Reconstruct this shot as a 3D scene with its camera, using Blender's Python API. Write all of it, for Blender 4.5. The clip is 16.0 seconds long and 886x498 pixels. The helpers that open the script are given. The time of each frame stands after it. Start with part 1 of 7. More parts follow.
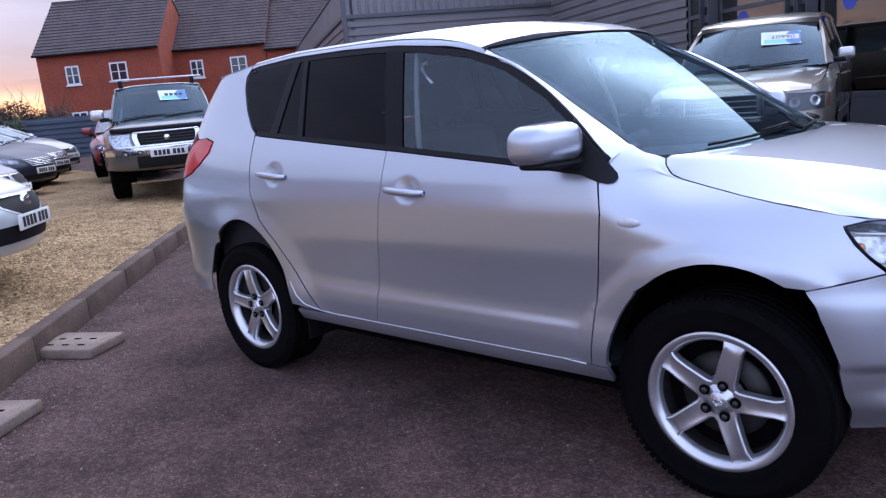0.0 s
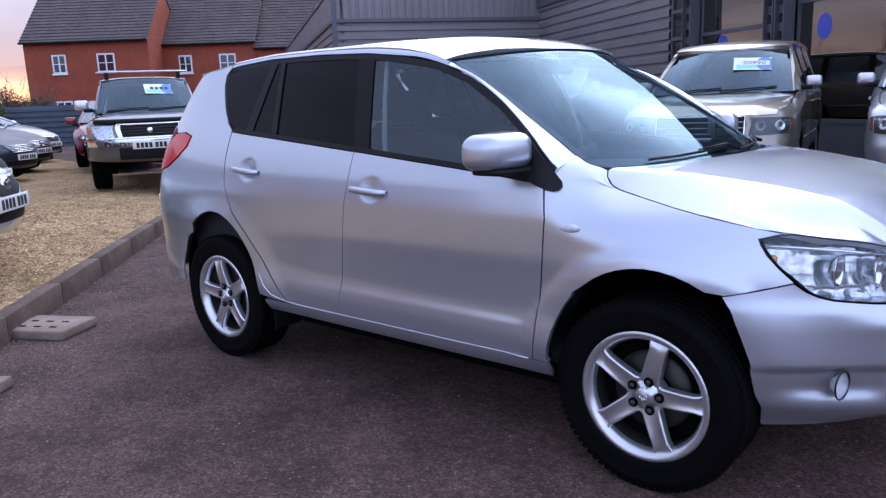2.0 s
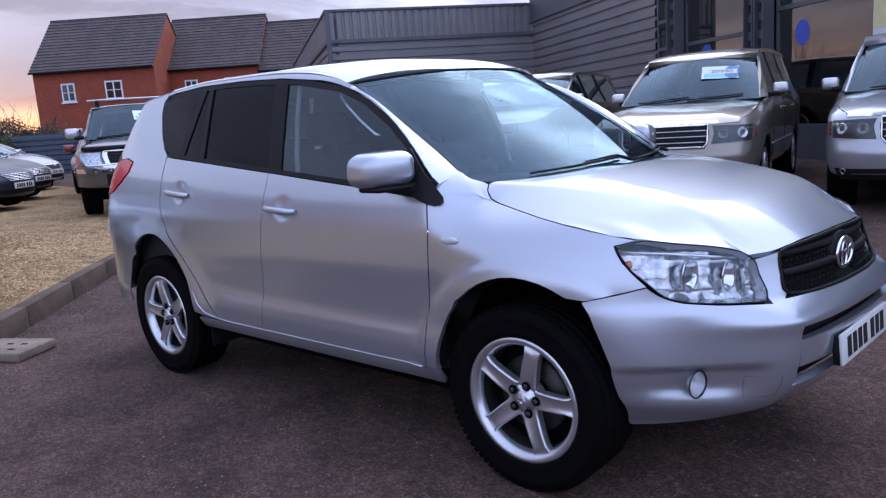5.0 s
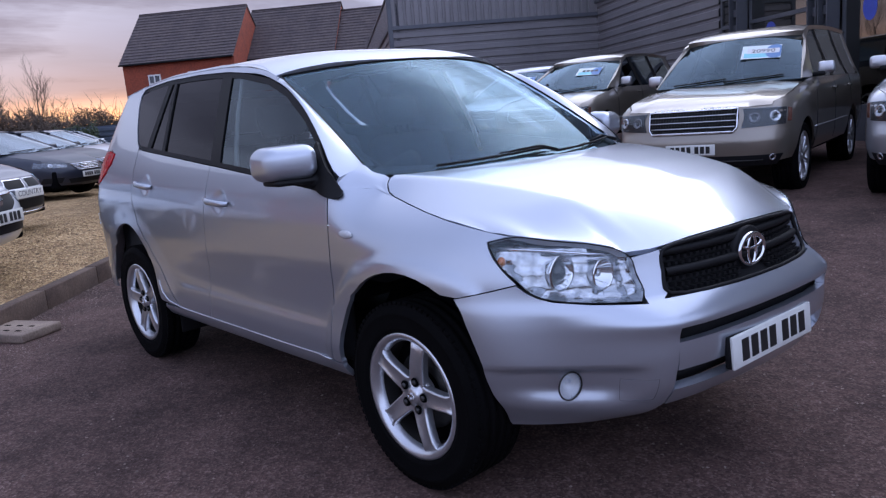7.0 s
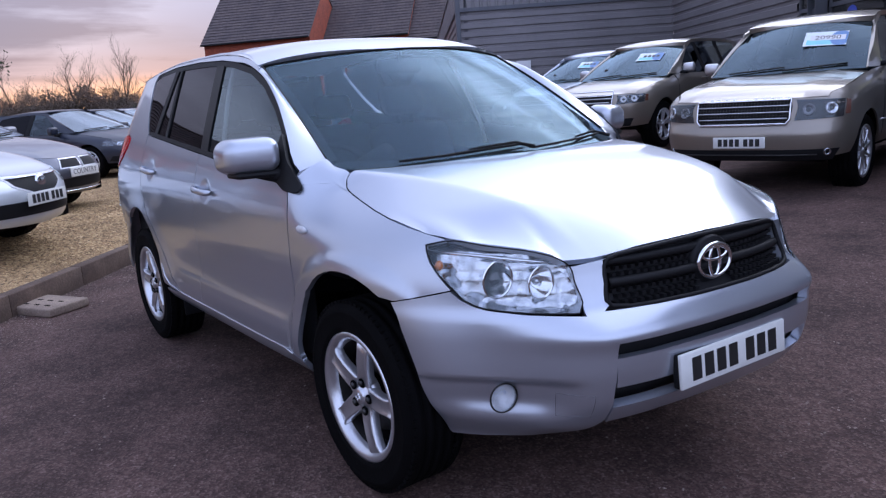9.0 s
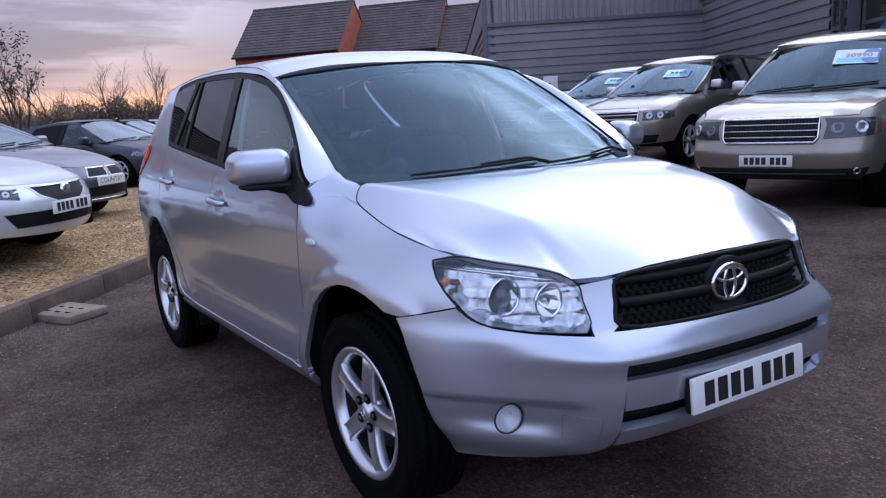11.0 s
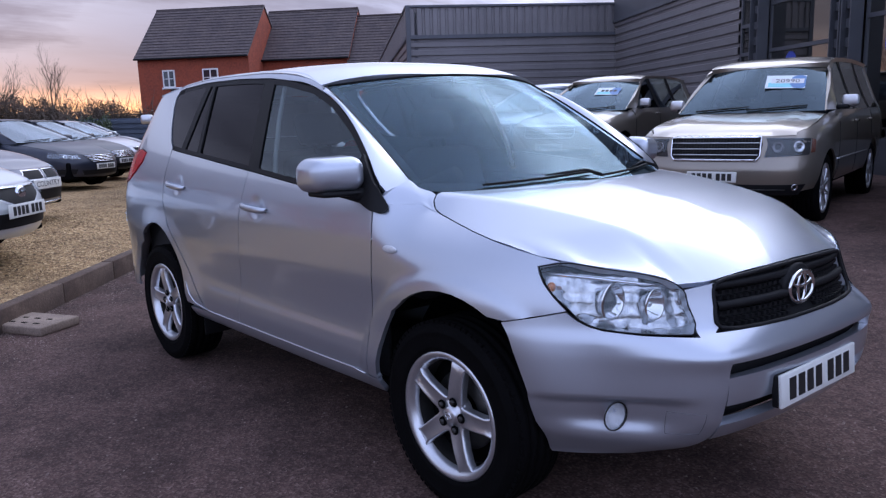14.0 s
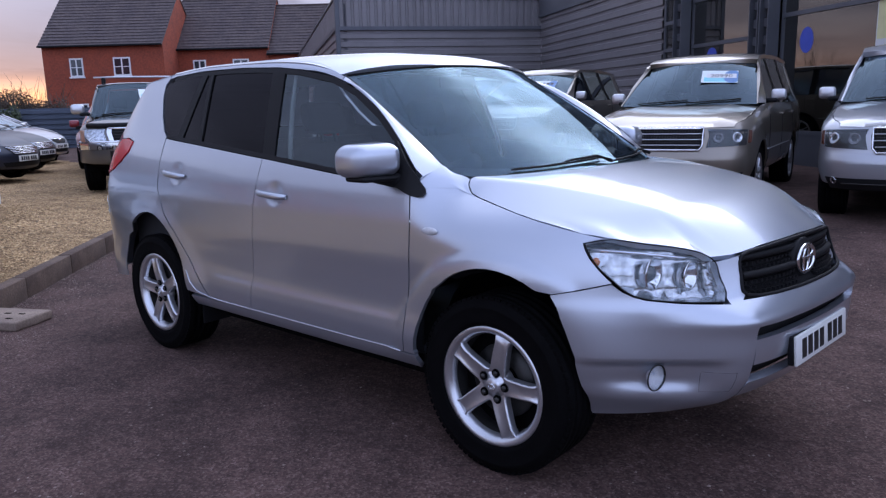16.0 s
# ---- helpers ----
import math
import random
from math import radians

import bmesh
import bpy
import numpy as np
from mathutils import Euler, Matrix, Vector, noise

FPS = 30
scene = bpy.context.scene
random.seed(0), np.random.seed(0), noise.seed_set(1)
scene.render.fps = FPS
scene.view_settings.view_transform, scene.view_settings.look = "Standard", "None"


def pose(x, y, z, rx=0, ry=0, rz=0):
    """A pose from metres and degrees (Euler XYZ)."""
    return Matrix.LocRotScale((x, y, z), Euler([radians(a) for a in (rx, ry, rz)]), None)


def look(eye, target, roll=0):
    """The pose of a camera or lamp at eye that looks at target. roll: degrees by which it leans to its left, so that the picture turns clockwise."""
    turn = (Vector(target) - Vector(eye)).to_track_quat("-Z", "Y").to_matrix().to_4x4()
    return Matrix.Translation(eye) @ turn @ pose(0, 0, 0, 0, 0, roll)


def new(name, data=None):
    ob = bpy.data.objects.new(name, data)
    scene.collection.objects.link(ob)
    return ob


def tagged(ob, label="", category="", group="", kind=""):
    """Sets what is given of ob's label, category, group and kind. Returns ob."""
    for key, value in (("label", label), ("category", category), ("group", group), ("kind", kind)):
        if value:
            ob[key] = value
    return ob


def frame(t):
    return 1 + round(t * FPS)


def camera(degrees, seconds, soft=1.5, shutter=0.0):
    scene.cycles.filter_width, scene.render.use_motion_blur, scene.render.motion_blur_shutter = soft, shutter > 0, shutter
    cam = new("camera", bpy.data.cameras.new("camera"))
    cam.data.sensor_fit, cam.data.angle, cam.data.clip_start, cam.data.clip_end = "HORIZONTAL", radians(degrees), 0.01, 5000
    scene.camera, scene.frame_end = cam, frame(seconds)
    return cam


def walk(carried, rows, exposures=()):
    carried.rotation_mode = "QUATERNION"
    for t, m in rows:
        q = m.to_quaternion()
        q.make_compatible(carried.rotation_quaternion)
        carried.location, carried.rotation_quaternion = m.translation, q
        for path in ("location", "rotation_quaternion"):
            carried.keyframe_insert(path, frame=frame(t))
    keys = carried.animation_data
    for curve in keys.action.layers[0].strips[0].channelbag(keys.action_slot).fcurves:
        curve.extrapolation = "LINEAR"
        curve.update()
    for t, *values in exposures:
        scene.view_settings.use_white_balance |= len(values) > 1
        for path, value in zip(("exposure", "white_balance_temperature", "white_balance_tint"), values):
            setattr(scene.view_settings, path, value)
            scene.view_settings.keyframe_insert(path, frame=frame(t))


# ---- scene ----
cam = camera(62.0, 16.0, soft=1.3)
PATH = [
    (0, (2.119, -3.079, 1.407), (0.812, -1.622, 0.994), -5.13),
    (0.5, (2.234, -3.066, 1.408), (0.919, -1.618, 0.989), -4.82),
    (1, (2.301, -3.084, 1.412), (0.992, -1.631, 0.993), -4.14),
    (1.5, (2.313, -3.083, 1.403), (1.014, -1.618, 0.994), -3.39),
    (2, (2.321, -3.158, 1.401), (1.049, -1.666, 1.005), -2.25),
    (2.5, (2.324, -3.214, 1.399), (1.088, -1.690, 1.012), -1.55),
    (3, (2.342, -3.245, 1.383), (1.133, -1.696, 1.011), -0.96),
    (3.5, (2.375, -3.224, 1.385), (1.169, -1.671, 1.017), -1.34),
    (4, (2.488, -3.169, 1.394), (1.262, -1.632, 1.029), -2.06),
    (6.5, (3.162, -2.530, 1.381), (1.725, -1.185, 1.023), -5.27),
    (7, (3.253, -2.433, 1.370), (1.790, -1.122, 0.993), -4.88),
    (7.5, (3.298, -2.339, 1.374), (1.816, -1.057, 0.976), -4.54),
    (8, (3.329, -2.264, 1.379), (1.828, -1.011, 0.960), -4.02),
    (8.5, (3.389, -2.168, 1.382), (1.855, -0.956, 0.961), -3.95),
    (9, (3.465, -2.041, 1.383), (1.880, -0.892, 0.975), -4.15),
    (9.5, (3.514, -1.940, 1.375), (1.884, -0.848, 0.986), -4.44),
    (10, (3.503, -1.933, 1.371), (1.857, -0.861, 0.996), -4.13),
    (12.5, (3.366, -2.183, 1.396), (1.805, -0.986, 1.035), -2.17),
    (13, (3.312, -2.290, 1.400), (1.781, -1.055, 1.041), -1.99),
    (13.5, (3.238, -2.398, 1.397), (1.735, -1.126, 1.043), -1.94),
    (14, (3.130, -2.535, 1.412), (1.663, -1.223, 1.060), -1.85),
    (14.5, (3.052, -2.651, 1.402), (1.620, -1.300, 1.054), -1.51),
    (15, (2.953, -2.783, 1.397), (1.570, -1.382, 1.045), -1.19),
    (15.5, (2.910, -2.892, 1.404), (1.570, -1.453, 1.040), -1.31),
    (16, (2.919, -2.978, 1.410), (1.611, -1.512, 1.032), -1.56),
]
walk(cam, [(t, look(eye, target, roll)) for t, eye, target, roll in PATH], [(0, 0.41), (0.6, 0.40), (1.5, 0.51), (2.0, 0.45), (2.6, 0.36), (3.5, 0.34), (4.2, 0.35), (6.3, -0.07), (8, 0.11), (9.5, 0.15), (10.2, 0.12), (12.5, 0.03), (16, 0.0)])


# ---------------------------------------------------------------- light
world = bpy.data.worlds.new("sky")
scene.world = world
world.use_nodes = True
wn, wl = world.node_tree.nodes, world.node_tree.links
for nd in list(wn):
    wn.remove(nd)


def wmath(op, a, b=None, clamp=False):
    nd = wn.new("ShaderNodeMath")
    nd.operation, nd.use_clamp = op, clamp
    for i, v in enumerate((a, b)):
        if v is None:
            continue
        if isinstance(v, (int, float)):
            nd.inputs[i].default_value = v
        else:
            wl.new(v, nd.inputs[i])
    return nd.outputs[0]


def wramp(fac, stops):
    nd = wn.new("ShaderNodeValToRGB")
    el = nd.color_ramp.elements
    while len(el) < len(stops):
        el.new(0.5)
    for e, (p, c) in zip(el, stops):
        e.position, e.color = p, (*c, 1)
    wl.new(fac, nd.inputs[0])
    return nd.outputs[0]


def wmix(kind, fac, a, b):
    nd = wn.new("ShaderNodeMix")
    nd.data_type, nd.blend_type = "RGBA", kind
    for sock, v in ((nd.inputs[0], fac), (nd.inputs[6], a), (nd.inputs[7], b)):
        if isinstance(v, (int, float)):
            sock.default_value = v
        elif isinstance(v, tuple):
            sock.default_value = (*v, 1)
        else:
            wl.new(v, sock)
    return nd.outputs[2]


SUNSET = radians(74)  # towards the glow, counted from +y to -x
sky = wn.new("ShaderNodeTexSky")
sky.sky_type, sky.sun_disc = "NISHITA", False
sky.sun_elevation, sky.sun_rotation = radians(3.0), -SUNSET
geo = wn.new("ShaderNodeTexCoord")
sep = wn.new("ShaderNodeSeparateXYZ")
wl.new(geo.outputs["Generated"], sep.inputs[0])
up = sep.outputs[2]
# the height above the skyline as 0..1 and the share of the glow's side
high = wmath("MAXIMUM", up, 0.0)
glowside = wmath("ADD", wmath("MULTIPLY", sep.outputs[0], -math.sin(SUNSET)), wmath("MULTIPLY", sep.outputs[1], math.cos(SUNSET)))
toglow = wmath("MAXIMUM", glowside, 0.0)
# flat cloud deck: direction divided by its height
flat = wn.new("ShaderNodeCombineXYZ")
deck = wmath("ADD", high, 0.12)
wl.new(wmath("DIVIDE", sep.outputs[0], deck), flat.inputs[0])
wl.new(wmath("DIVIDE", sep.outputs[1], deck), flat.inputs[1])
clouds = wn.new("ShaderNodeTexNoise")
clouds.inputs["Scale"].default_value, clouds.inputs["Detail"].default_value, clouds.inputs["Roughness"].default_value = 0.55, 7.0, 0.55
wl.new(flat.outputs[0], clouds.inputs["Vector"])
streaks = wn.new("ShaderNodeTexNoise")
streaks.inputs["Scale"].default_value, streaks.inputs["Detail"].default_value, streaks.inputs["Roughness"].default_value = 1.5, 8.0, 0.6
band = wn.new("ShaderNodeMapping")
band.inputs["Scale"].default_value = (1.0, 0.35, 1.0)
band.inputs["Rotation"].default_value = (0, 0, radians(24))
wl.new(flat.outputs[0], band.inputs["Vector"])
wl.new(band.outputs[0], streaks.inputs["Vector"])
streak_cover = wramp(streaks.outputs[0], [(0.42, (0, 0, 0)), (0.58, (1, 1, 1))])
mass = wmath("ADD", wmath("MULTIPLY", clouds.outputs[0], 0.6), wmath("MULTIPLY", streaks.outputs[0], 0.4))
cover = wramp(mass, [(0.42, (0, 0, 0)), (0.55, (1, 1, 1))])
clear = wramp(high, [(0.0, (0.60, 0.40, 0.33)), (0.03, (0.53, 0.38, 0.39)), (0.07, (0.45, 0.385, 0.46)), (0.12, (0.47, 0.47, 0.61)), (0.26, (0.56, 0.61, 0.83)), (0.5, (0.43, 0.48, 0.72)), (1.0, (0.37, 0.44, 0.73))])
cloud = wramp(high, [(0.0, (0.42, 0.27, 0.26)), (0.04, (0.33, 0.24, 0.28)), (0.09, (0.215, 0.205, 0.29)), (0.25, (0.245, 0.25, 0.37)), (0.6, (0.28, 0.33, 0.52)), (1.0, (0.30, 0.36, 0.58))])
far_sky = wramp(high, [(0.0, (0.38, 0.43, 0.62)), (0.12, (0.50, 0.57, 0.86)), (0.5, (0.44, 0.52, 0.82)), (1.0, (0.37, 0.44, 0.73))])
# a thicker bank of cloud stands over the houses
veil = wmath("MULTIPLY", wmath("SUBTRACT", wmath("ADD", wmath("MULTIPLY", sep.outputs[0], -0.866), wmath("MULTIPLY", sep.outputs[1], 0.5)), 0.94), 24.0, True)
cover = wmath("MAXIMUM", cover, wmath("MULTIPLY", veil, 0.75))
deck_col = wmix("MIX", cover, clear, cloud)
# the pink of the sunset stays on its own side
deck_col = wmix("MIX", wmath("ADD", wmath("MULTIPLY", glowside, -0.9), 0.5, True), deck_col, far_sky)
# low yellow glow where the sun has gone down
low = wmath("POWER", wmath("SUBTRACT", 1.0, wmath("MULTIPLY", high, 17.5, True), True), 1.6)
spot = wmath("MULTIPLY", wmath("POWER", toglow, 30.0), low)
glow_col = wmix("ADD", wmath("MULTIPLY", spot, 1.0), deck_col, (2.4, 1.15, 0.30))
# over the building the cloud is thin, with one bright gap in it
TH, TE = radians(15), radians(38)
thin = wmath("ADD", wmath("ADD", wmath("MULTIPLY", sep.outputs[0], -math.sin(TH) * math.cos(TE)), wmath("MULTIPLY", sep.outputs[1], math.cos(TH) * math.cos(TE))), wmath("MULTIPLY", up, math.sin(TE)))
toward = wmath("MAXIMUM", thin, 0.0)
rising = wmath("MULTIPLY", high, 5.0, True)
broken = wmath("SUBTRACT", 1.35, wmath("MULTIPLY", streak_cover, 0.95))
lit = wmix("ADD", wmath("MULTIPLY", wmath("MULTIPLY", wmath("POWER", toward, 3.0), rising), broken), glow_col, (0.53, 0.60, 0.90))
lit = wmix("ADD", wmath("MULTIPLY", wmath("MULTIPLY", wmath("POWER", toward, 30.0), rising), broken), lit, (3.7, 3.8, 4.3))
# away from the sunset the deck is thinner and lets more blue light through
away = wmath("MULTIPLY", glowside, -0.5)
lit = wmix("ADD", wmath("MULTIPLY", wmath("ADD", away, 0.5, True), wmath("MULTIPLY", high, 5.0, True)), lit, (0.26, 0.31, 0.50))
total = wmix("ADD", 0.004, lit, sky.outputs[0])
bg = wn.new("ShaderNodeBackground")
bg.inputs["Strength"].default_value = 1.3
wl.new(total, bg.inputs["Color"])
wout = wn.new("ShaderNodeOutputWorld")
wl.new(bg.outputs[0], wout.inputs[0])

sun = new("sun", bpy.data.lights.new("sun", "SUN"))
sun.data.energy, sun.data.angle, sun.data.color = 0.6, radians(110), (0.93, 0.95, 1.0)
sun.matrix_world = look((-6, 29, 24), (0, 0, 0))

# ---------------------------------------------------------------- materials
def mat(name, base, rough=0.6, metal=0.0, coat=0.0, spec=0.5, vary=0.0, scale=8.0, fine=0.0, fine_scale=120.0, bump=0.0, bump_scale=90.0, alpha=None, emit=None, second=None, trans=0.0):
    """A plain surface with colour that varies at two scales and a fine relief."""
    m = bpy.data.materials.new(name)
    m.use_nodes = True
    nt = m.node_tree
    p = nt.nodes["Principled BSDF"]
    p.inputs["Base Color"].default_value = (*base, 1)
    p.inputs["Roughness"].default_value = rough
    p.inputs["Metallic"].default_value = metal
    p.inputs["Coat Weight"].default_value = coat
    p.inputs["Coat Roughness"].default_value = 0.03
    p.inputs["Specular IOR Level"].default_value = spec
    p.inputs["Transmission Weight"].default_value = trans
    co = nt.nodes.new("ShaderNodeTexCoord").outputs["Object"]

    def tex(s, detail=4.0):
        t = nt.nodes.new("ShaderNodeTexNoise")
        t.inputs["Scale"].default_value, t.inputs["Detail"].default_value = s, detail
        nt.links.new(co, t.inputs["Vector"])
        return t.outputs[0]

    def mixed(fac, a, b):
        x = nt.nodes.new("ShaderNodeMix")
        x.data_type = "RGBA"
        nt.links.new(fac, x.inputs[0])
        for sock, v in ((x.inputs[6], a), (x.inputs[7], b)):
            if isinstance(v, tuple):
                sock.default_value = (*v, 1)
            else:
                nt.links.new(v, sock)
        return x.outputs[2]

    col = None
    if vary or second:
        other = second or tuple(min(1, c * (1 - vary)) for c in base)
        r = nt.nodes.new("ShaderNodeMapRange")
        r.inputs[1].default_value, r.inputs[2].default_value = 0.35, 0.65
        nt.links.new(tex(scale), r.inputs[0])
        col = mixed(r.outputs[0], base, other)
    if fine:
        r = nt.nodes.new("ShaderNodeMapRange")
        r.inputs[1].default_value, r.inputs[2].default_value = 0.3, 0.7
        nt.links.new(tex(fine_scale, 2.0), r.inputs[0])
        r.inputs[3].default_value, r.inputs[4].default_value = 1 - fine, 1 + fine
        h = nt.nodes.new("ShaderNodeHueSaturation")
        nt.links.new(r.outputs[0], h.inputs["Value"])
        if col is None:
            h.inputs["Color"].default_value = (*base, 1)
        else:
            nt.links.new(col, h.inputs["Color"])
        col = h.outputs[0]
    if col is not None:
        nt.links.new(col, p.inputs["Base Color"])
    if bump:
        b = nt.nodes.new("ShaderNodeBump")
        b.inputs["Strength"].default_value, b.inputs["Distance"].default_value = bump, 0.01
        nt.links.new(tex(bump_scale, 3.0), b.inputs["Height"])
        nt.links.new(b.outputs[0], p.inputs["Normal"])
    if emit:
        p.inputs["Emission Color"].default_value = (*emit[:3], 1)
        p.inputs["Emission Strength"].default_value = emit[3]
    return m


def glass_mat(name, tint, gloss=0.05, rough=0.0, sheen=(0.80, 0.94, 1.0), rim=0.9):
    """A thin pane: tinted see-through mixed with a clear reflection."""
    m = bpy.data.materials.new(name)
    m.use_nodes = True
    nt = m.node_tree
    nt.nodes.remove(nt.nodes["Principled BSDF"])
    out = nt.nodes["Material Output"]
    t = nt.nodes.new("ShaderNodeBsdfTransparent")
    t.inputs[0].default_value = (*tint, 1)
    g = nt.nodes.new("ShaderNodeBsdfGlossy")
    g.inputs["Roughness"].default_value = rough
    g.inputs["Color"].default_value = (*sheen, 1)
    fr = nt.nodes.new("ShaderNodeLayerWeight")
    fr.inputs[0].default_value = 0.5
    pw = nt.nodes.new("ShaderNodeMath")
    pw.operation = "POWER"
    pw.inputs[1].default_value = 4.6
    nt.links.new(fr.outputs["Facing"], pw.inputs[0])
    up_ = nt.nodes.new("ShaderNodeMath")
    up_.operation = "MULTIPLY_ADD"
    up_.inputs[1].default_value, up_.inputs[2].default_value = rim, gloss
    nt.links.new(pw.outputs[0], up_.inputs[0])
    x = nt.nodes.new("ShaderNodeMixShader")
    nt.links.new(up_.outputs[0], x.inputs[0])
    nt.links.new(t.outputs[0], x.inputs[1])
    nt.links.new(g.outputs[0], x.inputs[2])
    nt.links.new(x.outputs[0], out.inputs[0])
    return m


def paint(name, base, metal=0.75, rough=0.32, coat=1.0):
    return mat(name, base, rough, metal, coat=coat, fine=0.02, fine_scale=900.0, vary=0.03, scale=1.3)


SILVER = paint("silver_paint", (0.50, 0.535, 0.60), metal=0.80, rough=0.31)
CHAMPAGNE = paint("champagne_paint", (0.285, 0.250, 0.208), metal=0.75, rough=0.34)
ZERMATT = paint("grey_silver_paint", (0.45, 0.46, 0.49), metal=0.7)
WHITE = paint("silver_white_paint", (0.64, 0.67, 0.68), metal=0.45, rough=0.35)
GRAPHITE = paint("graphite_paint", (0.020, 0.023, 0.031), metal=0.1, rough=0.4, coat=0.3)
PEWTER = paint("pewter_paint", (0.115, 0.110, 0.108), metal=0.55, rough=0.35)
SLATE = paint("slate_grey_paint", (0.13, 0.135, 0.16), metal=0.6, rough=0.35)
NAVY = paint("dark_blue_paint", (0.013, 0.017, 0.032), metal=0.1, rough=0.4, coat=0.35)
RED = paint("dark_red_paint", (0.22, 0.012, 0.02), metal=0.3, rough=0.3)
PALE_BLUE = paint("pale_blue_silver_paint", (0.40, 0.44, 0.52), metal=0.7)
RUBBER = mat("rubber", (0.0036, 0.0034, 0.0038), 0.8, spec=0.06, vary=0.25, scale=12, fine=0.1, bump=0.25, bump_scale=160)
TRIM = mat("black_trim", (0.008, 0.008, 0.009), 0.55, spec=0.2, fine=0.08, bump=0.05, bump_scale=400)
GLOSS_BLACK = mat("gloss_black", (0.005, 0.005, 0.006), 0.4, spec=0.12)
DARK = mat("dark_inside", (0.0045, 0.0045, 0.005), 0.95, spec=0.03, vary=0.2)
CABIN = mat("cabin_cloth", (0.012, 0.014, 0.019), 0.9, vary=0.2, scale=6)
CABIN_PALE = mat("pale_roof_lining", (0.42, 0.41, 0.40), 0.9, vary=0.05)
ALLOY = mat("alloy", (0.62, 0.63, 0.66), 0.28, 0.85, coat=0.4, vary=0.06, scale=20, fine=0.03)
CHROME = mat("chrome", (0.82, 0.83, 0.85), 0.06, 1.0)
# inner rim: the shade behind the lip is put into this dark colour
BARREL = mat("shaded_barrel", (0.045, 0.043, 0.042), 0.6, 0.4, vary=0.3, scale=15)
STEEL = mat("brake_steel", (0.06, 0.058, 0.056), 0.5, 0.6, vary=0.4, scale=15)
GLASS = glass_mat("clear_glass", (0.70, 0.82, 0.87), 0.070, sheen=(0.62, 0.85, 1.0), rim=0.74)
SCREEN_PALE = glass_mat("pale_screen_glass", (0.34, 0.40, 0.42), 0.22, sheen=(0.84, 0.93, 1.0))
SCREEN = glass_mat("screen_glass", (0.20, 0.26, 0.29), 0.07, sheen=(0.66, 0.86, 1.0))
TINT = glass_mat("privacy_glass", (0.020, 0.019, 0.022), 0.020, sheen=(0.66, 0.64, 0.68), rim=0.7)
TINT_SOFT = glass_mat("tinted_glass", (0.50, 0.57, 0.58), 0.085, sheen=(0.72, 0.82, 0.88), rim=0.8)
LENS = glass_mat("lamp_lens", (0.95, 0.96, 0.97))
REFLECTOR = mat("lamp_reflector", (0.66, 0.68, 0.71), 0.12, 0.95, vary=0.45, scale=38, bump=0.06, bump_scale=60)
INDICATOR = mat("dim_indicator_lens", (0.16, 0.055, 0.035), 0.25, coat=0.5, vary=0.2, scale=25)
LAMP_MID = mat("lamp_bowl_grey", (0.20, 0.20, 0.21), 0.25, 0.6, vary=0.4, scale=30, bump=0.1, bump_scale=60)
PALE_AMBER = mat("pale_amber_lens", (0.42, 0.24, 0.16), 0.2, coat=1.0, vary=0.2, scale=30)
LAMP_GREY = mat("lamp_housing", (0.045, 0.044, 0.044), 0.35, 0.5, vary=0.35, scale=25)
FOG_GREY = mat("fog_lamp_bowl", (0.66, 0.67, 0.69), 0.35, 0.2, vary=0.2, scale=40)
LAMP_RED = mat("red_lens", (0.56, 0.004, 0.014), 0.22, coat=0.4, vary=0.2, scale=25)
AMBER = mat("amber_lens", (0.55, 0.16, 0.03), 0.2, coat=1.0)
PLATE = mat("plate_white", (0.72, 0.72, 0.68), 0.4, vary=0.06, scale=20)
PLATE_INK = mat("plate_ink", (0.012, 0.012, 0.012), 0.5)
CARD = mat("price_card", (0.72, 0.80, 0.82), 0.4, vary=0.05)
CARD_BLUE = mat("price_card_blue", (0.07, 0.20, 0.44), 0.4)
CARD_TURQ = mat("price_card_turquoise", (0.20, 0.62, 0.68), 0.4)

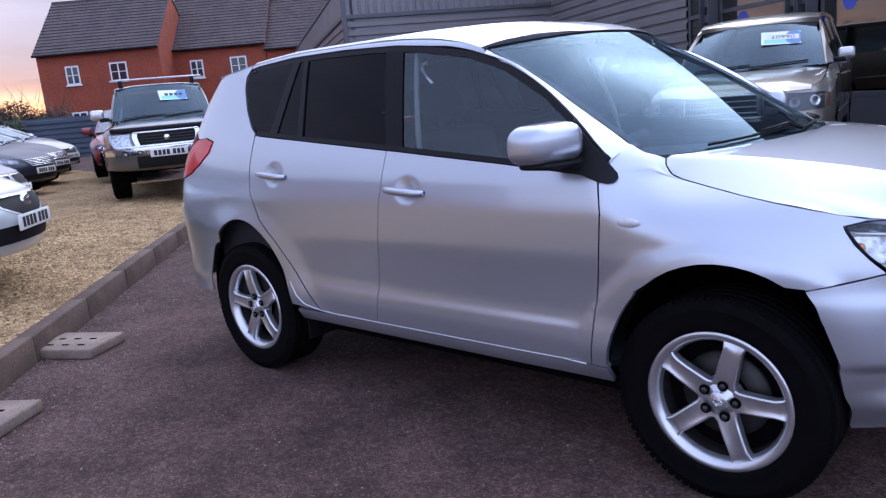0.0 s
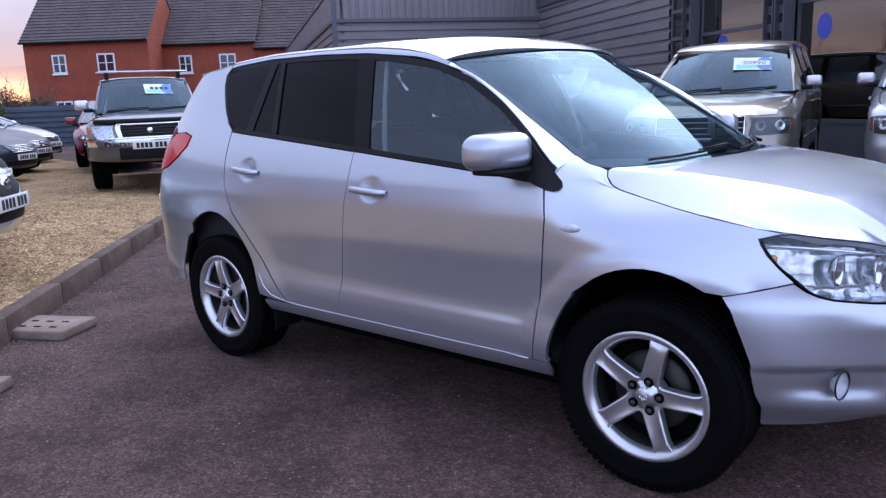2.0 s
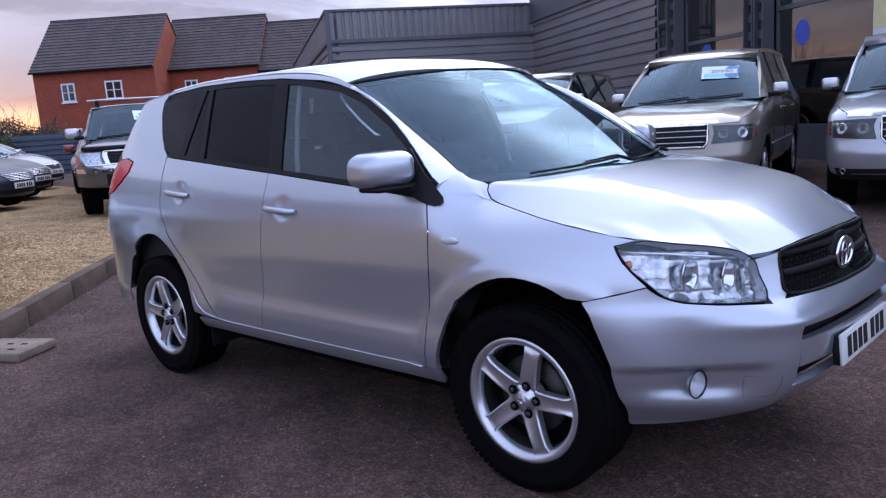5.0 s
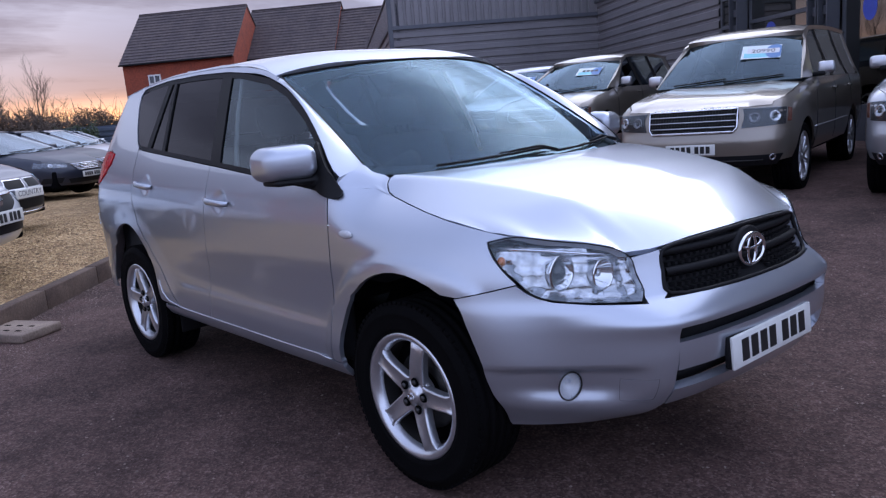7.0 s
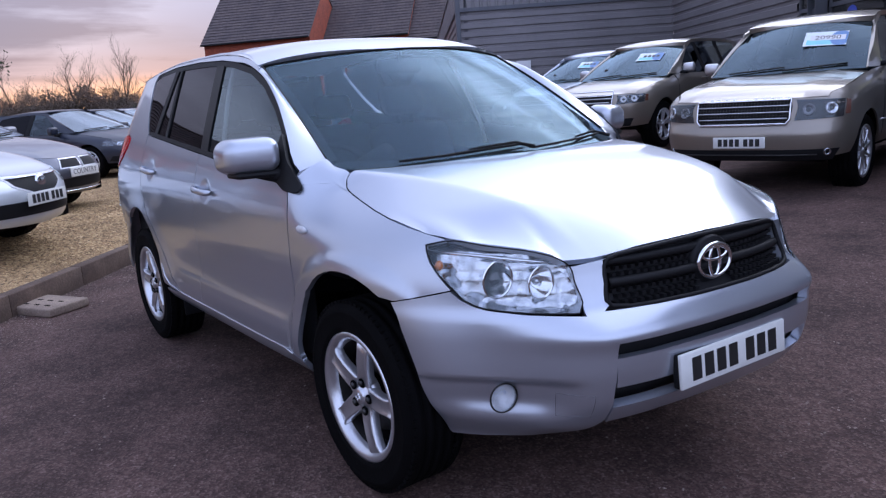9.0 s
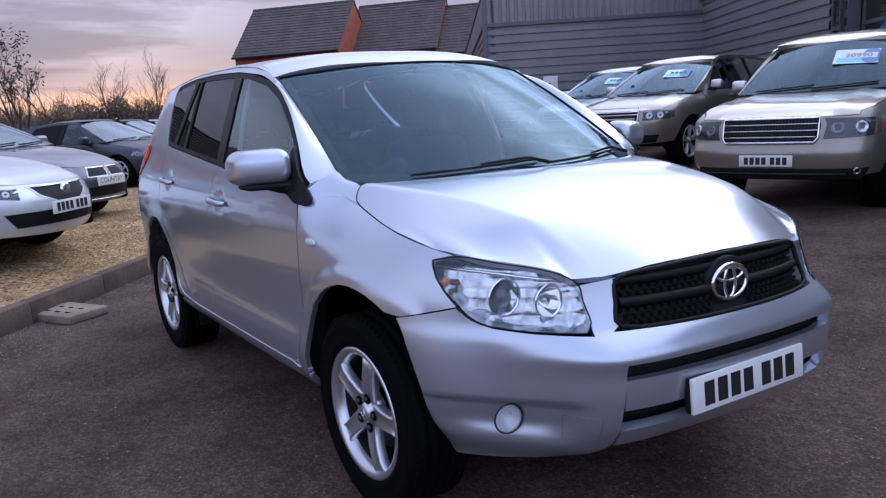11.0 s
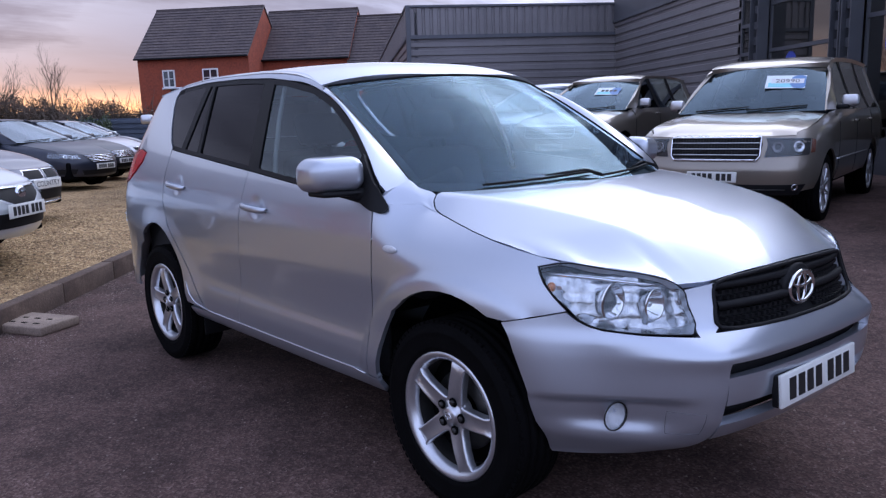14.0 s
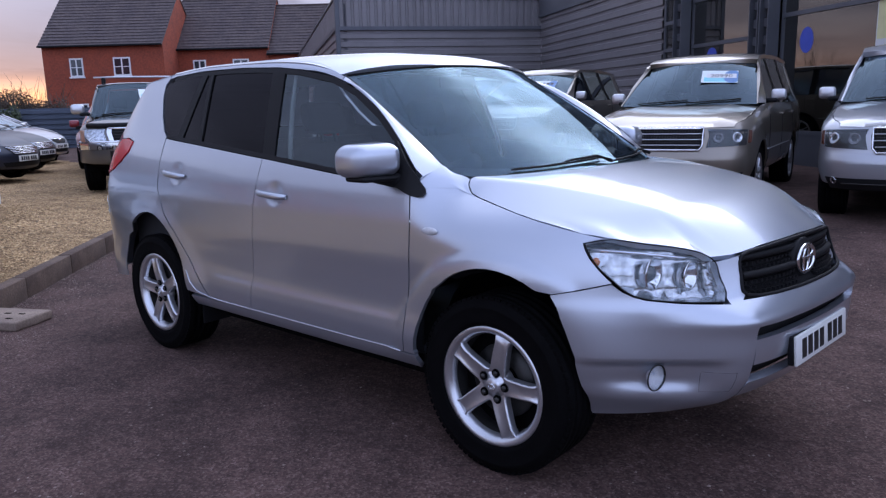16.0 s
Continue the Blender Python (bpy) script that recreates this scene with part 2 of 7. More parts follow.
def grainy(name, dark, mid, pale, patch, sizes, rough, bump, speckle=0.0):
    """A surface of mixed grains: three tones by cells, patches at a large scale, relief."""
    m = bpy.data.materials.new(name)
    m.use_nodes = True
    nt = m.node_tree
    p = nt.nodes["Principled BSDF"]
    p.inputs["Roughness"].default_value = rough
    p.inputs["Specular IOR Level"].default_value = 0.25
    co = nt.nodes.new("ShaderNodeTexCoord").outputs["Object"]
    vor = nt.nodes.new("ShaderNodeTexVoronoi")
    vor.inputs["Scale"].default_value = sizes[0]
    nt.links.new(co, vor.inputs["Vector"])
    ramp = nt.nodes.new("ShaderNodeValToRGB")
    el = ramp.color_ramp.elements
    el.new(0.5), el.new(0.86)
    for e, (q, c) in zip(el, ((0.0, dark), (0.45, mid), (0.80, tuple(0.6 * a + 0.4 * b for a, b in zip(mid, pale))), (1.0, pale))):
        e.position, e.color = q, (*c, 1)
    sp = nt.nodes.new("ShaderNodeSeparateColor")
    nt.links.new(vor.outputs["Color"], sp.inputs[0])
    nt.links.new(sp.outputs[0], ramp.inputs[0])
    big = nt.nodes.new("ShaderNodeTexNoise")
    big.inputs["Scale"].default_value, big.inputs["Detail"].default_value = sizes[1], 10.0
    big.inputs["Roughness"].default_value = 0.66
    nt.links.new(co, big.inputs["Vector"])
    r = nt.nodes.new("ShaderNodeMapRange")
    r.inputs[1].default_value, r.inputs[2].default_value, r.inputs[3].default_value, r.inputs[4].default_value = 0.3, 0.7, 1 - patch, 1 + patch
    nt.links.new(big.outputs[0], r.inputs[0])
    h = nt.nodes.new("ShaderNodeHueSaturation")
    value = r.outputs[0]
    if speckle:
        # a coarser mottle of worn and dusty spots
        for size_, amount in ((19.0, speckle), (64.0, speckle * 0.8)):
            n2 = nt.nodes.new("ShaderNodeTexNoise")
            n2.inputs["Scale"].default_value, n2.inputs["Detail"].default_value = size_, 5.0
            nt.links.new(co, n2.inputs["Vector"])
            r2 = nt.nodes.new("ShaderNodeMapRange")
            r2.inputs[1].default_value, r2.inputs[2].default_value, r2.inputs[3].default_value, r2.inputs[4].default_value = 0.34, 0.66, 1 - amount, 1 + amount
            nt.links.new(n2.outputs[0], r2.inputs[0])
            mu = nt.nodes.new("ShaderNodeMath")
            mu.operation = "MULTIPLY"
            nt.links.new(value, mu.inputs[0])
            nt.links.new(r2.outputs[0], mu.inputs[1])
            value = mu.outputs[0]
    nt.links.new(value, h.inputs["Value"])
    nt.links.new(ramp.outputs[0], h.inputs["Color"])
    nt.links.new(h.outputs[0], p.inputs["Base Color"])
    b = nt.nodes.new("ShaderNodeBump")
    b.inputs["Strength"].default_value, b.inputs["Distance"].default_value = bump, 0.006
    nt.links.new(vor.outputs["Distance"], b.inputs["Height"])
    nt.links.new(b.outputs[0], p.inputs["Normal"])
    return m


ASPHALT = grainy("asphalt", (0.054, 0.0313, 0.0258), (0.0755, 0.0437, 0.0368), (0.138, 0.092, 0.078), 0.50, (110.0, 1.7), 0.95, 0.42, 0.20)
GRAVEL = grainy("gravel_bed", (0.06, 0.039, 0.021), (0.300, 0.182, 0.083), (0.60, 0.43, 0.23), 0.3, (48.0, 0.8), 0.95, 1.0)
STONE = mat("gravel_stone", (0.50, 0.340, 0.170), 0.85, second=(0.20, 0.122, 0.060), scale=5, fine=0.25, fine_scale=30)
GRIT = mat("yard_grit", (0.26, 0.20, 0.165), 0.9, second=(0.10, 0.068, 0.058), scale=6, fine=0.3, fine_scale=40)
CONCRETE = mat("kerb_concrete", (0.130, 0.086, 0.062), 0.9, second=(0.066, 0.042, 0.031), scale=3.0, fine=0.2, fine_scale=60, bump=0.4, bump_scale=70)
BLOCK = mat("block_concrete", (0.30, 0.228, 0.175), 0.9, second=(0.21, 0.155, 0.12), scale=5, fine=0.2, fine_scale=80, bump=0.4, bump_scale=80)
CLADDING = mat("grey_cladding", (0.230, 0.214, 0.218), 0.45, 0.2, vary=0.15, scale=0.7, fine=0.03, fine_scale=8)
CLAD_DARK = mat("dark_cladding", (0.11, 0.113, 0.128), 0.5, 0.2, vary=0.15, scale=0.7)
FRAME_GREY = mat("grey_steelwork", (0.11, 0.115, 0.13), 0.45, 0.3, vary=0.12, scale=2)
SHOPGLASS = glass_mat("shop_glass", (0.30, 0.32, 0.33), 0.20, sheen=(0.95, 0.92, 0.85))
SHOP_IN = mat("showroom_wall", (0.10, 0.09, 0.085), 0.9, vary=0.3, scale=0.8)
BRICKWALL = mat("red_brick", (0.315, 0.068, 0.032), 0.85, second=(0.245, 0.056, 0.030), scale=1.5, fine=0.22, fine_scale=9)
ROOFTILE = mat("grey_roof_tile", (0.084, 0.066, 0.066), 0.8, second=(0.110, 0.085, 0.079), scale=1.2, fine=0.2, fine_scale=6)
UPVC = mat("white_window_frame", (0.75, 0.75, 0.74), 0.4, vary=0.05)
PANE = mat("far_pane", (0.03, 0.035, 0.045), 0.05, coat=1.0, vary=0.3, scale=1.0)
FENCE = mat("blue_grey_fence", (0.075, 0.095, 0.13), 0.5, 0.2, vary=0.2, scale=1.5)
HEDGE = mat("hedge_leaf", (0.080, 0.062, 0.045), 0.85, second=(0.120, 0.086, 0.066), scale=1.2)
BUSH = mat("evergreen_leaf", (0.044, 0.064, 0.030), 0.7, second=(0.065, 0.082, 0.040), scale=1.5)
BARK = mat("bare_twigs", (0.06, 0.042, 0.034), 0.9, vary=0.3, scale=2)
SIGN_WHITE = mat("sign_white", (0.7, 0.7, 0.7), 0.5, vary=0.05)
SIGN_YELLOW = mat("sign_yellow", (0.72, 0.68, 0.36), 0.5, vary=0.1)
SIGN_BLUE = mat("sign_blue", (0.05, 0.09, 0.50), 0.4, vary=0.1)

# ---------------------------------------------------------------- mesh helpers
def curve(*pairs):
    """A smooth function through (x, y) pairs, with no overshoot."""
    xs, ys = [float(p[0]) for p in pairs], [float(p[1]) for p in pairs]
    n = len(xs)
    d = [(ys[i + 1] - ys[i]) / (xs[i + 1] - xs[i]) for i in range(n - 1)]
    m = [d[0]] + [0.0 if d[i - 1] * d[i] <= 0 else 2 * d[i - 1] * d[i] / (d[i - 1] + d[i]) for i in range(1, n - 1)] + [d[-1]]

    def at(x):
        if x <= xs[0]:
            return ys[0]
        if x >= xs[-1]:
            return ys[-1]
        i = 0
        while x > xs[i + 1]:
            i += 1
        h = xs[i + 1] - xs[i]
        t = (x - xs[i]) / h
        return (2 * t**3 - 3 * t * t + 1) * ys[i] + (t**3 - 2 * t * t + t) * h * m[i] + (3 * t * t - 2 * t**3) * ys[i + 1] + (t**3 - t * t) * h * m[i + 1]

    return at


def ease(x, a, b):
    t = min(1.0, max(0.0, (x - a) / (b - a)))
    return t * t * (3 - 2 * t)


def smooth_poly(pts, steps=4, sharp=()):
    """A closed outline through the points, rounded but for the sharp ones."""
    out, n = [], len(pts)
    for i in range(n):
        a, b, c, d = (Vector(pts[(i + k) % n]) for k in (-1, 0, 1, 2))
        ta = Vector((0, 0)) if i in sharp else (c - a) * 0.5
        tb = Vector((0, 0)) if (i + 1) % n in sharp else (d - b) * 0.5
        lim = (c - b).length
        ta, tb = (v * min(1, lim / v.length) if v.length > 1e-9 else v for v in (ta, tb))
        for k in range(steps):
            t = k / steps
            p = (2 * t**3 - 3 * t * t + 1) * b + (t**3 - 2 * t * t + t) * ta + (3 * t * t - 2 * t**3) * c + (t**3 - t * t) * tb
            out.append((p.x, p.y))
    return out


def link(name, bm, material, parent=None, label="", m=None, smooth=True):
    me = bpy.data.meshes.new(name)
    if smooth:
        for fc in bm.faces:
            fc.smooth = True
    bm.to_mesh(me)
    bm.free()
    for mt in material if isinstance(material, (list, tuple)) else (material,):
        me.materials.append(mt)
    ob = new(name, me)
    if m is not None:
        ob.matrix_basis = m
    ob.parent = parent
    if label:
        ob["label"] = label
    return ob


def part(name, bm, material, parent, label="", smooth=True):
    return link(name, bm, material, parent, label, smooth=smooth)


def thing(name, label, category, m=None, group=""):
    ob = new(name)
    ob.empty_display_size = 0.2
    if m is not None:
        ob.matrix_basis = m
    return tagged(ob, label, category, group)


def box(bm, lo, hi, bevel=0.0, m=None, segments=2):
    """A box from corner to corner, with rounded edges."""
    r = bmesh.ops.create_cube(bm, size=1.0)
    vs = r["verts"]
    for v in vs:
        v.co = Vector([lo[i] + (v.co[i] + 0.5) * (hi[i] - lo[i]) for i in range(3)])
    if bevel:
        es = list({e for v in vs for e in v.link_edges})
        b = bmesh.ops.bevel(bm, geom=es, offset=bevel, segments=segments, affect="EDGES", profile=0.5)
        vs = list({v for v in vs if v.is_valid} | {v for v in b["verts"] if v.is_valid} | {v for fc in b["faces"] for v in fc.verts})
    if m is not None:
        for v in vs:
            v.co = m @ v.co
    return vs


def boxed(lo, hi, bevel=0.0):
    bm = bmesh.new()
    box(bm, lo, hi, bevel)
    return bm


def lathe(bm, profile, axis="Y", segs=48, m=None):
    """A surface of revolution from (radius, along) pairs round the axis."""
    rings = []
    for k in range(segs):
        a = 2 * math.pi * k / segs
        ring = []
        for r, h in profile:
            p = Vector((r * math.cos(a), h, r * math.sin(a))) if axis == "Y" else Vector((r * math.cos(a), r * math.sin(a), h)) if axis == "Z" else Vector((h, r * math.cos(a), r * math.sin(a)))
            ring.append(bm.verts.new(m @ p if m is not None else p))
        rings.append(ring)
    for k in range(segs):
        a, b = rings[k], rings[(k + 1) % segs]
        for i in range(len(profile) - 1):
            if profile[i][0] < 1e-6 and profile[i + 1][0] < 1e-6:
                continue
            bm.faces.new((a[i], a[i + 1], b[i + 1], b[i]))
    return rings


def tube(bm, pts, r, segs=8, cap=True):
    """A round bar along points; r may be one value or one for each point."""
    pts = [Vector(p) for p in pts]
    rs = r if isinstance(r, (list, tuple)) else [r] * len(pts)
    rings, ref = [], None
    for i, p in enumerate(pts):
        d = (pts[min(i + 1, len(pts) - 1)] - pts[max(i - 1, 0)]).normalized()
        if ref is None:
            ref = d.orthogonal().normalized()
        ref = (ref - d * ref.dot(d)).normalized()
        s = d.cross(ref)
        rings.append([bm.verts.new(p + rs[i] * (math.cos(2 * math.pi * k / segs) * ref + math.sin(2 * math.pi * k / segs) * s)) for k in range(segs)])
    for a, b in zip(rings, rings[1:]):
        for k in range(segs):
            bm.faces.new((a[k], a[(k + 1) % segs], b[(k + 1) % segs], b[k]))
    if cap:
        bm.faces.new(rings[0][::-1])
        bm.faces.new(rings[-1])
    return bm


def lifted(f, d, centre=(0, 0, 0.75)):
    """The map f moved d outwards along its normal."""
    c = Vector(centre)

    def g(a, b):
        p, e = Vector(f(a, b)), 0.004
        n = (Vector(f(a + e, b)) - p).cross(Vector(f(a, b + e)) - p)
        if n.length < 1e-12:
            return p
        n.normalize()
        if n.dot(p - c) < 0:
            n = -n
        return p + d * n

    return g


def panel(poly, f, du, dv, thick=0.014, centre=(0, 0, 0.75), bm=None, mirror=False, crown=0.0):
    """A sheet over the outline poly, in the two coordinates of the map f, with a turned-in rim."""
    sheet = bmesh.new()
    face = sheet.faces.new([sheet.verts.new((a, b, 0)) for a, b in poly])
    for axis, step in ((0, du), (1, dv)):
        lo, hi = min(p[axis] for p in poly), max(p[axis] for p in poly)
        k = math.floor(lo / step) + 1
        no = (1, 0, 0) if axis == 0 else (0, 1, 0)
        while k * step < hi - 1e-6:
            co = (k * step + 1e-5, 0, 0) if axis == 0 else (0, k * step + 1e-5, 0)
            bmesh.ops.bisect_plane(sheet, geom=sheet.verts[:] + sheet.edges[:] + sheet.faces[:], dist=1e-6, plane_co=co, plane_no=no)
            k += 1
    bmesh.ops.triangulate(sheet, faces=[fc for fc in sheet.faces if len(fc.verts) > 4 or any(e.is_boundary for e in fc.edges)])
    for v in sheet.verts:
        v.co = Vector(f(v.co.x, v.co.y))
    sheet.normal_update()
    if not sheet.faces:
        return bm or sheet
    c = Vector(centre)
    if sum(fc.normal.dot(fc.calc_center_median() - c) * fc.calc_area() for fc in sheet.faces) < 0:
        bmesh.ops.reverse_faces(sheet, faces=sheet.faces[:])
        sheet.normal_update()
    if thick:
        rim = [e for e in sheet.edges if e.is_boundary]
        inner = {}
        for e in rim:
            loop = e.link_loops[0]
            a, b = loop.vert, loop.link_loop_next.vert
            quad = []
            for v in (a, b):
                if v not in inner:
                    inner[v] = (sheet.verts.new(v.co), sheet.verts.new(v.co - v.normal * thick))
                quad.append(inner[v])
            sheet.faces.new((quad[1][0], quad[0][0], quad[0][1], quad[1][1]))
    if mirror:
        dup = bmesh.ops.duplicate(sheet, geom=sheet.verts[:] + sheet.edges[:] + sheet.faces[:])
        vs = [g for g in dup["geom"] if isinstance(g, bmesh.types.BMVert)]
        fs = [g for g in dup["geom"] if isinstance(g, bmesh.types.BMFace)]
        for v in vs:
            v.co.y = -v.co.y
        bmesh.ops.reverse_faces(sheet, faces=fs)
    if bm is None:
        return sheet
    me = bpy.data.meshes.new("joined")
    sheet.to_mesh(me)
    sheet.free()
    bm.from_mesh(me)
    bpy.data.meshes.remove(me)
    return bm


def mirrored(bm):
    """The same mesh on the other side of the middle."""
    out = bm.copy()
    for v in out.verts:
        v.co.y = -v.co.y
    bmesh.ops.reverse_faces(out, faces=out.faces[:])
    return out


def arc(cx, cz, r, a0, a1, n=18, rz=None):
    return [(cx + r * math.cos(radians(a0 + (a1 - a0) * k / n)), cz + (rz or r) * math.sin(radians(a0 + (a1 - a0) * k / n))) for k in range(n + 1)]




def words(name, text, size, m, material, parent, depth=0.001, stretch=1.0):
    """Writing with the built-in font as a mesh, centred, in the xy plane of m."""
    cu = bpy.data.curves.new(name, "FONT")
    cu.body, cu.size, cu.align_x, cu.align_y, cu.extrude = text, size, "CENTER", "CENTER", depth
    cu.resolution_u = 3
    tmp = new(name, cu)
    me = bpy.data.meshes.new_from_object(tmp)
    bpy.data.objects.remove(tmp)
    bpy.data.curves.remove(cu)
    me.materials.clear()
    me.materials.append(material)
    ob = new(name, me)
    ob.parent = parent
    ob.matrix_basis = m @ Matrix.Diagonal((stretch, 1, 1, 1))
    return ob


# ---------------------------------------------------------------- car bodies
class Shell:
    """The skin of a car: x ahead, z up, the right side at minus y, the middle between the axles at 0."""

    def __init__(self, half, nose, tail, front=1.0, rear=-1.5, nf=2.35, nr=2.6, wheels=(), flare=0.02, arch=0.44, round_z=None, round_in=0.16, round_h=0.14, round_x=(0.85, 1.08), lf=1.2, lr=0.8, squeeze=None, step=None):
        self.half, self.nose, self.tail, self.front, self.rear, self.nf, self.nr = half, nose, tail, front, rear, nf, nr
        self.wheels, self.flare, self.arch, self.lf, self.lr = wheels, flare, arch, lf, lr
        self.round_z, self.round_in, self.round_h, self.round_x = round_z, round_in, round_h, round_x
        self.squeeze = squeeze
        self.step = step or (lambda d: 1 - ease(d, 0.025, 0.12))
        self.soft_step = lambda d: 1 - ease(d, 0.0, 0.17)

    def width(self, x, z):
        y = self.half(z)
        if self.squeeze:
            y -= self.squeeze(x)
        for wx, wz in self.wheels:
            r = math.hypot(x - wx, z - wz)
            y += self.flare * (self.step(r - self.arch) if wx > 0 else 0.65 * self.soft_step(r - self.arch)) * ease(z, wz - 0.05, wz + 0.14)
        if self.round_z:
            zt = self.round_z(x)
            d = min(1.0, max(0.0, (z - zt + self.round_h) / self.round_h))
            share = ease(x, *self.round_x)
            y *= 1 - (self.round_in(x) if callable(self.round_in) else self.round_in) * share * d**1.8
        return y

    def side(self, s, z):
        if s > self.front:
            th = (s - self.front) / self.lf * math.pi / 2
            a = self.nose(z) - self.front
            sn, cs = math.sin(th), math.cos(th)
            x = self.front + a * abs(sn) ** (2 / self.nf)
            y = self.width(x, z) * abs(cs) ** (2 / self.nf) * (1 if cs >= 0 else -1)
        elif s < self.rear:
            th = (self.rear - s) / self.lr * math.pi / 2
            a = self.rear - self.tail(z)
            sn, cs = math.sin(th), math.cos(th)
            x = self.rear - a * abs(sn) ** (2 / self.nr)
            y = self.width(x, z) * abs(cs) ** (2 / self.nr) * (1 if cs >= 0 else -1)
        else:
            x, y = s, self.width(s, z)
        return (x, -y, z)

    def s_front(self, y, z):
        """The way round the nose to the side coordinate y (right is minus)."""
        lo, hi = self.front, self.front + 2 * self.lf
        for _ in range(40):
            mid = (lo + hi) / 2
            if self.side(mid, z)[1] < y:
                lo = mid
            else:
                hi = mid
        return (lo + hi) / 2

    def s_at(self, x, z):
        """The way along the right side to the length coordinate x."""
        if self.rear <= x <= self.front:
            return x
        lo, hi = (self.front, self.front + self.lf) if x > self.front else (self.rear - self.lr, self.rear)
        for _ in range(40):
            mid = (lo + hi) / 2
            if self.side(mid, z)[0] < x:
                lo = mid
            else:
                hi = mid
        return (lo + hi) / 2


def plate_bm(w, h, d=0.006):
    bm = bmesh.new()
    box(bm, (-d, -w / 2, -h / 2), (d, w / 2, h / 2), 0.004)
    return bm


def number_plate(parent, m, backing=True, groups=(4, 3), w=0.52, h=0.111, text=""):
    """A white plate with plain dark bars for its characters, facing +x of m."""
    pl = part("number_plate", plate_bm(w, h), PLATE, parent, "white front number plate with dark characters")
    pl.matrix_basis = m
    if text:
        words("plate_word", text, 0.088, Matrix(((0, 0, 1, 0.0062), (1, 0, 0, 0), (0, 1, 0, 0), (0, 0, 0, 1))), PLATE_INK, pl, 0.0004, 1.05)
        return pl
    n = sum(groups)
    gap, pitch = 0.030, (w - 0.085) / (n + 0.45)
    y = -(w - 0.085) / 2 + pitch / 2
    k = 0
    for g in groups:
        for _ in range(g):
            bm = bmesh.new()
            box(bm, (0.0055, y - pitch * 0.36, -h * 0.33), (0.0075, y + pitch * 0.36, h * 0.33), 0.0)
            c = link("character_bar", bm, PLATE_INK, pl, smooth=False)
            y += pitch
            k += 1
        y += pitch * 0.45
    return pl


def tyre_bm(r, w, rim_r, tread=0.012, segs=64):
    bm = bmesh.new()
    h = w / 2
    prof = [(rim_r - 0.012, -h * 0.80), (rim_r + 0.006, -h * 0.92), (rim_r + 0.020, -h * 0.985), (rim_r + 0.024, -h * 1.00), (rim_r + 0.030, -h * 0.995), (rim_r + (r - rim_r) * 0.45, -h * 1.02), (rim_r + (r - rim_r) * 0.62, -h * 1.02), (rim_r + (r - rim_r) * 0.65, -h * 1.035), (rim_r + (r - rim_r) * 0.69, -h * 1.02), (r * 0.915, -h * 0.99), (r * 0.955, -h * 0.92), (r * 0.985, -h * 0.80)]
    for k in range(5):  # grooves round the tread
        a = -h * 0.72 + k * h * 0.36 - h * 0.02
        prof += [(r, a), (r, a + h * 0.22)]
        if k < 4:
            prof += [(r - tread, a + h * 0.24), (r - tread, a + h * 0.34)]
    prof += [(r * 0.985, h * 0.80), (r * 0.955, h * 0.92), (r * 0.90, h), (rim_r + (r - rim_r) * 0.35, h * 1.02), (rim_r + 0.006, h * 0.92), (rim_r - 0.012, h * 0.80)]
    lathe(bm, prof, "Y", segs)
    bmesh.ops.recalc_face_normals(bm, faces=bm.faces[:])
    return bm


def shoulder_blocks(r, w, n=78):
    """The tread blocks on the two shoulders of a tyre."""
    bm = bmesh.new()
    for side in (-1, 1):
        for k in range(n):
            a = 2 * math.pi * k / n
            m = Matrix.Rotation(a, 4, "Y")
            box(bm, (-0.010, side * w * 0.37 - 0.016, r * 0.965), (0.010, side * w * 0.37 + 0.016, r - 0.0005), 0.0, m)
    return bm


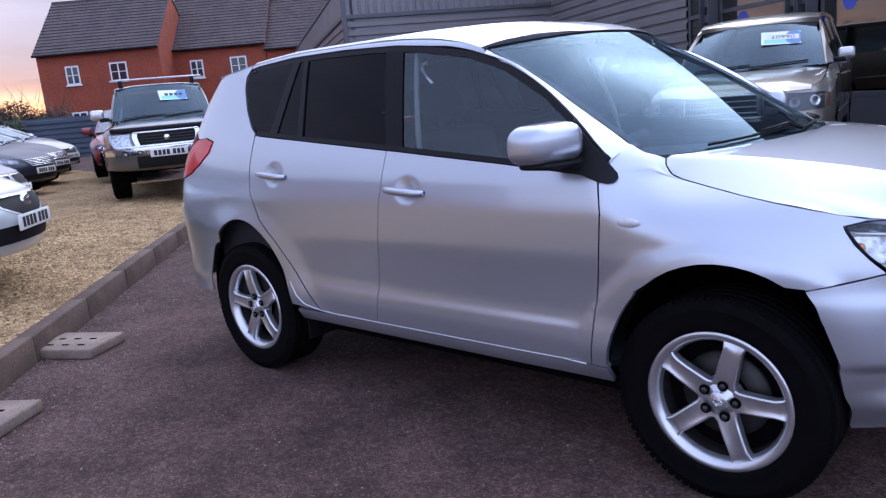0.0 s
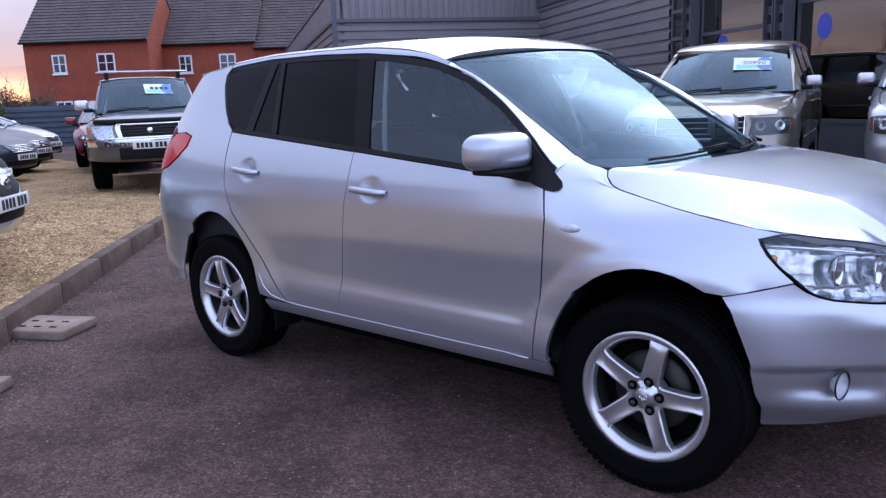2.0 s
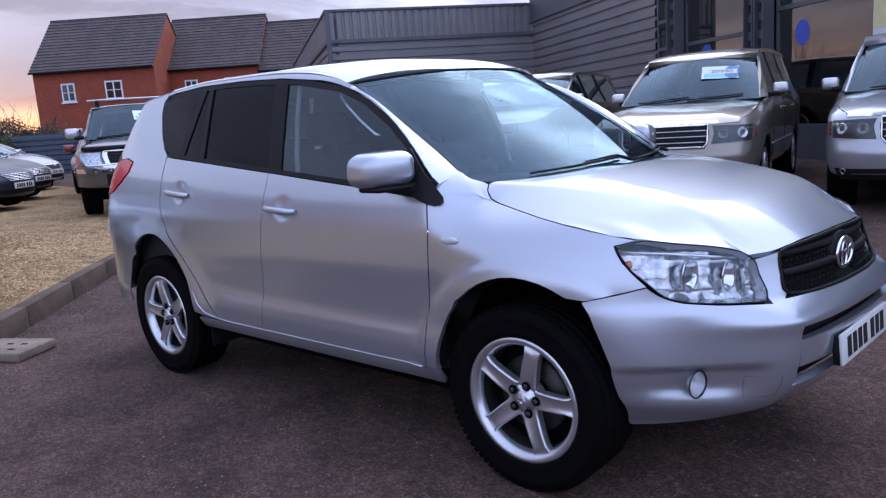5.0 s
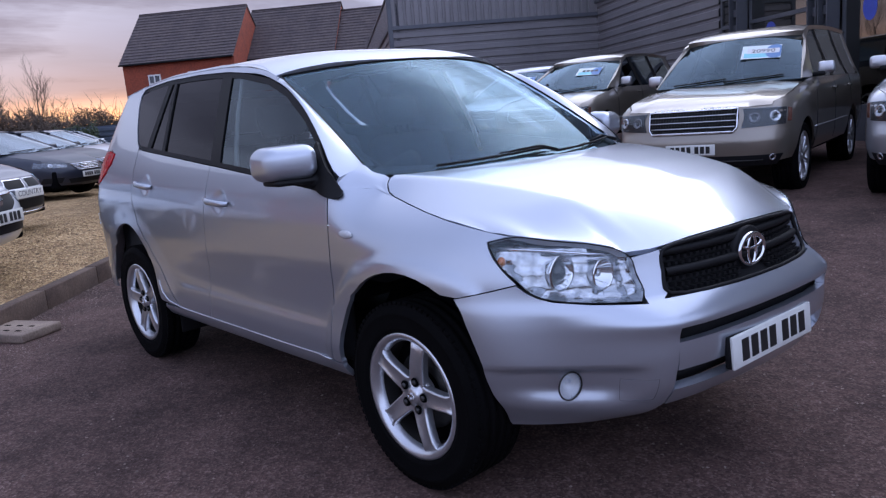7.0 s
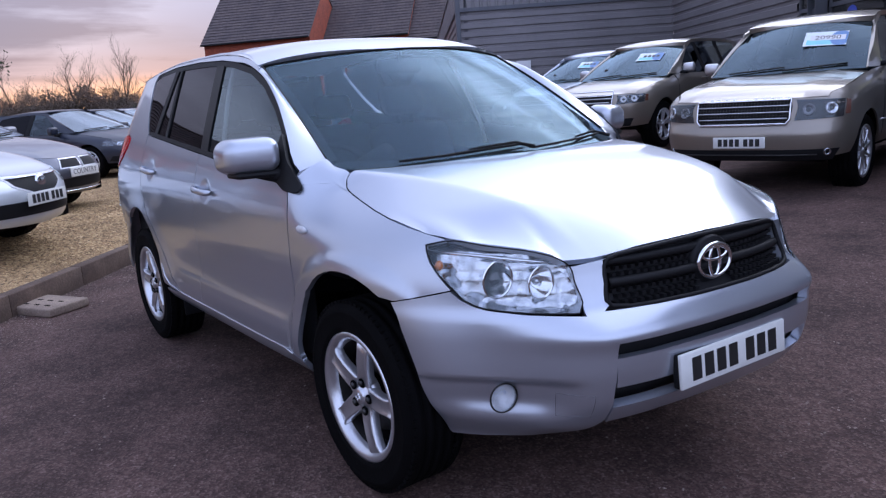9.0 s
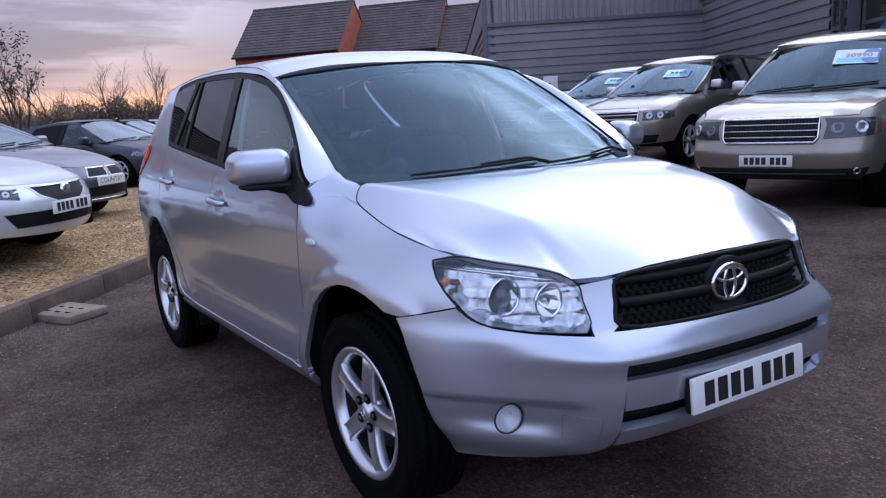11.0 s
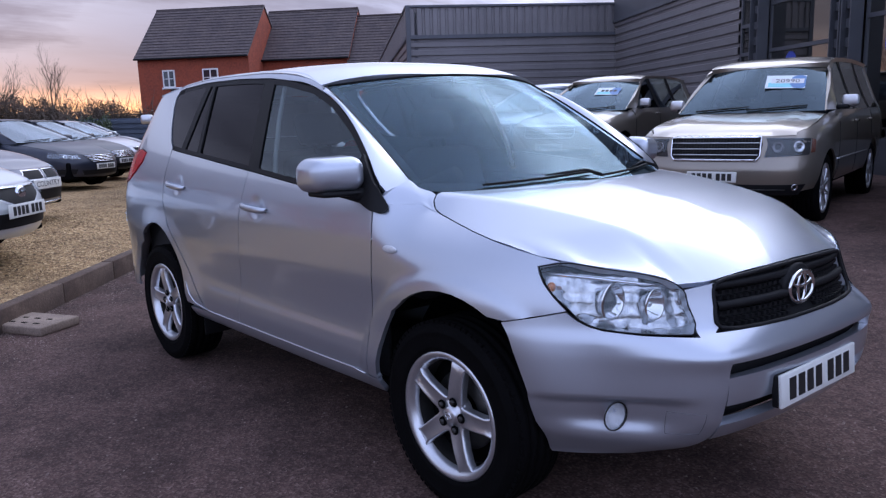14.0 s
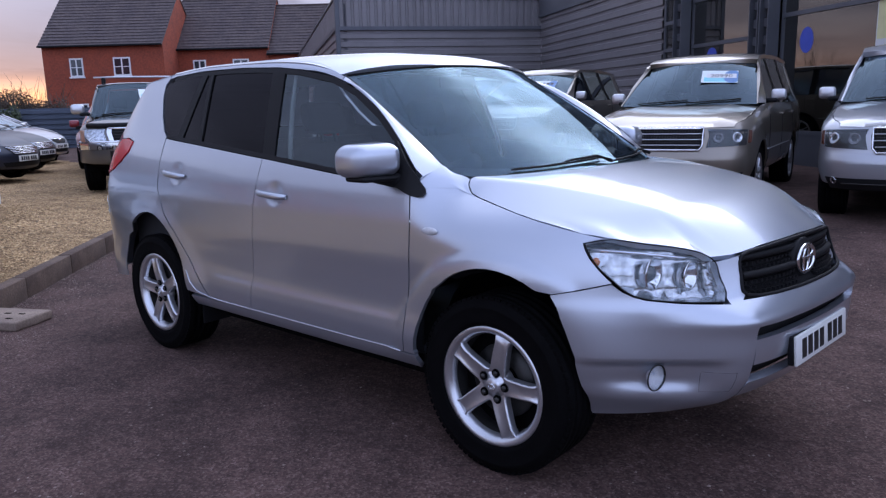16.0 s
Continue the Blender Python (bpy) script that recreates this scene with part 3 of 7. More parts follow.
def wheel(parent, at, r, w, rim_r, spokes=5, style="broad", side=-1, detail=True, rim_mat=None, turn=0):
    """A wheel with tyre, rim, spokes and hub at a point; side -1 shows its face to minus y."""
    wh = new("wheel")
    wh.parent = parent
    wh.matrix_basis = Matrix.Translation(at) @ (Matrix.Rotation(math.pi, 4, "Z") if side > 0 else Matrix.Identity(4)) @ Matrix.Rotation(radians(-turn), 4, "Y")
    rim_mat = rim_mat or ALLOY
    part("tyre", tyre_bm(r, w, rim_r, segs=64 if detail else 40), RUBBER, wh)
    if detail:
        tagged(part("tread", shoulder_blocks(r, w), RUBBER, wh, smooth=False), kind="stuff")
    f = -w / 2
    bm = bmesh.new()  # the barrel with its outer lip
    lathe(bm, [(rim_r - 0.032, f + 0.045), (rim_r - 0.028, f + 0.03), (rim_r - 0.018, f + 0.012), (rim_r - 0.004, f + 0.004), (rim_r + 0.006, f + 0.006), (rim_r + 0.008, f + 0.016), (rim_r - 0.004, f + 0.02)], "Y", 64 if detail else 40)
    bmesh.ops.recalc_face_normals(bm, faces=bm.faces[:])
    for fc in bm.faces:
        fc.normal_flip()
    rim = part("rim", bm, rim_mat, wh)
    bm = bmesh.new()
    lathe(bm, [(rim_r - 0.004, w * 0.4), (rim_r - 0.03, w * 0.25), (rim_r - 0.033, f + 0.044)], "Y", 64 if detail else 40)
    part("barrel", bm, BARREL, rim)
    # near-black disc across the rim paints the shade in the spoke gaps
    bm = bmesh.new()
    lathe(bm, [(rim_r - 0.03, f + 0.11), (0.0, f + 0.115)], "Y", 32)
    part("brake_disc", bm, DARK, wh)
    if detail:
        bm = bmesh.new()
        lathe(bm, [(0.075, f + 0.088), (0.145, f + 0.088), (0.148, f + 0.10)], "Y", 40)
        part("brake_ring", bm, STEEL, wh)
    n_bars = {"broad": spokes, "pair": spokes * 2, "thin": spokes}[style]
    for k in range(n_bars):
        a = 2 * math.pi * (k if style != "pair" else k // 2) / (n_bars if style != "pair" else spokes) + math.pi / 2
        if style == "pair":
            a += (0.16 if k % 2 else -0.16)
        w0, w1 = {"broad": (0.036, 0.030), "pair": (0.016, 0.013), "thin": (0.020, 0.012)}[style]
        bm = bmesh.new()
        rows = []
        R = rim_r - 0.020
        for t in (0.0, 0.12, 0.3, 0.55, 0.8, 0.93, 1.0):
            rr = 0.045 + (R - 0.045) * t
            hw = w0 + (w1 - w0) * t + (0.012 * (1 - t / 0.12) if t < 0.12 else 0) + (0.012 * ((t - 0.8) / 0.2) ** 2 if t > 0.8 else 0)
            y = f + 0.030 - 0.020 * math.sin(math.pi * min(1, t * 0.62 + 0.02)) + 0.004 * t
            if t == 1.0:
                y += 0.006
            dep = 0.034
            sunk = 0.0035 * ease(t, 0.15, 0.35) if style == "broad" else 0.0
            rows.append([(-hw, y + dep), (-hw, y + 0.007), (-hw + 0.004, y), (-hw + 0.009, y), (-hw + 0.013, y + sunk), (hw - 0.013, y + sunk), (hw - 0.009, y), (hw - 0.004, y), (hw, y + 0.007), (hw, y + dep)])
            rows[-1] = [bm.verts.new(Matrix.Rotation(-a + math.pi / 2, 3, "Y") @ Vector((p, q, rr))) for p, q in rows[-1]]
        for ra, rb in zip(rows, rows[1:]):
            for i in range(9):
                bm.faces.new((ra[i], rb[i], rb[i + 1], ra[i + 1]))
        bmesh.ops.recalc_face_normals(bm, faces=bm.faces[:])
        part("spoke", bm, rim_mat, wh, smooth=True)
    bm = bmesh.new()
    lathe(bm, [(0.0, f + 0.012), (0.026, f + 0.013), (0.032, f + 0.018), (0.034, f + 0.024), (0.060, f + 0.030), (0.072, f + 0.042), (0.074, f + 0.07)], "Y", 36)
    bmesh.ops.recalc_face_normals(bm, faces=bm.faces[:])
    hub = part("hub", bm, rim_mat, wh)
    if detail:
        for k in range(5):
            a = 2 * math.pi * k / 5 + math.pi / 2
            bm = bmesh.new()
            lathe(bm, [(0.0, f + 0.012), (0.007, f + 0.012), (0.0095, f + 0.015), (0.010, f + 0.035)], "Y", 12, Matrix.Translation((0.055 * math.cos(a), 0, 0.055 * math.sin(a))))
            bmesh.ops.recalc_face_normals(bm, faces=bm.faces[:])
            part("wheel_nut", bm, STEEL, hub)
            # dark disc on the hub face paints the shade of a nut recess
            bm = bmesh.new()
            lathe(bm, [(0.0, f + 0.0205), (0.0155, f + 0.0205), (0.0165, f + 0.0190), (0.0175, f + 0.0215), (0.0175, f + 0.05)], "Y", 16, Matrix.Translation((0.055 * math.cos(a), 0, 0.055 * math.sin(a))))
            bmesh.ops.recalc_face_normals(bm, faces=bm.faces[:])
            part("nut_well", bm, DARK, hub)
        bm = bmesh.new()
        for a, b in ((0.016, 0.009), (0.007, 0.014)):
            tube(bm, [(a * math.cos(q * math.pi / 10), f + 0.0105, b * math.sin(q * math.pi / 10)) for q in range(21)], 0.0018, 6)
        part("wheel_badge", bm, CHROME, hub)
    return wh


def seat_bm(x, y, z0=0.62, back=0.62):
    """A front seat: cushion, reclined back and head restraint."""
    bm = bmesh.new()
    box(bm, (x - 0.05, y - 0.25, z0 - 0.20), (x + 0.47, y + 0.25, z0), 0.06)
    m = Matrix.Translation((x - 0.02, y, z0 - 0.05)) @ Matrix.Rotation(radians(-18), 4, "Y")
    box(bm, (-0.09, -0.24, 0), (0.07, 0.24, back), 0.06, m)
    box(bm, (-0.06, -0.13, back + 0.05), (0.04, 0.13, back + 0.23), 0.05, m)
    box(bm, (-0.02, -0.05, back - 0.02), (0.0, -0.035, back + 0.08), 0.0, m)
    box(bm, (-0.02, 0.035, back - 0.02), (0.0, 0.05, back + 0.08), 0.0, m)
    return bm


def steering_wheel_bm(at, r=0.185, lean=25):
    bm = bmesh.new()
    m = Matrix.Translation(at) @ Matrix.Rotation(radians(-lean), 4, "Y")
    tube(bm, [m @ Vector((0, r * math.cos(a * math.pi / 16), r * math.sin(a * math.pi / 16))) for a in range(33)], 0.016, 8)
    box(bm, (-0.01, -r, -0.025), (0.015, r, 0.025), 0.01, m)
    box(bm, (-0.02, -0.07, -0.09), (0.03, 0.07, 0.06), 0.02, m)
    tube(bm, [m @ Vector((0.02, 0, 0)), m @ Vector((0.45, 0, -0.05))], 0.04, 10)
    return bm


def well_bm(wx, wz, r, y0, y1, segs=20):
    """The dark lining over a wheel on the right side."""
    bm = bmesh.new()
    ring = [(wx + r * math.cos(math.pi * (k / segs * 1.06 - 0.03)), wz + r * math.sin(math.pi * (k / segs * 1.06 - 0.03))) for k in range(segs + 1)]
    rows = [[bm.verts.new((x, y, z)) for x, z in ring] for y in (y0, y1)]
    for k in range(segs):
        bm.faces.new((rows[0][k], rows[1][k], rows[1][k + 1], rows[0][k + 1]))
    bm.faces.new(rows[1][::-1])
    return bm

# ---------------------------------------------------------------- the silver car
WB, WR, WW = 1.28, 0.352, 0.225
compact_half = curve((0.26, 0.815), (0.33, 0.850), (0.40, 0.884), (0.47, 0.886), (0.53, 0.8835), (0.60, 0.8785), (0.70, 0.8835), (0.82, 0.893), (0.94, 0.893), (1.04, 0.878), (1.12, 0.855), (1.20, 0.826), (1.40, 0.738), (1.60, 0.645), (1.70, 0.592))
compact_nose = curve((0.30, 1.99), (0.38, 2.07), (0.46, 2.115), (0.56, 2.130), (0.64, 2.130), (0.70, 2.120), (0.745, 2.085), (0.82, 2.057), (0.90, 2.035), (0.97, 1.985), (1.05, 1.92))
compact_tail = curve((0.30, -2.12), (0.42, -2.19), (0.60, -2.22), (0.80, -2.20), (1.0, -2.15), (1.2, -2.09), (1.4, -1.98), (1.6, -1.84), (1.7, -1.76))
compact_round = curve((0.8, 1.12), (1.08, 1.065), (1.35, 1.005), (1.64, 0.950), (1.85, 0.915), (2.1, 0.895))
compact_squeeze = curve((-2.3, 0.03), (-1.9, 0.018), (-1.3, 0.006), (-0.9, 0.0), (0.4, 0.0), (0.9, 0.008), (1.2, 0.012), (2.2, 0.012))
arch_step = curve((-0.1, 1.0), (0.0, 0.92), (0.055, 0.66), (0.075, 0.52), (0.090, 0.16), (0.115, 0.05), (0.17, 0.0), (0.3, 0.0))
COMPACT = Shell(compact_half, compact_nose, compact_tail, front=1.0, rear=-1.5, nf=2.62, nr=3.8, wheels=((WB, WR), (-WB, WR)), flare=0.030, arch=0.435, round_z=compact_round, round_in=curve((1.1, 0.165), (1.65, 0.068), (2.0, 0.03)), round_h=0.19, round_x=(0.84, 1.06), squeeze=compact_squeeze, step=arch_step)
bumper_half = curve((0.26, 0.822), (0.33, 0.852), (0.42, 0.878), (0.55, 0.889), (0.70, 0.888), (0.82, 0.893), (0.94, 0.893), (1.04, 0.878))
BUMPER = Shell(bumper_half, compact_nose, compact_tail, front=1.0, rear=-1.5, nf=2.62, nr=3.8, wheels=((WB, WR),), flare=0.030, arch=0.435, squeeze=compact_squeeze, step=lambda d: 1 - ease(d, -0.02, 0.20))
compact_belt = curve((-1.6, 1.318), (-1.07, 1.265), (-0.13, 1.182), (0.45, 1.128), (0.95, 1.078))
compact_rail = curve((-2.0, 1.545), (-1.6, 1.612), (-1.30, 1.648), (-0.9, 1.668), (-0.4, 1.664), (-0.1, 1.645), (0.10, 1.612), (0.28, 1.557), (0.46, 1.465), (0.62, 1.355), (0.78, 1.220), (0.92, 1.105), (1.0, 1.075))

compact = thing("suv", "silver five-door sport utility car with alloy wheels, parked on the asphalt", "car", Matrix.Identity(4))
side, C0 = COMPACT.side, (0, 0, 0.75)


def sx(*pts):
    """Length and height on the right side as way round the skin and height."""
    return [(COMPACT.s_at(x, z), z) for x, z in pts]


def sy(*pts):
    return [(COMPACT.s_front(y, z), z) for y, z in pts]


def skin(name, poly, material=SILVER, thick=0.02, f=None, lift=0.0, du=0.045, dv=0.03, parent=None, label="", both=True):
    g = f or side
    if lift:
        g = lifted(g, lift)
    bm = panel(poly, g, du, dv, thick)
    other = mirrored(bm) if both else None
    ob = part(name, bm, material, parent or compact, label)
    if other is not None:
        part(name, other, material, parent or compact, label)
    return ob


HE = 0.005
F_ARCH = arc(1.270, 0.37, 0.390, -8, 188, 26, 0.450)
R_ARCH = arc(-1.272, 0.37, 0.380, -8, 188, 26, 0.478)
seam_f = [(0.822, 0.412), (0.838, 0.58), (0.863, 0.80), (0.874, 0.96), (0.858, 1.082)]
seam_m = [(-0.292, 0.412), (-0.256, 0.60), (-0.214, 0.85), (-0.184, 1.03), (-0.172, 1.183)]
seam_r = [(-0.645, 0.410), (-0.70, 0.425), (-0.745, 0.475), (-0.866, 0.63), (-0.978, 0.757), (-1.09, 0.86), (-1.152, 0.99), (-1.172, 1.13), (-1.172, 1.272)]
G = 0.0018
front_door = [(x - G, z) for x, z in seam_f] + [(0.45, 1.126), (0.1, 1.158), (-0.13, 1.180)] + [(x + G, z) for x, z in seam_m[::-1]]
GRIPS = ((-0.038, 1.020, -0.06), (-0.965, 1.080, -0.085))


def door_map(s, z):
    """The flank with a round dish behind each handle."""
    x, y, zz = side(s, z)
    for a, b, _ in GRIPS:
        y += 0.010 * math.exp(-((((s - a - 0.01) / 0.052) ** 2 + ((z - b) / 0.050) ** 2) ** 3))
    flare = min(max(0.0, (0.556 - z) / 0.020), max(0.0, (z - 0.414) / 0.075), 1.0)
    y -= 0.0044 * flare * ease(s, -0.70, -0.56) * (1 - ease(s, 0.70, 0.81))
    return (x, y, zz)


skin("front_door", sx(*front_door), f=door_map, du=0.02, dv=0.0100, label="silver front door")
rear_door = [(x - G, z) for x, z in seam_m] + [(-0.5, 1.212), (-0.8, 1.239), (-1.07, 1.262)] + [(x + G, z) for x, z in seam_r[::-1]]
skin("rear_door", sx(*rear_door), f=door_map, du=0.02, dv=0.0100, label="silver rear door")
bm = bmesh.new()
tube(bm, [lifted(side, 0.0015)(x, z) for x, z in [(0.80 - 0.1 * k, 0.4085) for k in range(15)] + [(-0.67, 0.412), (-0.74, 0.421), (-0.80, 0.437), (-0.85, 0.480), (-0.886, 0.545)]], 0.0032, 6)
for b in (mirrored(bm), bm):
    part("door_edge", b, ALLOY, compact, "bright lower door edge")
for seam in (seam_f, seam_m, seam_r):
    skin("seam_backing", sx(*[(x - 0.014, z) for x, z in seam[:-1]], *[(x + 0.014, z) for x, z in seam[-2::-1]]), DARK, 0.0, lift=-0.016, du=0.02, dv=0.03)
skin("sill", sx((-0.86, 0.345), (0.89, 0.345), (0.885, 0.405), (-0.60, 0.403), (-0.86, 0.403)))
fender = [(0.826, 0.412), (0.842, 0.58), (0.867, 0.80), (0.878, 0.96), (0.863, 1.082), (0.93, 1.092), (1.0, 1.088)]
fender += [(x, compact_round(x) - HE) for x in (1.06, 1.12, 1.2, 1.3, 1.4, 1.5, 1.585, 1.65)]
fender += [(1.590, 0.928), (1.601, 0.908), (1.624, 0.876), (1.660, 0.838), (1.704, 0.797), (1.615, 0.773), (1.525, 0.752)]
fender += [p for p in F_ARCH if not (p[0] > 1.45 and p[1] < 0.748) and p[1] > 0.412] + [(0.893, 0.412)]
skin("front_fender", sx(*fender), du=0.018, dv=0.015, label="silver front wing with flared arch")
TAIL = [(-1.573, 1.250), (-1.645, 1.268), (-1.74, 1.262), (-1.89, 1.175), (-1.985, 1.072), (-1.90, 1.050), (-1.77, 1.080), (-1.672, 1.134), (-1.598, 1.192)]
quarter = [(-0.66, 0.405), (-0.71, 0.418), (-0.757, 0.470), (-0.878, 0.625), (-0.99, 0.752), (-1.102, 0.855), (-1.164, 0.99), (-1.184, 1.13), (-1.186, 1.285)]
quarter = [(x + 0.0075, z) for x, z in quarter]
quarter += [(-1.225, 1.315), (-1.30, 1.40), (-1.372, 1.52), (-1.388, 1.585), (-1.36, 1.622), (-1.36, 1.638), (-1.56, 1.612), (-1.66, 1.585)]
quarter += [(-1.76, 1.45), (-1.80, 1.31), (-1.742, 1.268), (-1.643, 1.275), (-1.566, 1.255), (-1.592, 1.188), (-1.667, 1.129), (-1.766, 1.074), (-1.89, 1.043), (-1.980, 1.064), (-2.018, 1.02), (-1.985, 0.96), (-2.03, 0.80), (-1.88, 0.785), (-1.75, 0.765)]
quarter += [(-1.489, 0.762)] + [p for p in R_ARCH[::-1] if (p[0] > -1.70 and p[1] > 0.405) and not (p[0] < -1.45 and p[1] < 0.757)]
skin("quarter_panel", sx(*quarter), du=0.022, dv=0.018, label="silver rear quarter panel")
skin("tail_lamp", sx(*TAIL), LAMP_RED, 0.02, lift=0.006, label="red tail lamp")
RB = -1.5 - 0.8
rear_bumper = sx((-1.650, 0.41), (-1.646, 0.45), (-1.637, 0.51), (-1.609, 0.59), (-1.559, 0.68), (-1.490, 0.770), (-1.62, 0.776), (-1.75, 0.780), (-1.88, 0.799), (-2.03, 0.812)) + [(RB, 0.812), (RB, 0.40)] + sx((-1.9, 0.38))
skin("rear_bumper", rear_bumper, f=lifted(side, -0.0015), du=0.025, dv=0.02, thick=0.006)
skin("bumper_lamp", sx((-1.86, 0.80), (-1.97, 0.81), (-1.99, 0.90), (-1.90, 0.86)), LENS, 0.006, lift=0.006)
skin("tailgate", sx((-2.04, 0.81), (-1.995, 0.96), (-2.03, 1.02), (-1.91, 1.18), (-1.81, 1.31)) + [(-1.5 - 0.62, 1.31), (RB, 1.31), (RB, 0.81)])
skin("rear_glass", [(-1.77, 1.30), (RB, 1.30), (RB, 1.60), (-1.68, 1.60), (-1.72, 1.45)], TINT, 0.005, lift=-0.012)

# front bumper with its two slots; its middle stands proud
nose_bulge = curve((0.0, 0.0), (0.2, 0.004), (0.3, 0.015), (0.4, 0.030), (0.49, 0.044), (0.55, 0.034), (0.64, 0.008), (0.72, 0.0))


def scoop(s, z):
    """The hollow round a fog lamp: a sharp brow above, running out below and towards the wheel."""
    along_ = ease(s, 1.30, 1.53) * (1 - ease(s, 1.69, 1.80))
    return along_ * ease(0.524 - z, 0.0, 0.016) * ease(z, 0.372, 0.455)


def bump_map(s, z):
    x, y, zz = BUMPER.side(s, z)
    k = max(scoop(s, z), scoop(2 * (1.0 + COMPACT.lf) - s, z))
    bulge = nose_bulge(abs(y)) * ease(z, 0.28, 0.36) * (1 - ease(z, 0.66, 0.74))
    ledge = bulge + 0.010 * math.exp(-(((z - 0.655) / 0.03) ** 2)) * ease(s, 1.55, 1.8) * ease(4.4 - s, 1.55, 1.8)
    return (x - 0.046 * k + ledge, y * (1 - 0.018 * k), zz)


corner = sx((1.628, 0.42), (1.612, 0.53), (1.562, 0.665), (1.520, 0.748), (1.615, 0.769), (1.706, 0.793), (1.738, 0.767), (1.771, 0.750), (1.808, 0.739), (1.90, 0.727), (2.008, 0.717))
corner += sy((-0.478, 0.752), (-0.484, 0.81), (-0.482, 0.857), (-0.372, 0.872), (-0.392, 0.868), (-0.402, 0.80), (-0.412, 0.738), (-0.442, 0.722), (-0.445, 0.640), (-0.445, 0.590), (-0.455, 0.488), (-0.455, 0.440), (-0.455, 0.378))
corner += sx((1.93, 0.335), (1.83, 0.303), (1.622, 0.2905), (1.629, 0.345))
skin("front_bumper", corner, thick=0.03, f=bump_map, dv=0.012, du=0.016, label="silver front bumper")
bm = bmesh.new()
hook = [(-0.575, 0.405), (-0.575, 0.480), (-0.505, 0.480), (-0.505, 0.405)]
hook = [(a[0] + (b[0] - a[0]) * t, a[1] + (b[1] - a[1]) * t) for a, b in zip(hook, hook[1:] + hook[:1]) for t in (0.0, 0.34, 0.67)]
hook = [Vector(lifted(bump_map, 0.0005)(COMPACT.s_front(y, z), z)) for y, z in hook]
tube(bm, hook + hook[:1], 0.0007, 5, cap=False)
part("tow_cover_seam", bm, LAMP_MID, compact)
SL, SR = COMPACT.s_front(-0.446, 0.6), COMPACT.s_front(0.446, 0.6)
for lo, hi in ((0.640, 0.724), (0.500, 0.592), (0.370, 0.430)):
    skin("bumper_bar", [(SL, lo), (SR, lo), (SR, hi), (SL, hi)], thick=0.03, f=bump_map, dv=0.018, du=0.035, both=False)
for lo, hi in ((0.58, 0.65), (0.41, 0.52)):
    skin("air_slot", [(SL - 0.02, lo), (SR + 0.02, lo), (SR + 0.02, hi), (SL - 0.02, hi)], TRIM, 0.0, f=bump_map, lift=-0.045, both=False)
for sgn in (-1, 1):
    bm = bmesh.new()
    c = Vector(BUMPER.side(COMPACT.s_front(-0.678, 0.466), 0.466)) + Vector((-0.002, 0.0, 0))
    q = Matrix.Translation((c.x, c.y * -sgn, c.z)) @ Matrix.Rotation(radians(12 * sgn), 4, "Z")
    lathe(bm, [(0.0, 0.013), (0.022, 0.010), (0.040, 0.002), (0.044, -0.006)], "X", 28, q)
    bmesh.ops.recalc_face_normals(bm, faces=bm.faces[:])
    fog = part("fog_lamp", bm, LENS, compact, "round clear fog lamp")
    bm = bmesh.new()
    lathe(bm, [(0.0, -0.035), (0.02, -0.03), (0.041, -0.002)], "X", 28, q)
    part("fog_reflector", bm, FOG_GREY, fog)
    bm = bmesh.new()
    tube(bm, [q @ Vector((0.0, 0.046 * math.cos(k * math.pi / 14), 0.046 * math.sin(k * math.pi / 14))) for k in range(29)], 0.003, 6)
    part("fog_bezel", bm, LAMP_GREY, fog)

# bonnet
hood_mid = curve((0.9, 1.150), (1.2, 1.136), (1.5, 1.096), (1.75, 1.040), (1.9, 0.990), (2.0, 0.945), (2.05, 0.915))
hood_lip = curve((0.0, 0.900), (0.25, 0.893), (0.38, 0.878), (0.43, 0.873), (0.50, 0.873), (0.524, 0.894), (0.582, 0.915), (0.65, 0.931), (0.712, 0.947))


def hood_edge(x):
    zt = compact_round(x) - HE
    return abs(side(COMPACT.s_at(x, zt), zt)[1]), zt


def hood_plain(x, y):
    ye, zt = hood_edge(x)
    ye, zc = ye + (max(ye, 0.70) - ye) * ease(x, 1.66, 1.80), hood_mid(x)
    r = min(1.3, abs(y) / ye)
    # a flat middle between two creases that run in towards the grille
    yr = 0.660 - 0.26 * (x - 1.05)
    ye = max(ye, yr + 0.07)
    f_ = 0.24 * r * r + 0.76 * (max(0.0, abs(y) - yr + 0.006) / (ye - yr + 0.006)) ** 1.06
    return zc - (zc - zt) * min(1.5, f_)


def lip_x(y):
    z = hood_lip(abs(y))
    return side(COMPACT.s_front(-abs(y), z), z)[0]


lip_at = curve(*[(y, lip_x(y)) for y in np.linspace(0.0, 0.73, 40)])


def hood_map(x, y):
    """The bonnet: its front edge comes down to the lamps and the grille."""
    z, xe = hood_plain(x, y), lip_at(abs(y))
    d = hood_lip(abs(y)) - hood_plain(xe, y)
    return (x, y, z + d * ease(x, xe - 0.26, xe + 0.06) / ease(xe, xe - 0.26, xe + 0.06))


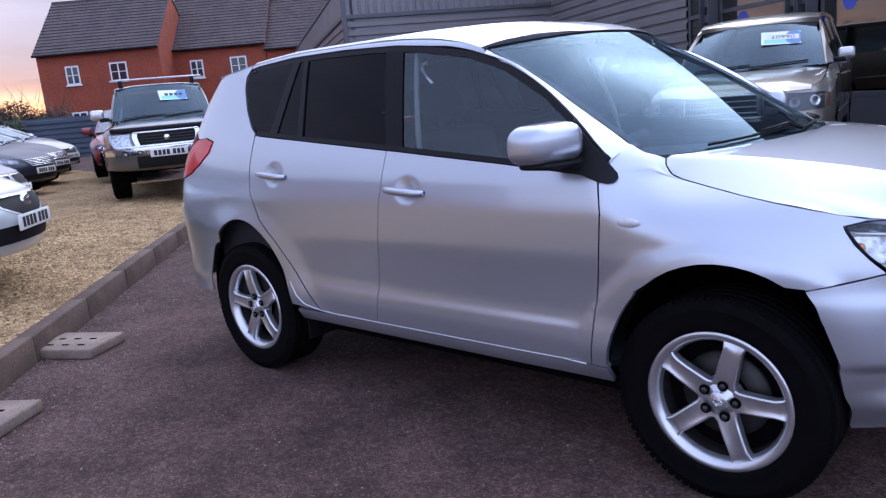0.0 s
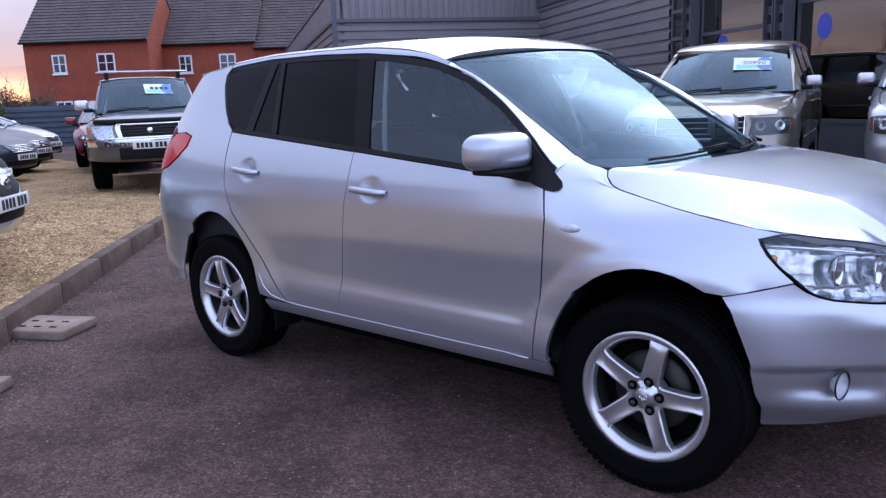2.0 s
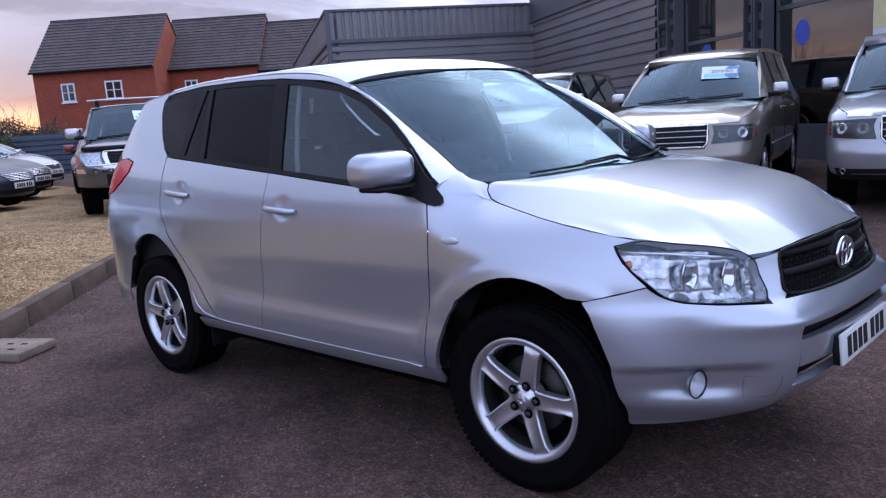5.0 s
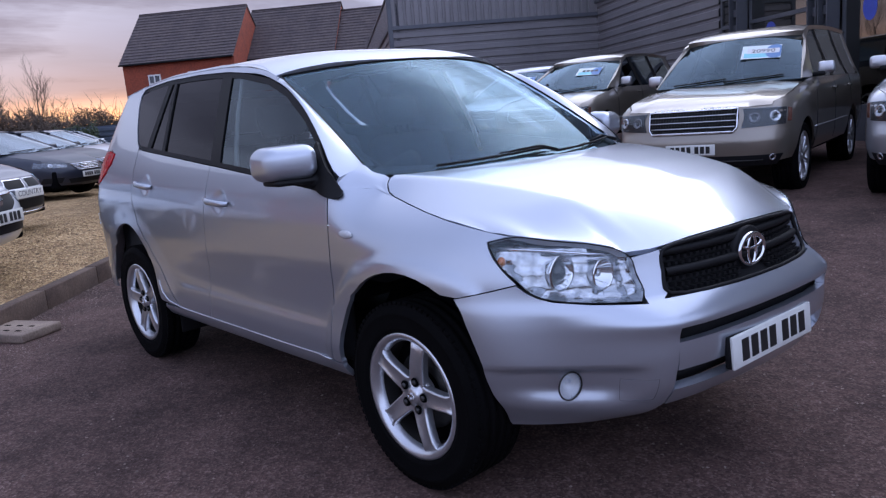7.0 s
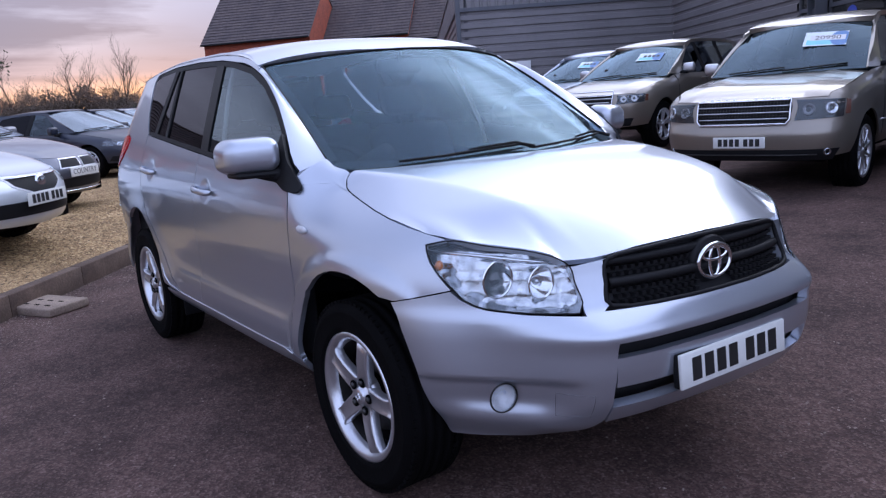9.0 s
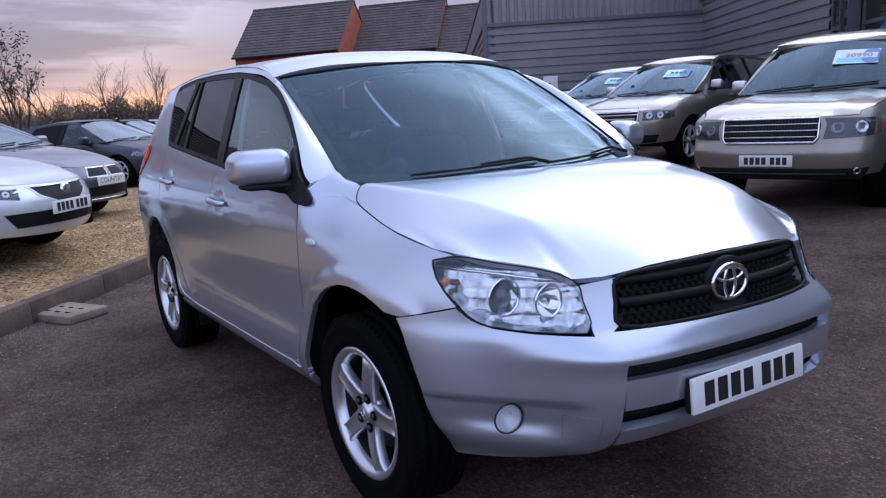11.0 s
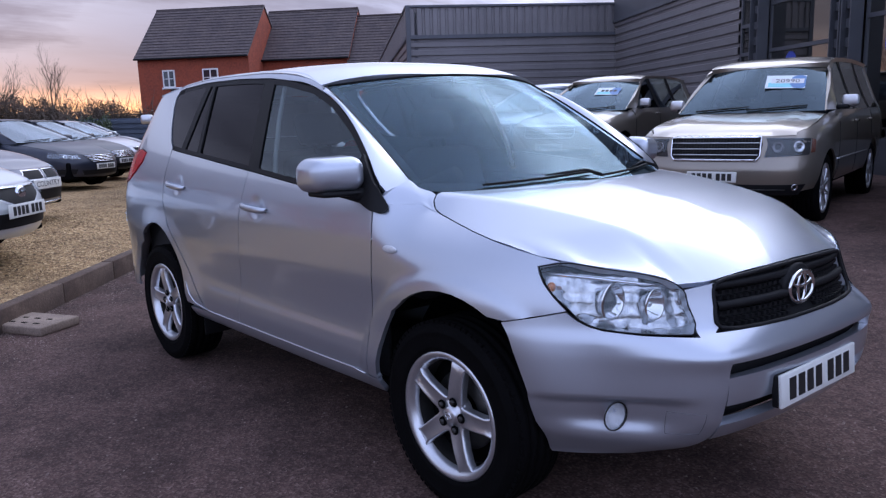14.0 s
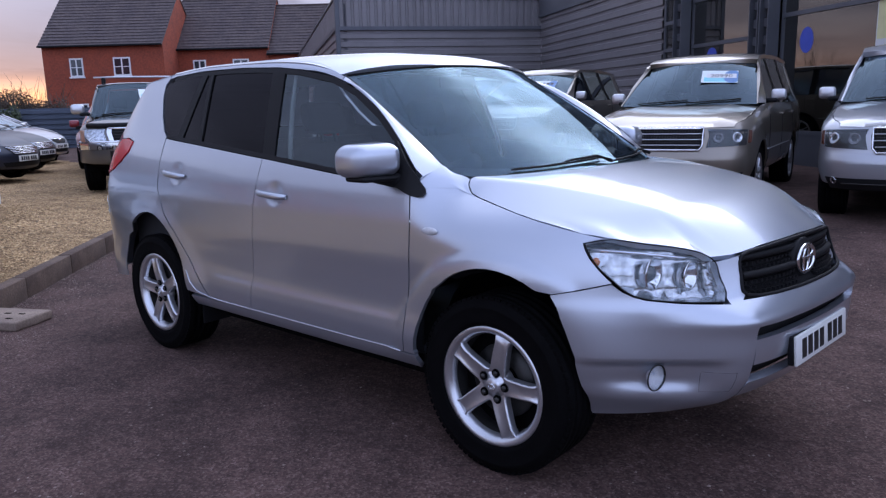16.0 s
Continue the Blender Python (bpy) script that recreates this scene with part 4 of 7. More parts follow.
y_d = min(np.linspace(0.62, 0.728, 55), key=lambda y: abs(hood_edge(lip_at(y))[0] - 0.003 - y))
edge = [(x, hood_edge(x)[0] - 0.004) for x in (1.11, 1.2, 1.3, 1.4, 1.5, 1.58) if x < lip_at(y_d) - 0.02]
edge = [(1.024, 0.674), (1.034, 0.696), (1.063, 0.715)] + edge + [(lip_at(y) - 0.004, y) for y in [y_d] + [q for q in (0.68, 0.65, 0.61, 0.57, 0.54, 0.524, 0.51, 0.49, 0.46, 0.42, 0.38, 0.32, 0.25, 0.16, 0.08, 0.0) if q < y_d - 0.01]]
half_hood = [(1.212, 0.0), (1.203, 0.2), (1.163, 0.40), (1.105, 0.543)] + edge
hood = half_hood + [(x, -y) for x, y in half_hood[::-1] if y > 0]
skin("bonnet", hood, f=hood_map, du=0.022, dv=0.014, thick=0.022, both=False, label="silver bonnet")
part("engine_bay", boxed((1.0, -0.42, 0.45), (1.88, 0.42, 0.82), 0.05), DARK, compact)

# windscreen
def screen(u, v):
    v = 0.885 * v
    half = 0.716 + (0.632 - 0.716) * v
    x = 1.195 + (0.315 - 1.195) * v - (0.225 - 0.065 * v) * abs(u) ** 2.4
    z = 1.130 + (1.668 - 1.130) * v + 0.022 * math.sin(math.pi * v) - (0.0 + 0.052 * v) * u * u
    return (x, u * half, z)


W1 = [(-1, 0.085), (-0.985, 0.035), (-0.955, 0.008), (-0.9, 0.0), (0, 0.0), (0.9, 0.0), (0.955, 0.008), (0.985, 0.035), (1, 0.085), (1, 1), (-1, 1)]
skin("windscreen", W1, GLASS, 0.004, f=screen, du=0.08, dv=0.06, both=False, label="clear windscreen with dark edge")
frit = lifted(screen, -0.005)
skin("screen_border", [(-0.99, 0.05), (-0.955, 0.008), (-0.9, 0), (0.9, 0), (0.955, 0.008), (0.99, 0.05), (0.95, 0.070), (0.5, 0.032), (-0.5, 0.032), (-0.95, 0.070)], GLOSS_BLACK, 0.0, f=frit, du=0.08, dv=0.05, both=False)
skin("screen_border", [(-1, 0.965), (1, 0.965), (1, 1), (-1, 1)], GLOSS_BLACK, 0.0, f=frit, du=0.08, dv=0.05, both=False)
skin("screen_border", [(-1, 0.085), (-0.95, 0.085), (-0.95, 0.97), (-1, 0.97)], GLOSS_BLACK, 0.0, f=frit, du=0.08, dv=0.05)
bm = bmesh.new()
rim = [lifted(screen, 0.002)(-1, v) for v in np.linspace(0.09, 0.985, 12)] + [lifted(screen, 0.002)(u, 0.99) for u in np.linspace(-0.98, 0.98, 14)] + [lifted(screen, 0.002)(1, v) for v in np.linspace(0.985, 0.09, 12)]
tube(bm, rim, 0.0048, 6)
part("screen_seal", bm, TRIM, compact)
bm = bmesh.new()
box(bm, (0.95, -0.62, 1.02), (1.17, 0.62, 1.06), 0.01)
part("cowl", bm, TRIM, compact, "black wiper cowl")
for y0, y1 in ((-0.50, 0.03), (0.06, 0.58)):
    bm = bmesh.new()
    a = [Vector(lifted(screen, 0.012)(y / 0.716, 0.016 + 0.034 * (y - y0) / (y1 - y0))) for y in np.linspace(y0, y1, 7)]
    tube(bm, a, 0.005, 6)
    b = Vector((a[-1].x + 0.025, y1 + 0.03, a[-1].z - 0.015))
    tube(bm, [b, a[-1] + Vector((0.01, -0.05, 0.010)), a[3] + Vector((0, 0, 0.010))], [0.009, 0.006, 0.004], 6)
    part("wiper", bm, TRIM, compact, "black wiper")

# roof
roof_mid = curve((-1.85, 1.605), (-1.6, 1.655), (-1.2, 1.695), (-0.8, 1.710), (-0.4, 1.710), (0.0, 1.700), (0.2, 1.677), (0.32, 1.647), (0.42, 1.613))


def roof_map(x, y):
    zt = compact_rail(x)
    ye = COMPACT.width(x, zt)
    r = min(1.0, abs(y) / ye)
    return (x, y, zt + (roof_mid(x) - zt) * (1 - r**3.2))


rx = (-1.66, -1.4, -1.1, -0.8, -0.5, -0.2, 0.0, 0.12, 0.20, 0.245)
r_edge = [(x, COMPACT.width(x, compact_rail(x)) - 0.002) for x in rx]
half_roof = [(-1.82, 0.0), (-1.80, 0.30)] + r_edge + [(0.325, 0.50), (0.378, 0.35), (0.408, 0.20), (0.418, 0.0)]
skin("roof", half_roof + [(x, -y) for x, y in half_roof[::-1] if y > 0], f=roof_map, du=0.05, dv=0.05, thick=0.02, both=False, label="silver roof")
bm = bmesh.new()
box(bm, (-1.86, -0.50, 1.548), (-1.66, 0.50, 1.590), 0.018)
part("roof_spoiler", bm, SILVER, compact)

# side frame, pillars and side windows
inner = [(0.945, 1.092), (0.885, 1.150), (0.742, 1.283), (0.535, 1.428), (0.318, 1.530), (0.055, 1.598), (-0.26, 1.632), (-0.606, 1.648), (-1.0, 1.650), (-1.30, 1.632), (-1.352, 1.622)]
outer = [(x, compact_rail(x) + 0.012 * (1 - ease(x, 0.0, 0.27))) for x in (-1.352, -1.2, -1.0, -0.7, -0.4, -0.2, -0.05, 0.05, 0.12, 0.18, 0.23, 0.268)]
frame_band = [p for p in inner if p[0] < 0.2] + outer
top_line = curve(*[(x, z) for x, z in inner[::-1]])
frame_band = [(0.272, top_line(0.272)), (0.2, top_line(0.2)), (0.13, top_line(0.13))] + frame_band


def rail_map(s, z):
    """The roof rail rolls over towards the roof."""
    x, y, zz = side(s, z)
    q = min(1.0, max(0.0, (z - top_line(x)) / (compact_rail(x) + 0.012 - top_line(x))))
    return (x, y + 0.020 * q * q * (1 - ease(x, 0.05, 0.26)), zz)


skin("side_frame", sx(*frame_band), thick=0.03, f=rail_map, du=0.05, dv=0.008, label="silver roof rail")
LOW_END = (0.896, top_line(0.896))


def pillar(u, v):
    """From the door's window line (v 0) over to the edge of the glass (v 1), u from roof to foot."""
    x = 0.205 + (LOW_END[0] - 0.205) * u
    p = Vector(side(x, top_line(x)))
    q = Vector(lifted(screen, 0.004)(-1, 0.965 + (0.085 - 0.965) * u))
    q.y -= 0.002
    r = p.lerp(q, v)
    n = Vector((0.35, -0.6, 0.72)).normalized()
    return r + n * (0.022 * math.sin(math.pi * v) * (1 - u) ** 0.7 * ease(u, -0.02, 0.30))


skin("screen_pillar", [(0, 0), (1, 0), (1, 1), (0, 1)], f=pillar, du=0.06, dv=0.125, thick=0.02, label="silver screen pillar")
foot = [Vector(side(*sx((x, z))[0])) for x, z in ((0.866, 1.080), (0.90, 1.089), (0.94, 1.091), (1.0, 1.087), (1.06, compact_round(1.06) - HE), (1.108, compact_round(1.108) - HE))]
head = [Vector(pillar(1, 0)), Vector(pillar(1, 0.5)), Vector(pillar(1, 1)), Vector(screen(-0.985, 0.035)), Vector(screen(-0.95, 0.006)), Vector(hood_map(1.020, -0.676))]
rim_end = [foot[-1], Vector(hood_map(1.062, -0.719)), Vector(hood_map(1.031, -0.699)), head[-1]]


def along(pts, u):
    k = min(len(pts) - 2, int(u * (len(pts) - 1)))
    t = u * (len(pts) - 1) - k
    a, b, c, d = (pts[min(len(pts) - 1, max(0, k + i))] for i in (-1, 0, 1, 2))
    return 0.5 * (2 * b + (c - a) * t + (2 * a - 5 * b + 4 * c - d) * t * t + (3 * b - a - 3 * c + d) * t**3)


def fender_top(u, v):
    r = along(foot, u).lerp(along(head, u), v) + (along(rim_end, v) - foot[-1].lerp(head[-1], v)) * u * u
    return r + Vector((0.15, -0.55, 0.75)) * (0.011 * math.sin(math.pi * v) ** 0.8 * (0.15 + 0.85 * ease(u, 0.0, 0.35)) * (1 - u ** 3))


skin("wing_top", [(0, 0), (1, 0), (1, 1), (0, 1)], f=fender_top, du=0.04, dv=0.05, thick=0.004, label="silver top of the wing")


def between(lo, hi, n=6):
    return [(lo[0] + (hi[0] - lo[0]) * k / n, lo[1] + (hi[1] - lo[1]) * k / n) for k in range(n + 1)]


top = curve(*[(x, z) for x, z in inner[::-1]])
xs_top = [-1.30, -1.0, -0.7, -0.4, -0.1, 0.2, 0.4, 0.6, 0.75, 0.865]
skin("window_seal", sx(*([(x, top(x) - 0.003) for x in xs_top] + [(x - 0.012, top(x) - 0.026) for x in xs_top[::-1]])), TRIM, 0.012, lift=-0.004)
xs_b = [-1.16, -0.8, -0.4, 0.0, 0.4, 0.7, 0.9]
skin("waist_seal", sx(*([(x, compact_belt(x) + 0.002) for x in xs_b] + [(x, compact_belt(x) + 0.022) for x in xs_b[::-1]])), TRIM, 0.012, lift=0.002)
bz = lambda x: compact_belt(x) + 0.022
tz = lambda x: top(x) - 0.026
skin("mirror_corner", sx((0.715, bz(0.715) - 0.02), (0.80, bz(0.8) - 0.026), (0.862, 1.064), (0.895, 1.058), (0.912, 1.060), (0.920, 1.070), (0.914, 1.086), (0.872, 1.146), (0.742, tz(0.742) + 0.016), (0.735, tz(0.735))), TRIM, 0.014, lift=0.017, du=0.02, dv=0.02)
skin("front_side_glass", sx((-0.082, bz(-0.082)), (0.35, bz(0.35)), (0.715, bz(0.715)), (0.735, tz(0.735)), (0.60, tz(0.60)), (0.40, tz(0.40)), (0.2, tz(0.2)), (0.0, tz(0.0)), (-0.197, tz(-0.197))), TINT_SOFT, 0.004, lift=-0.008, label="lightly tinted front side window")
skin("door_pillar", sx((-0.185, bz(-0.185)), (-0.082, bz(-0.082)), (-0.197, tz(-0.197)), (-0.305, tz(-0.305))), GLOSS_BLACK, 0.012, lift=-0.002)
skin("rear_side_glass", sx((-0.775, bz(-0.775)), (-0.48, bz(-0.48)), (-0.185, bz(-0.185)), (-0.305, tz(-0.305)), (-0.6, tz(-0.6)), (-0.865, tz(-0.865))), TINT, 0.004, lift=-0.008, label="dark privacy glass")
skin("glass_divider", sx((-0.815, bz(-0.815)), (-0.775, bz(-0.775)), (-0.865, tz(-0.865)), (-0.897, tz(-0.897))), TRIM, 0.01, lift=0.0)
skin("fixed_glass", sx((-0.985, bz(-0.985)), (-0.815, bz(-0.815)), (-0.897, tz(-0.897)), (-0.93, tz(-0.93))), TINT, 0.004, lift=-0.006)
skin("glass_divider", sx((-1.045, bz(-1.045)), (-0.985, bz(-0.985)), (-0.93, tz(-0.93)), (-0.985, tz(-0.985))), TRIM, 0.01, lift=0.0)
skin("quarter_glass", sx((-1.165, bz(-1.165)), (-1.045, bz(-1.045)), (-0.985, tz(-0.985)), (-1.25, tz(-1.25)), (-1.36, 1.592), (-1.372, 1.55), (-1.285, 1.405), (-1.21, 1.32)), TINT, 0.004, lift=-0.003, label="dark rear quarter glass")

# door handles, repeater
for x, z, slope in GRIPS:
    for sgn in (1, -1):
        bm = bmesh.new()
        p = Vector(side(x, z))
        m = Matrix.Translation((p.x, p.y, p.z)) @ Matrix.Rotation(math.atan(-slope), 4, "Y")
        rings = [(-0.115, 0.004, 0.010), (-0.10, 0.022, 0.014), (-0.06, 0.034, 0.015), (0.0, 0.036, 0.015), (0.07, 0.032, 0.015), (0.10, 0.022, 0.014), (0.112, 0.004, 0.010)]
        prev = None
        for a, out, h in rings:
            ring = [bm.verts.new(m @ Vector((a, -out - 0.010 * math.cos(q * math.pi / 5), h * math.sin(q * math.pi / 5)))) for q in range(10)]
            if prev:
                for q in range(10):
                    bm.faces.new((prev[q], prev[(q + 1) % 10], ring[(q + 1) % 10], ring[q]))
            prev = ring
        bmesh.ops.recalc_face_normals(bm, faces=bm.faces[:])
        if sgn < 0:
            bm = mirrored(bm)
        part("door_handle", bm, SILVER, compact, "silver pull handle")
for sgn in (1, -1):
    bm = bmesh.new()
    p = Vector(side(0.977, 0.932))
    bmesh.ops.create_uvsphere(bm, u_segments=20, v_segments=10, radius=1.0, matrix=Matrix.Translation(p) @ Matrix.Diagonal((0.042, 0.010, 0.016, 1)))
    part("side_repeater", bm if sgn > 0 else mirrored(bm), FOG_GREY, compact, "small clear indicator")

# door mirrors
for sgn in (1, -1):
    bm = bmesh.new()
    for v in box(bm, (0.645, -1.054, 1.138), (0.800, -0.838, 1.280), 0.048, None, 6):
        t = (v.co.x - 0.645) / 0.155
        g = 1 - 0.13 * t * t
        v.co.y, v.co.z = -0.930 + (v.co.y + 0.930) * g, 1.206 + (v.co.z - 1.206) * g
        if v.co.z > 1.206 and v.co.y < -0.93:
            v.co.z -= 0.014 * ((-0.93 - v.co.y) / 0.12) ** 2
        v.co.x += 0.34 * (v.co.y + 0.930)
    lip_ = boxed((0.668, -1.012, 1.122), (0.785, -0.845, 1.146), 0.011)
    for v in lip_.verts:
        v.co.x += 0.34 * (v.co.y + 0.930)
    housing = part("door_mirror", bm if sgn > 0 else mirrored(bm), SILVER, compact, "silver door mirror on a black foot")
    bm = bmesh.new()
    m = Matrix.Translation((0, 0, 0))
    tube(bm, [(0.79, -0.84, 1.125), (0.76, -0.88, 1.128), (0.735, -0.93, 1.136), (0.715, -0.97, 1.142)], [0.034, 0.027, 0.017, 0.008], 10)
    part("mirror_foot", bm if sgn > 0 else mirrored(bm), TRIM, housing)
    part("mirror_base", lip_ if sgn > 0 else mirrored(lip_), TRIM, housing)

# head lamps
HL = [(1.598, 0.925), (1.612, 0.903), (1.656, 0.850), (1.712, 0.802), (1.742, 0.773), (1.774, 0.755), (1.81, 0.744), (1.90, 0.731), (1.996, 0.722)]
HLY = [(-0.482, 0.752), (-0.488, 0.81), (-0.490, 0.857), (-0.524, 0.889), (-0.582, 0.910), (-0.650, 0.926), (-0.700, 0.939)]
hl_poly = smooth_poly(sx(*HL) + sy(*HLY), 3, sharp=(0, 8))
lens_map = lifted(side, 0.006)
for sgn in (1, -1):
    bm = panel(hl_poly, lens_map, 0.04, 0.03, 0.012)
    lamp = part("head_lamp", bm if sgn > 0 else mirrored(bm), LENS, compact, "clear head lamp with two round reflectors")
    cxm, czm = sum(p[0] for p in hl_poly) / len(hl_poly), sum(p[1] for p in hl_poly) / len(hl_poly)

    def bowl(s, z):
        p = Vector(side(s, z))
        dep = 0.070 + 0.006 * math.sin(s * 95) + 0.004 * math.sin(z * 160)
        return p + Vector((-dep * 0.8, dep * 0.55, 0))

    inner_poly = [(cxm + (a - cxm) * 0.985, czm + (b - czm) * 0.985) for a, b in hl_poly]
    bm = panel(inner_poly, bowl, 0.02, 0.015, 0.0)
    part("lamp_reflector", bm if sgn > 0 else mirrored(bm), REFLECTOR, lamp)
    # the housing wall between lens and reflector
    bm = bmesh.new()
    a = [bm.verts.new(side(s, z)) for s, z in hl_poly]
    b = [bm.verts.new(bowl(*p)) for p in inner_poly]
    for k in range(len(a)):
        n = (k + 1) % len(a)
        bm.faces.new((a[k], a[n], b[n], b[k]))
    part("lamp_housing", bm if sgn > 0 else mirrored(bm), REFLECTOR, lamp)
    bm = bmesh.new()
    pts = [Vector(lens_map(s, z)) for s, z in hl_poly]
    tube(bm, pts + pts[:1], 0.0022, 6, cap=False)
    part("lamp_seal", bm if sgn > 0 else mirrored(bm), TRIM, lamp)
    for y, z, r, ball in ((-0.655, 0.824, 0.060, True), (-0.565, 0.812, 0.052, False)):
        p = Vector(side(COMPACT.s_front(y, z), z))
        q = Matrix.Translation(p + Vector((-0.030, 0.012, 0)))
        bm = bmesh.new()
        lathe(bm, [(r, 0.012), (r * 0.94, 0.016), (r * 0.88, 0.008), (r * 0.6, -0.022), (r * 0.25, -0.035), (0.0, -0.036)], "X", 32, q)
        bmesh.ops.recalc_face_normals(bm, faces=bm.faces[:])
        ring = part("lamp_bowl", bm if sgn > 0 else mirrored(bm), CHROME, lamp)
        bm = bmesh.new()
        bmesh.ops.create_uvsphere(bm, u_segments=20, v_segments=12, radius=r * (0.52 if ball else 0.22), matrix=q @ Matrix.Translation((-0.012, 0, 0)))
        part("bulb", bm if sgn > 0 else mirrored(bm), PANE if ball else REFLECTOR, ring)
    bm = bmesh.new()
    p = Vector(side(COMPACT.s_at(1.655, 0.862), 0.862)) + Vector((-0.02, 0.02, 0))
    bmesh.ops.create_uvsphere(bm, u_segments=14, v_segments=8, radius=1.0, matrix=Matrix.Translation(p) @ Matrix.Diagonal((0.014, 0.014, 0.016, 1)))
    part("indicator_bulb", bm if sgn > 0 else mirrored(bm), AMBER, lamp)
    bm = bmesh.new()
    a = [Vector(side(s, z)) + Vector((-0.02, 0.012, 0)) for s, z in sx((1.60, 0.905)) + sy((-0.66, 0.892), (-0.60, 0.880), (-0.53, 0.868))]
    tube(bm, a, 0.006, 6)
    part("lamp_bar", bm if sgn > 0 else mirrored(bm), CHROME, lamp)

# grille with bars, studs and a badge
g_poly = smooth_poly(sy((-0.385, 0.868), (-0.405, 0.80), (-0.408, 0.735), (-0.20, 0.728), (0, 0.727), (0.20, 0.728), (0.408, 0.735), (0.405, 0.80), (0.385, 0.868), (0.25, 0.885), (0.0, 0.892), (-0.25, 0.885)), 3)
grille = skin("grille", g_poly, TRIM, 0.02, lift=-0.028, both=False, label="black studded grille")
bm = bmesh.new()
pts = [Vector(lifted(side, 0.0)(s, z)) for s, z in g_poly]
tube(bm, pts + pts[:1], 0.0075, 6, cap=False)
part("grille_frame", bm, TRIM, grille)
for z in (0.862, 0.800):
    bm = bmesh.new()
    rows = [[bm.verts.new(lifted(side, o)(COMPACT.s_front(y, zz), zz)) for o, zz in ((-0.02, z + 0.014), (-0.002, z + 0.011), (0.002, z - 0.002), (-0.004, z - 0.012), (-0.02, z - 0.015))] for y in np.linspace(-0.392, 0.392, 25)]
    for a, b in zip(rows, rows[1:]):
        for k in range(4):
            bm.faces.new((a[k], a[k + 1], b[k + 1], b[k]))
    bmesh.ops.recalc_face_normals(bm, faces=bm.faces[:])
    part("grille_bar", bm, TRIM, grille)
bm = bmesh.new()
for row, z in enumerate((0.840, 0.822, 0.778, 0.760, 0.744)):
    for k in range(30):
        y = -0.385 + 0.0265 * k + (0.013 if row % 2 else 0)
        if abs(y) < 0.075 or abs(y) > 0.392:
            continue
        p = Vector(lifted(side, -0.020)(COMPACT.s_front(y, z), z))
        box(bm, p - Vector((0.012, 0.0075, 0.0055)), p + Vector((0.010, 0.0075, 0.0055)))
tagged(part("grille_studs", bm, TRIM, grille, smooth=False), kind="stuff")
bm = bmesh.new()
lathe(bm, [(0.088, -0.02), (0.088, 0.002), (0.080, 0.008), (0.0, 0.008)], "X", 36, Matrix.Translation((2.048, 0, 0.806)) @ Matrix.Diagonal((1, 1, 0.92, 1)))
bmesh.ops.recalc_face_normals(bm, faces=bm.faces[:])
pad = part("badge_pad", bm, TRIM, grille)
bm = bmesh.new()


def oval(a, b, cz, r, n=36):
    tube(bm, [Vector((2.064, a * math.cos(k * 2 * math.pi / n), 0.806 + cz + b * math.sin(k * 2 * math.pi / n))) for k in range(n + 1)], r, 8, cap=False)


oval(0.074, 0.054, 0.0, 0.0075)
oval(0.056, 0.021, 0.024, 0.0058)
oval(0.023, 0.050, 0.0, 0.0058)
part("badge", bm, CHROME, pad, "chrome oval badge")

# number plate on its black holder
pm = Matrix.Translation((2.138, 0.0, 0.512)) @ Matrix.Rotation(radians(-4), 4, "Z") @ Matrix.Rotation(radians(-4), 4, "Y")
holder = part("plate_holder", boxed((-0.030, -0.258, -0.056), (-0.004, 0.258, 0.054), 0.006), TRIM, compact)
holder.matrix_basis = pm
number_plate(compact, pm)

# wheels, wells, underside
for x in (WB, -WB):
    for sgn in (-1, 1):
        wheel(compact, (x - (0.018 if x > 0 else 0.0), sgn * (0.862 - WW / 2 + (0.014 if x > 0 else 0.022)), WR), WR, WW, 0.232, 5, "broad", sgn, turn=-15 if x > 0 else 10)
    bm = well_bm(x, 0.37, 0.455 if x > 0 else 0.475, -0.655 if x > 0 else -0.80, -0.45)
    part("wheel_well", mirrored(bm), DARK, compact)
    part("wheel_well", bm, DARK, compact)
for lo, hi in (((-1.95, -0.66, 0.32), (-1.76, 0.66, 0.42)), ((-0.84, -0.70, 0.235), (0.86, 0.70, 0.38)), ((-1.75, -0.5, 0.30), (-0.8, 0.5, 0.40)), ((0.87, -0.60, 0.265), (1.72, 0.60, 0.40))):
    part("underside", boxed(lo, hi, 0.02), DARK, compact)
bm = bmesh.new()
tube(bm, [(-1.6, -0.45, 0.30), (-2.0, -0.47, 0.29), (-2.16, -0.48, 0.28)], 0.03, 12)
part("exhaust_pipe", bm, STEEL, compact)
for sgn in (1, -1):
    bm = boxed((-0.93, -0.80, 0.20), (-0.915, -0.62, 0.42), 0.004)
    part("mud_flap", bm if sgn > 0 else mirrored(bm), TRIM, compact)

# cabin
for x, y, z0 in ((0.0, -0.37, 0.70), (0.0, 0.37, 0.70)):
    part("front_seat", seat_bm(x, y, z0), CABIN, compact, "dark cloth seat with head restraint")
bm = bmesh.new()
box(bm, (-0.95, -0.62, 0.55), (-0.45, 0.62, 0.72), 0.06)
box(bm, (-0.12, -0.62, 0), (0.06, 0.62, 0.58), 0.06, Matrix.Translation((-0.92, 0, 0.68)) @ Matrix.Rotation(radians(-15), 4, "Y"))
for y in (-0.38, 0.38):
    box(bm, (-0.05, y - 0.13, 0.62), (0.04, y + 0.13, 0.78), 0.04, Matrix.Translation((-0.92, 0, 0.68)) @ Matrix.Rotation(radians(-15), 4, "Y"))
part("rear_seat", bm, CABIN, compact)
bm = bmesh.new()
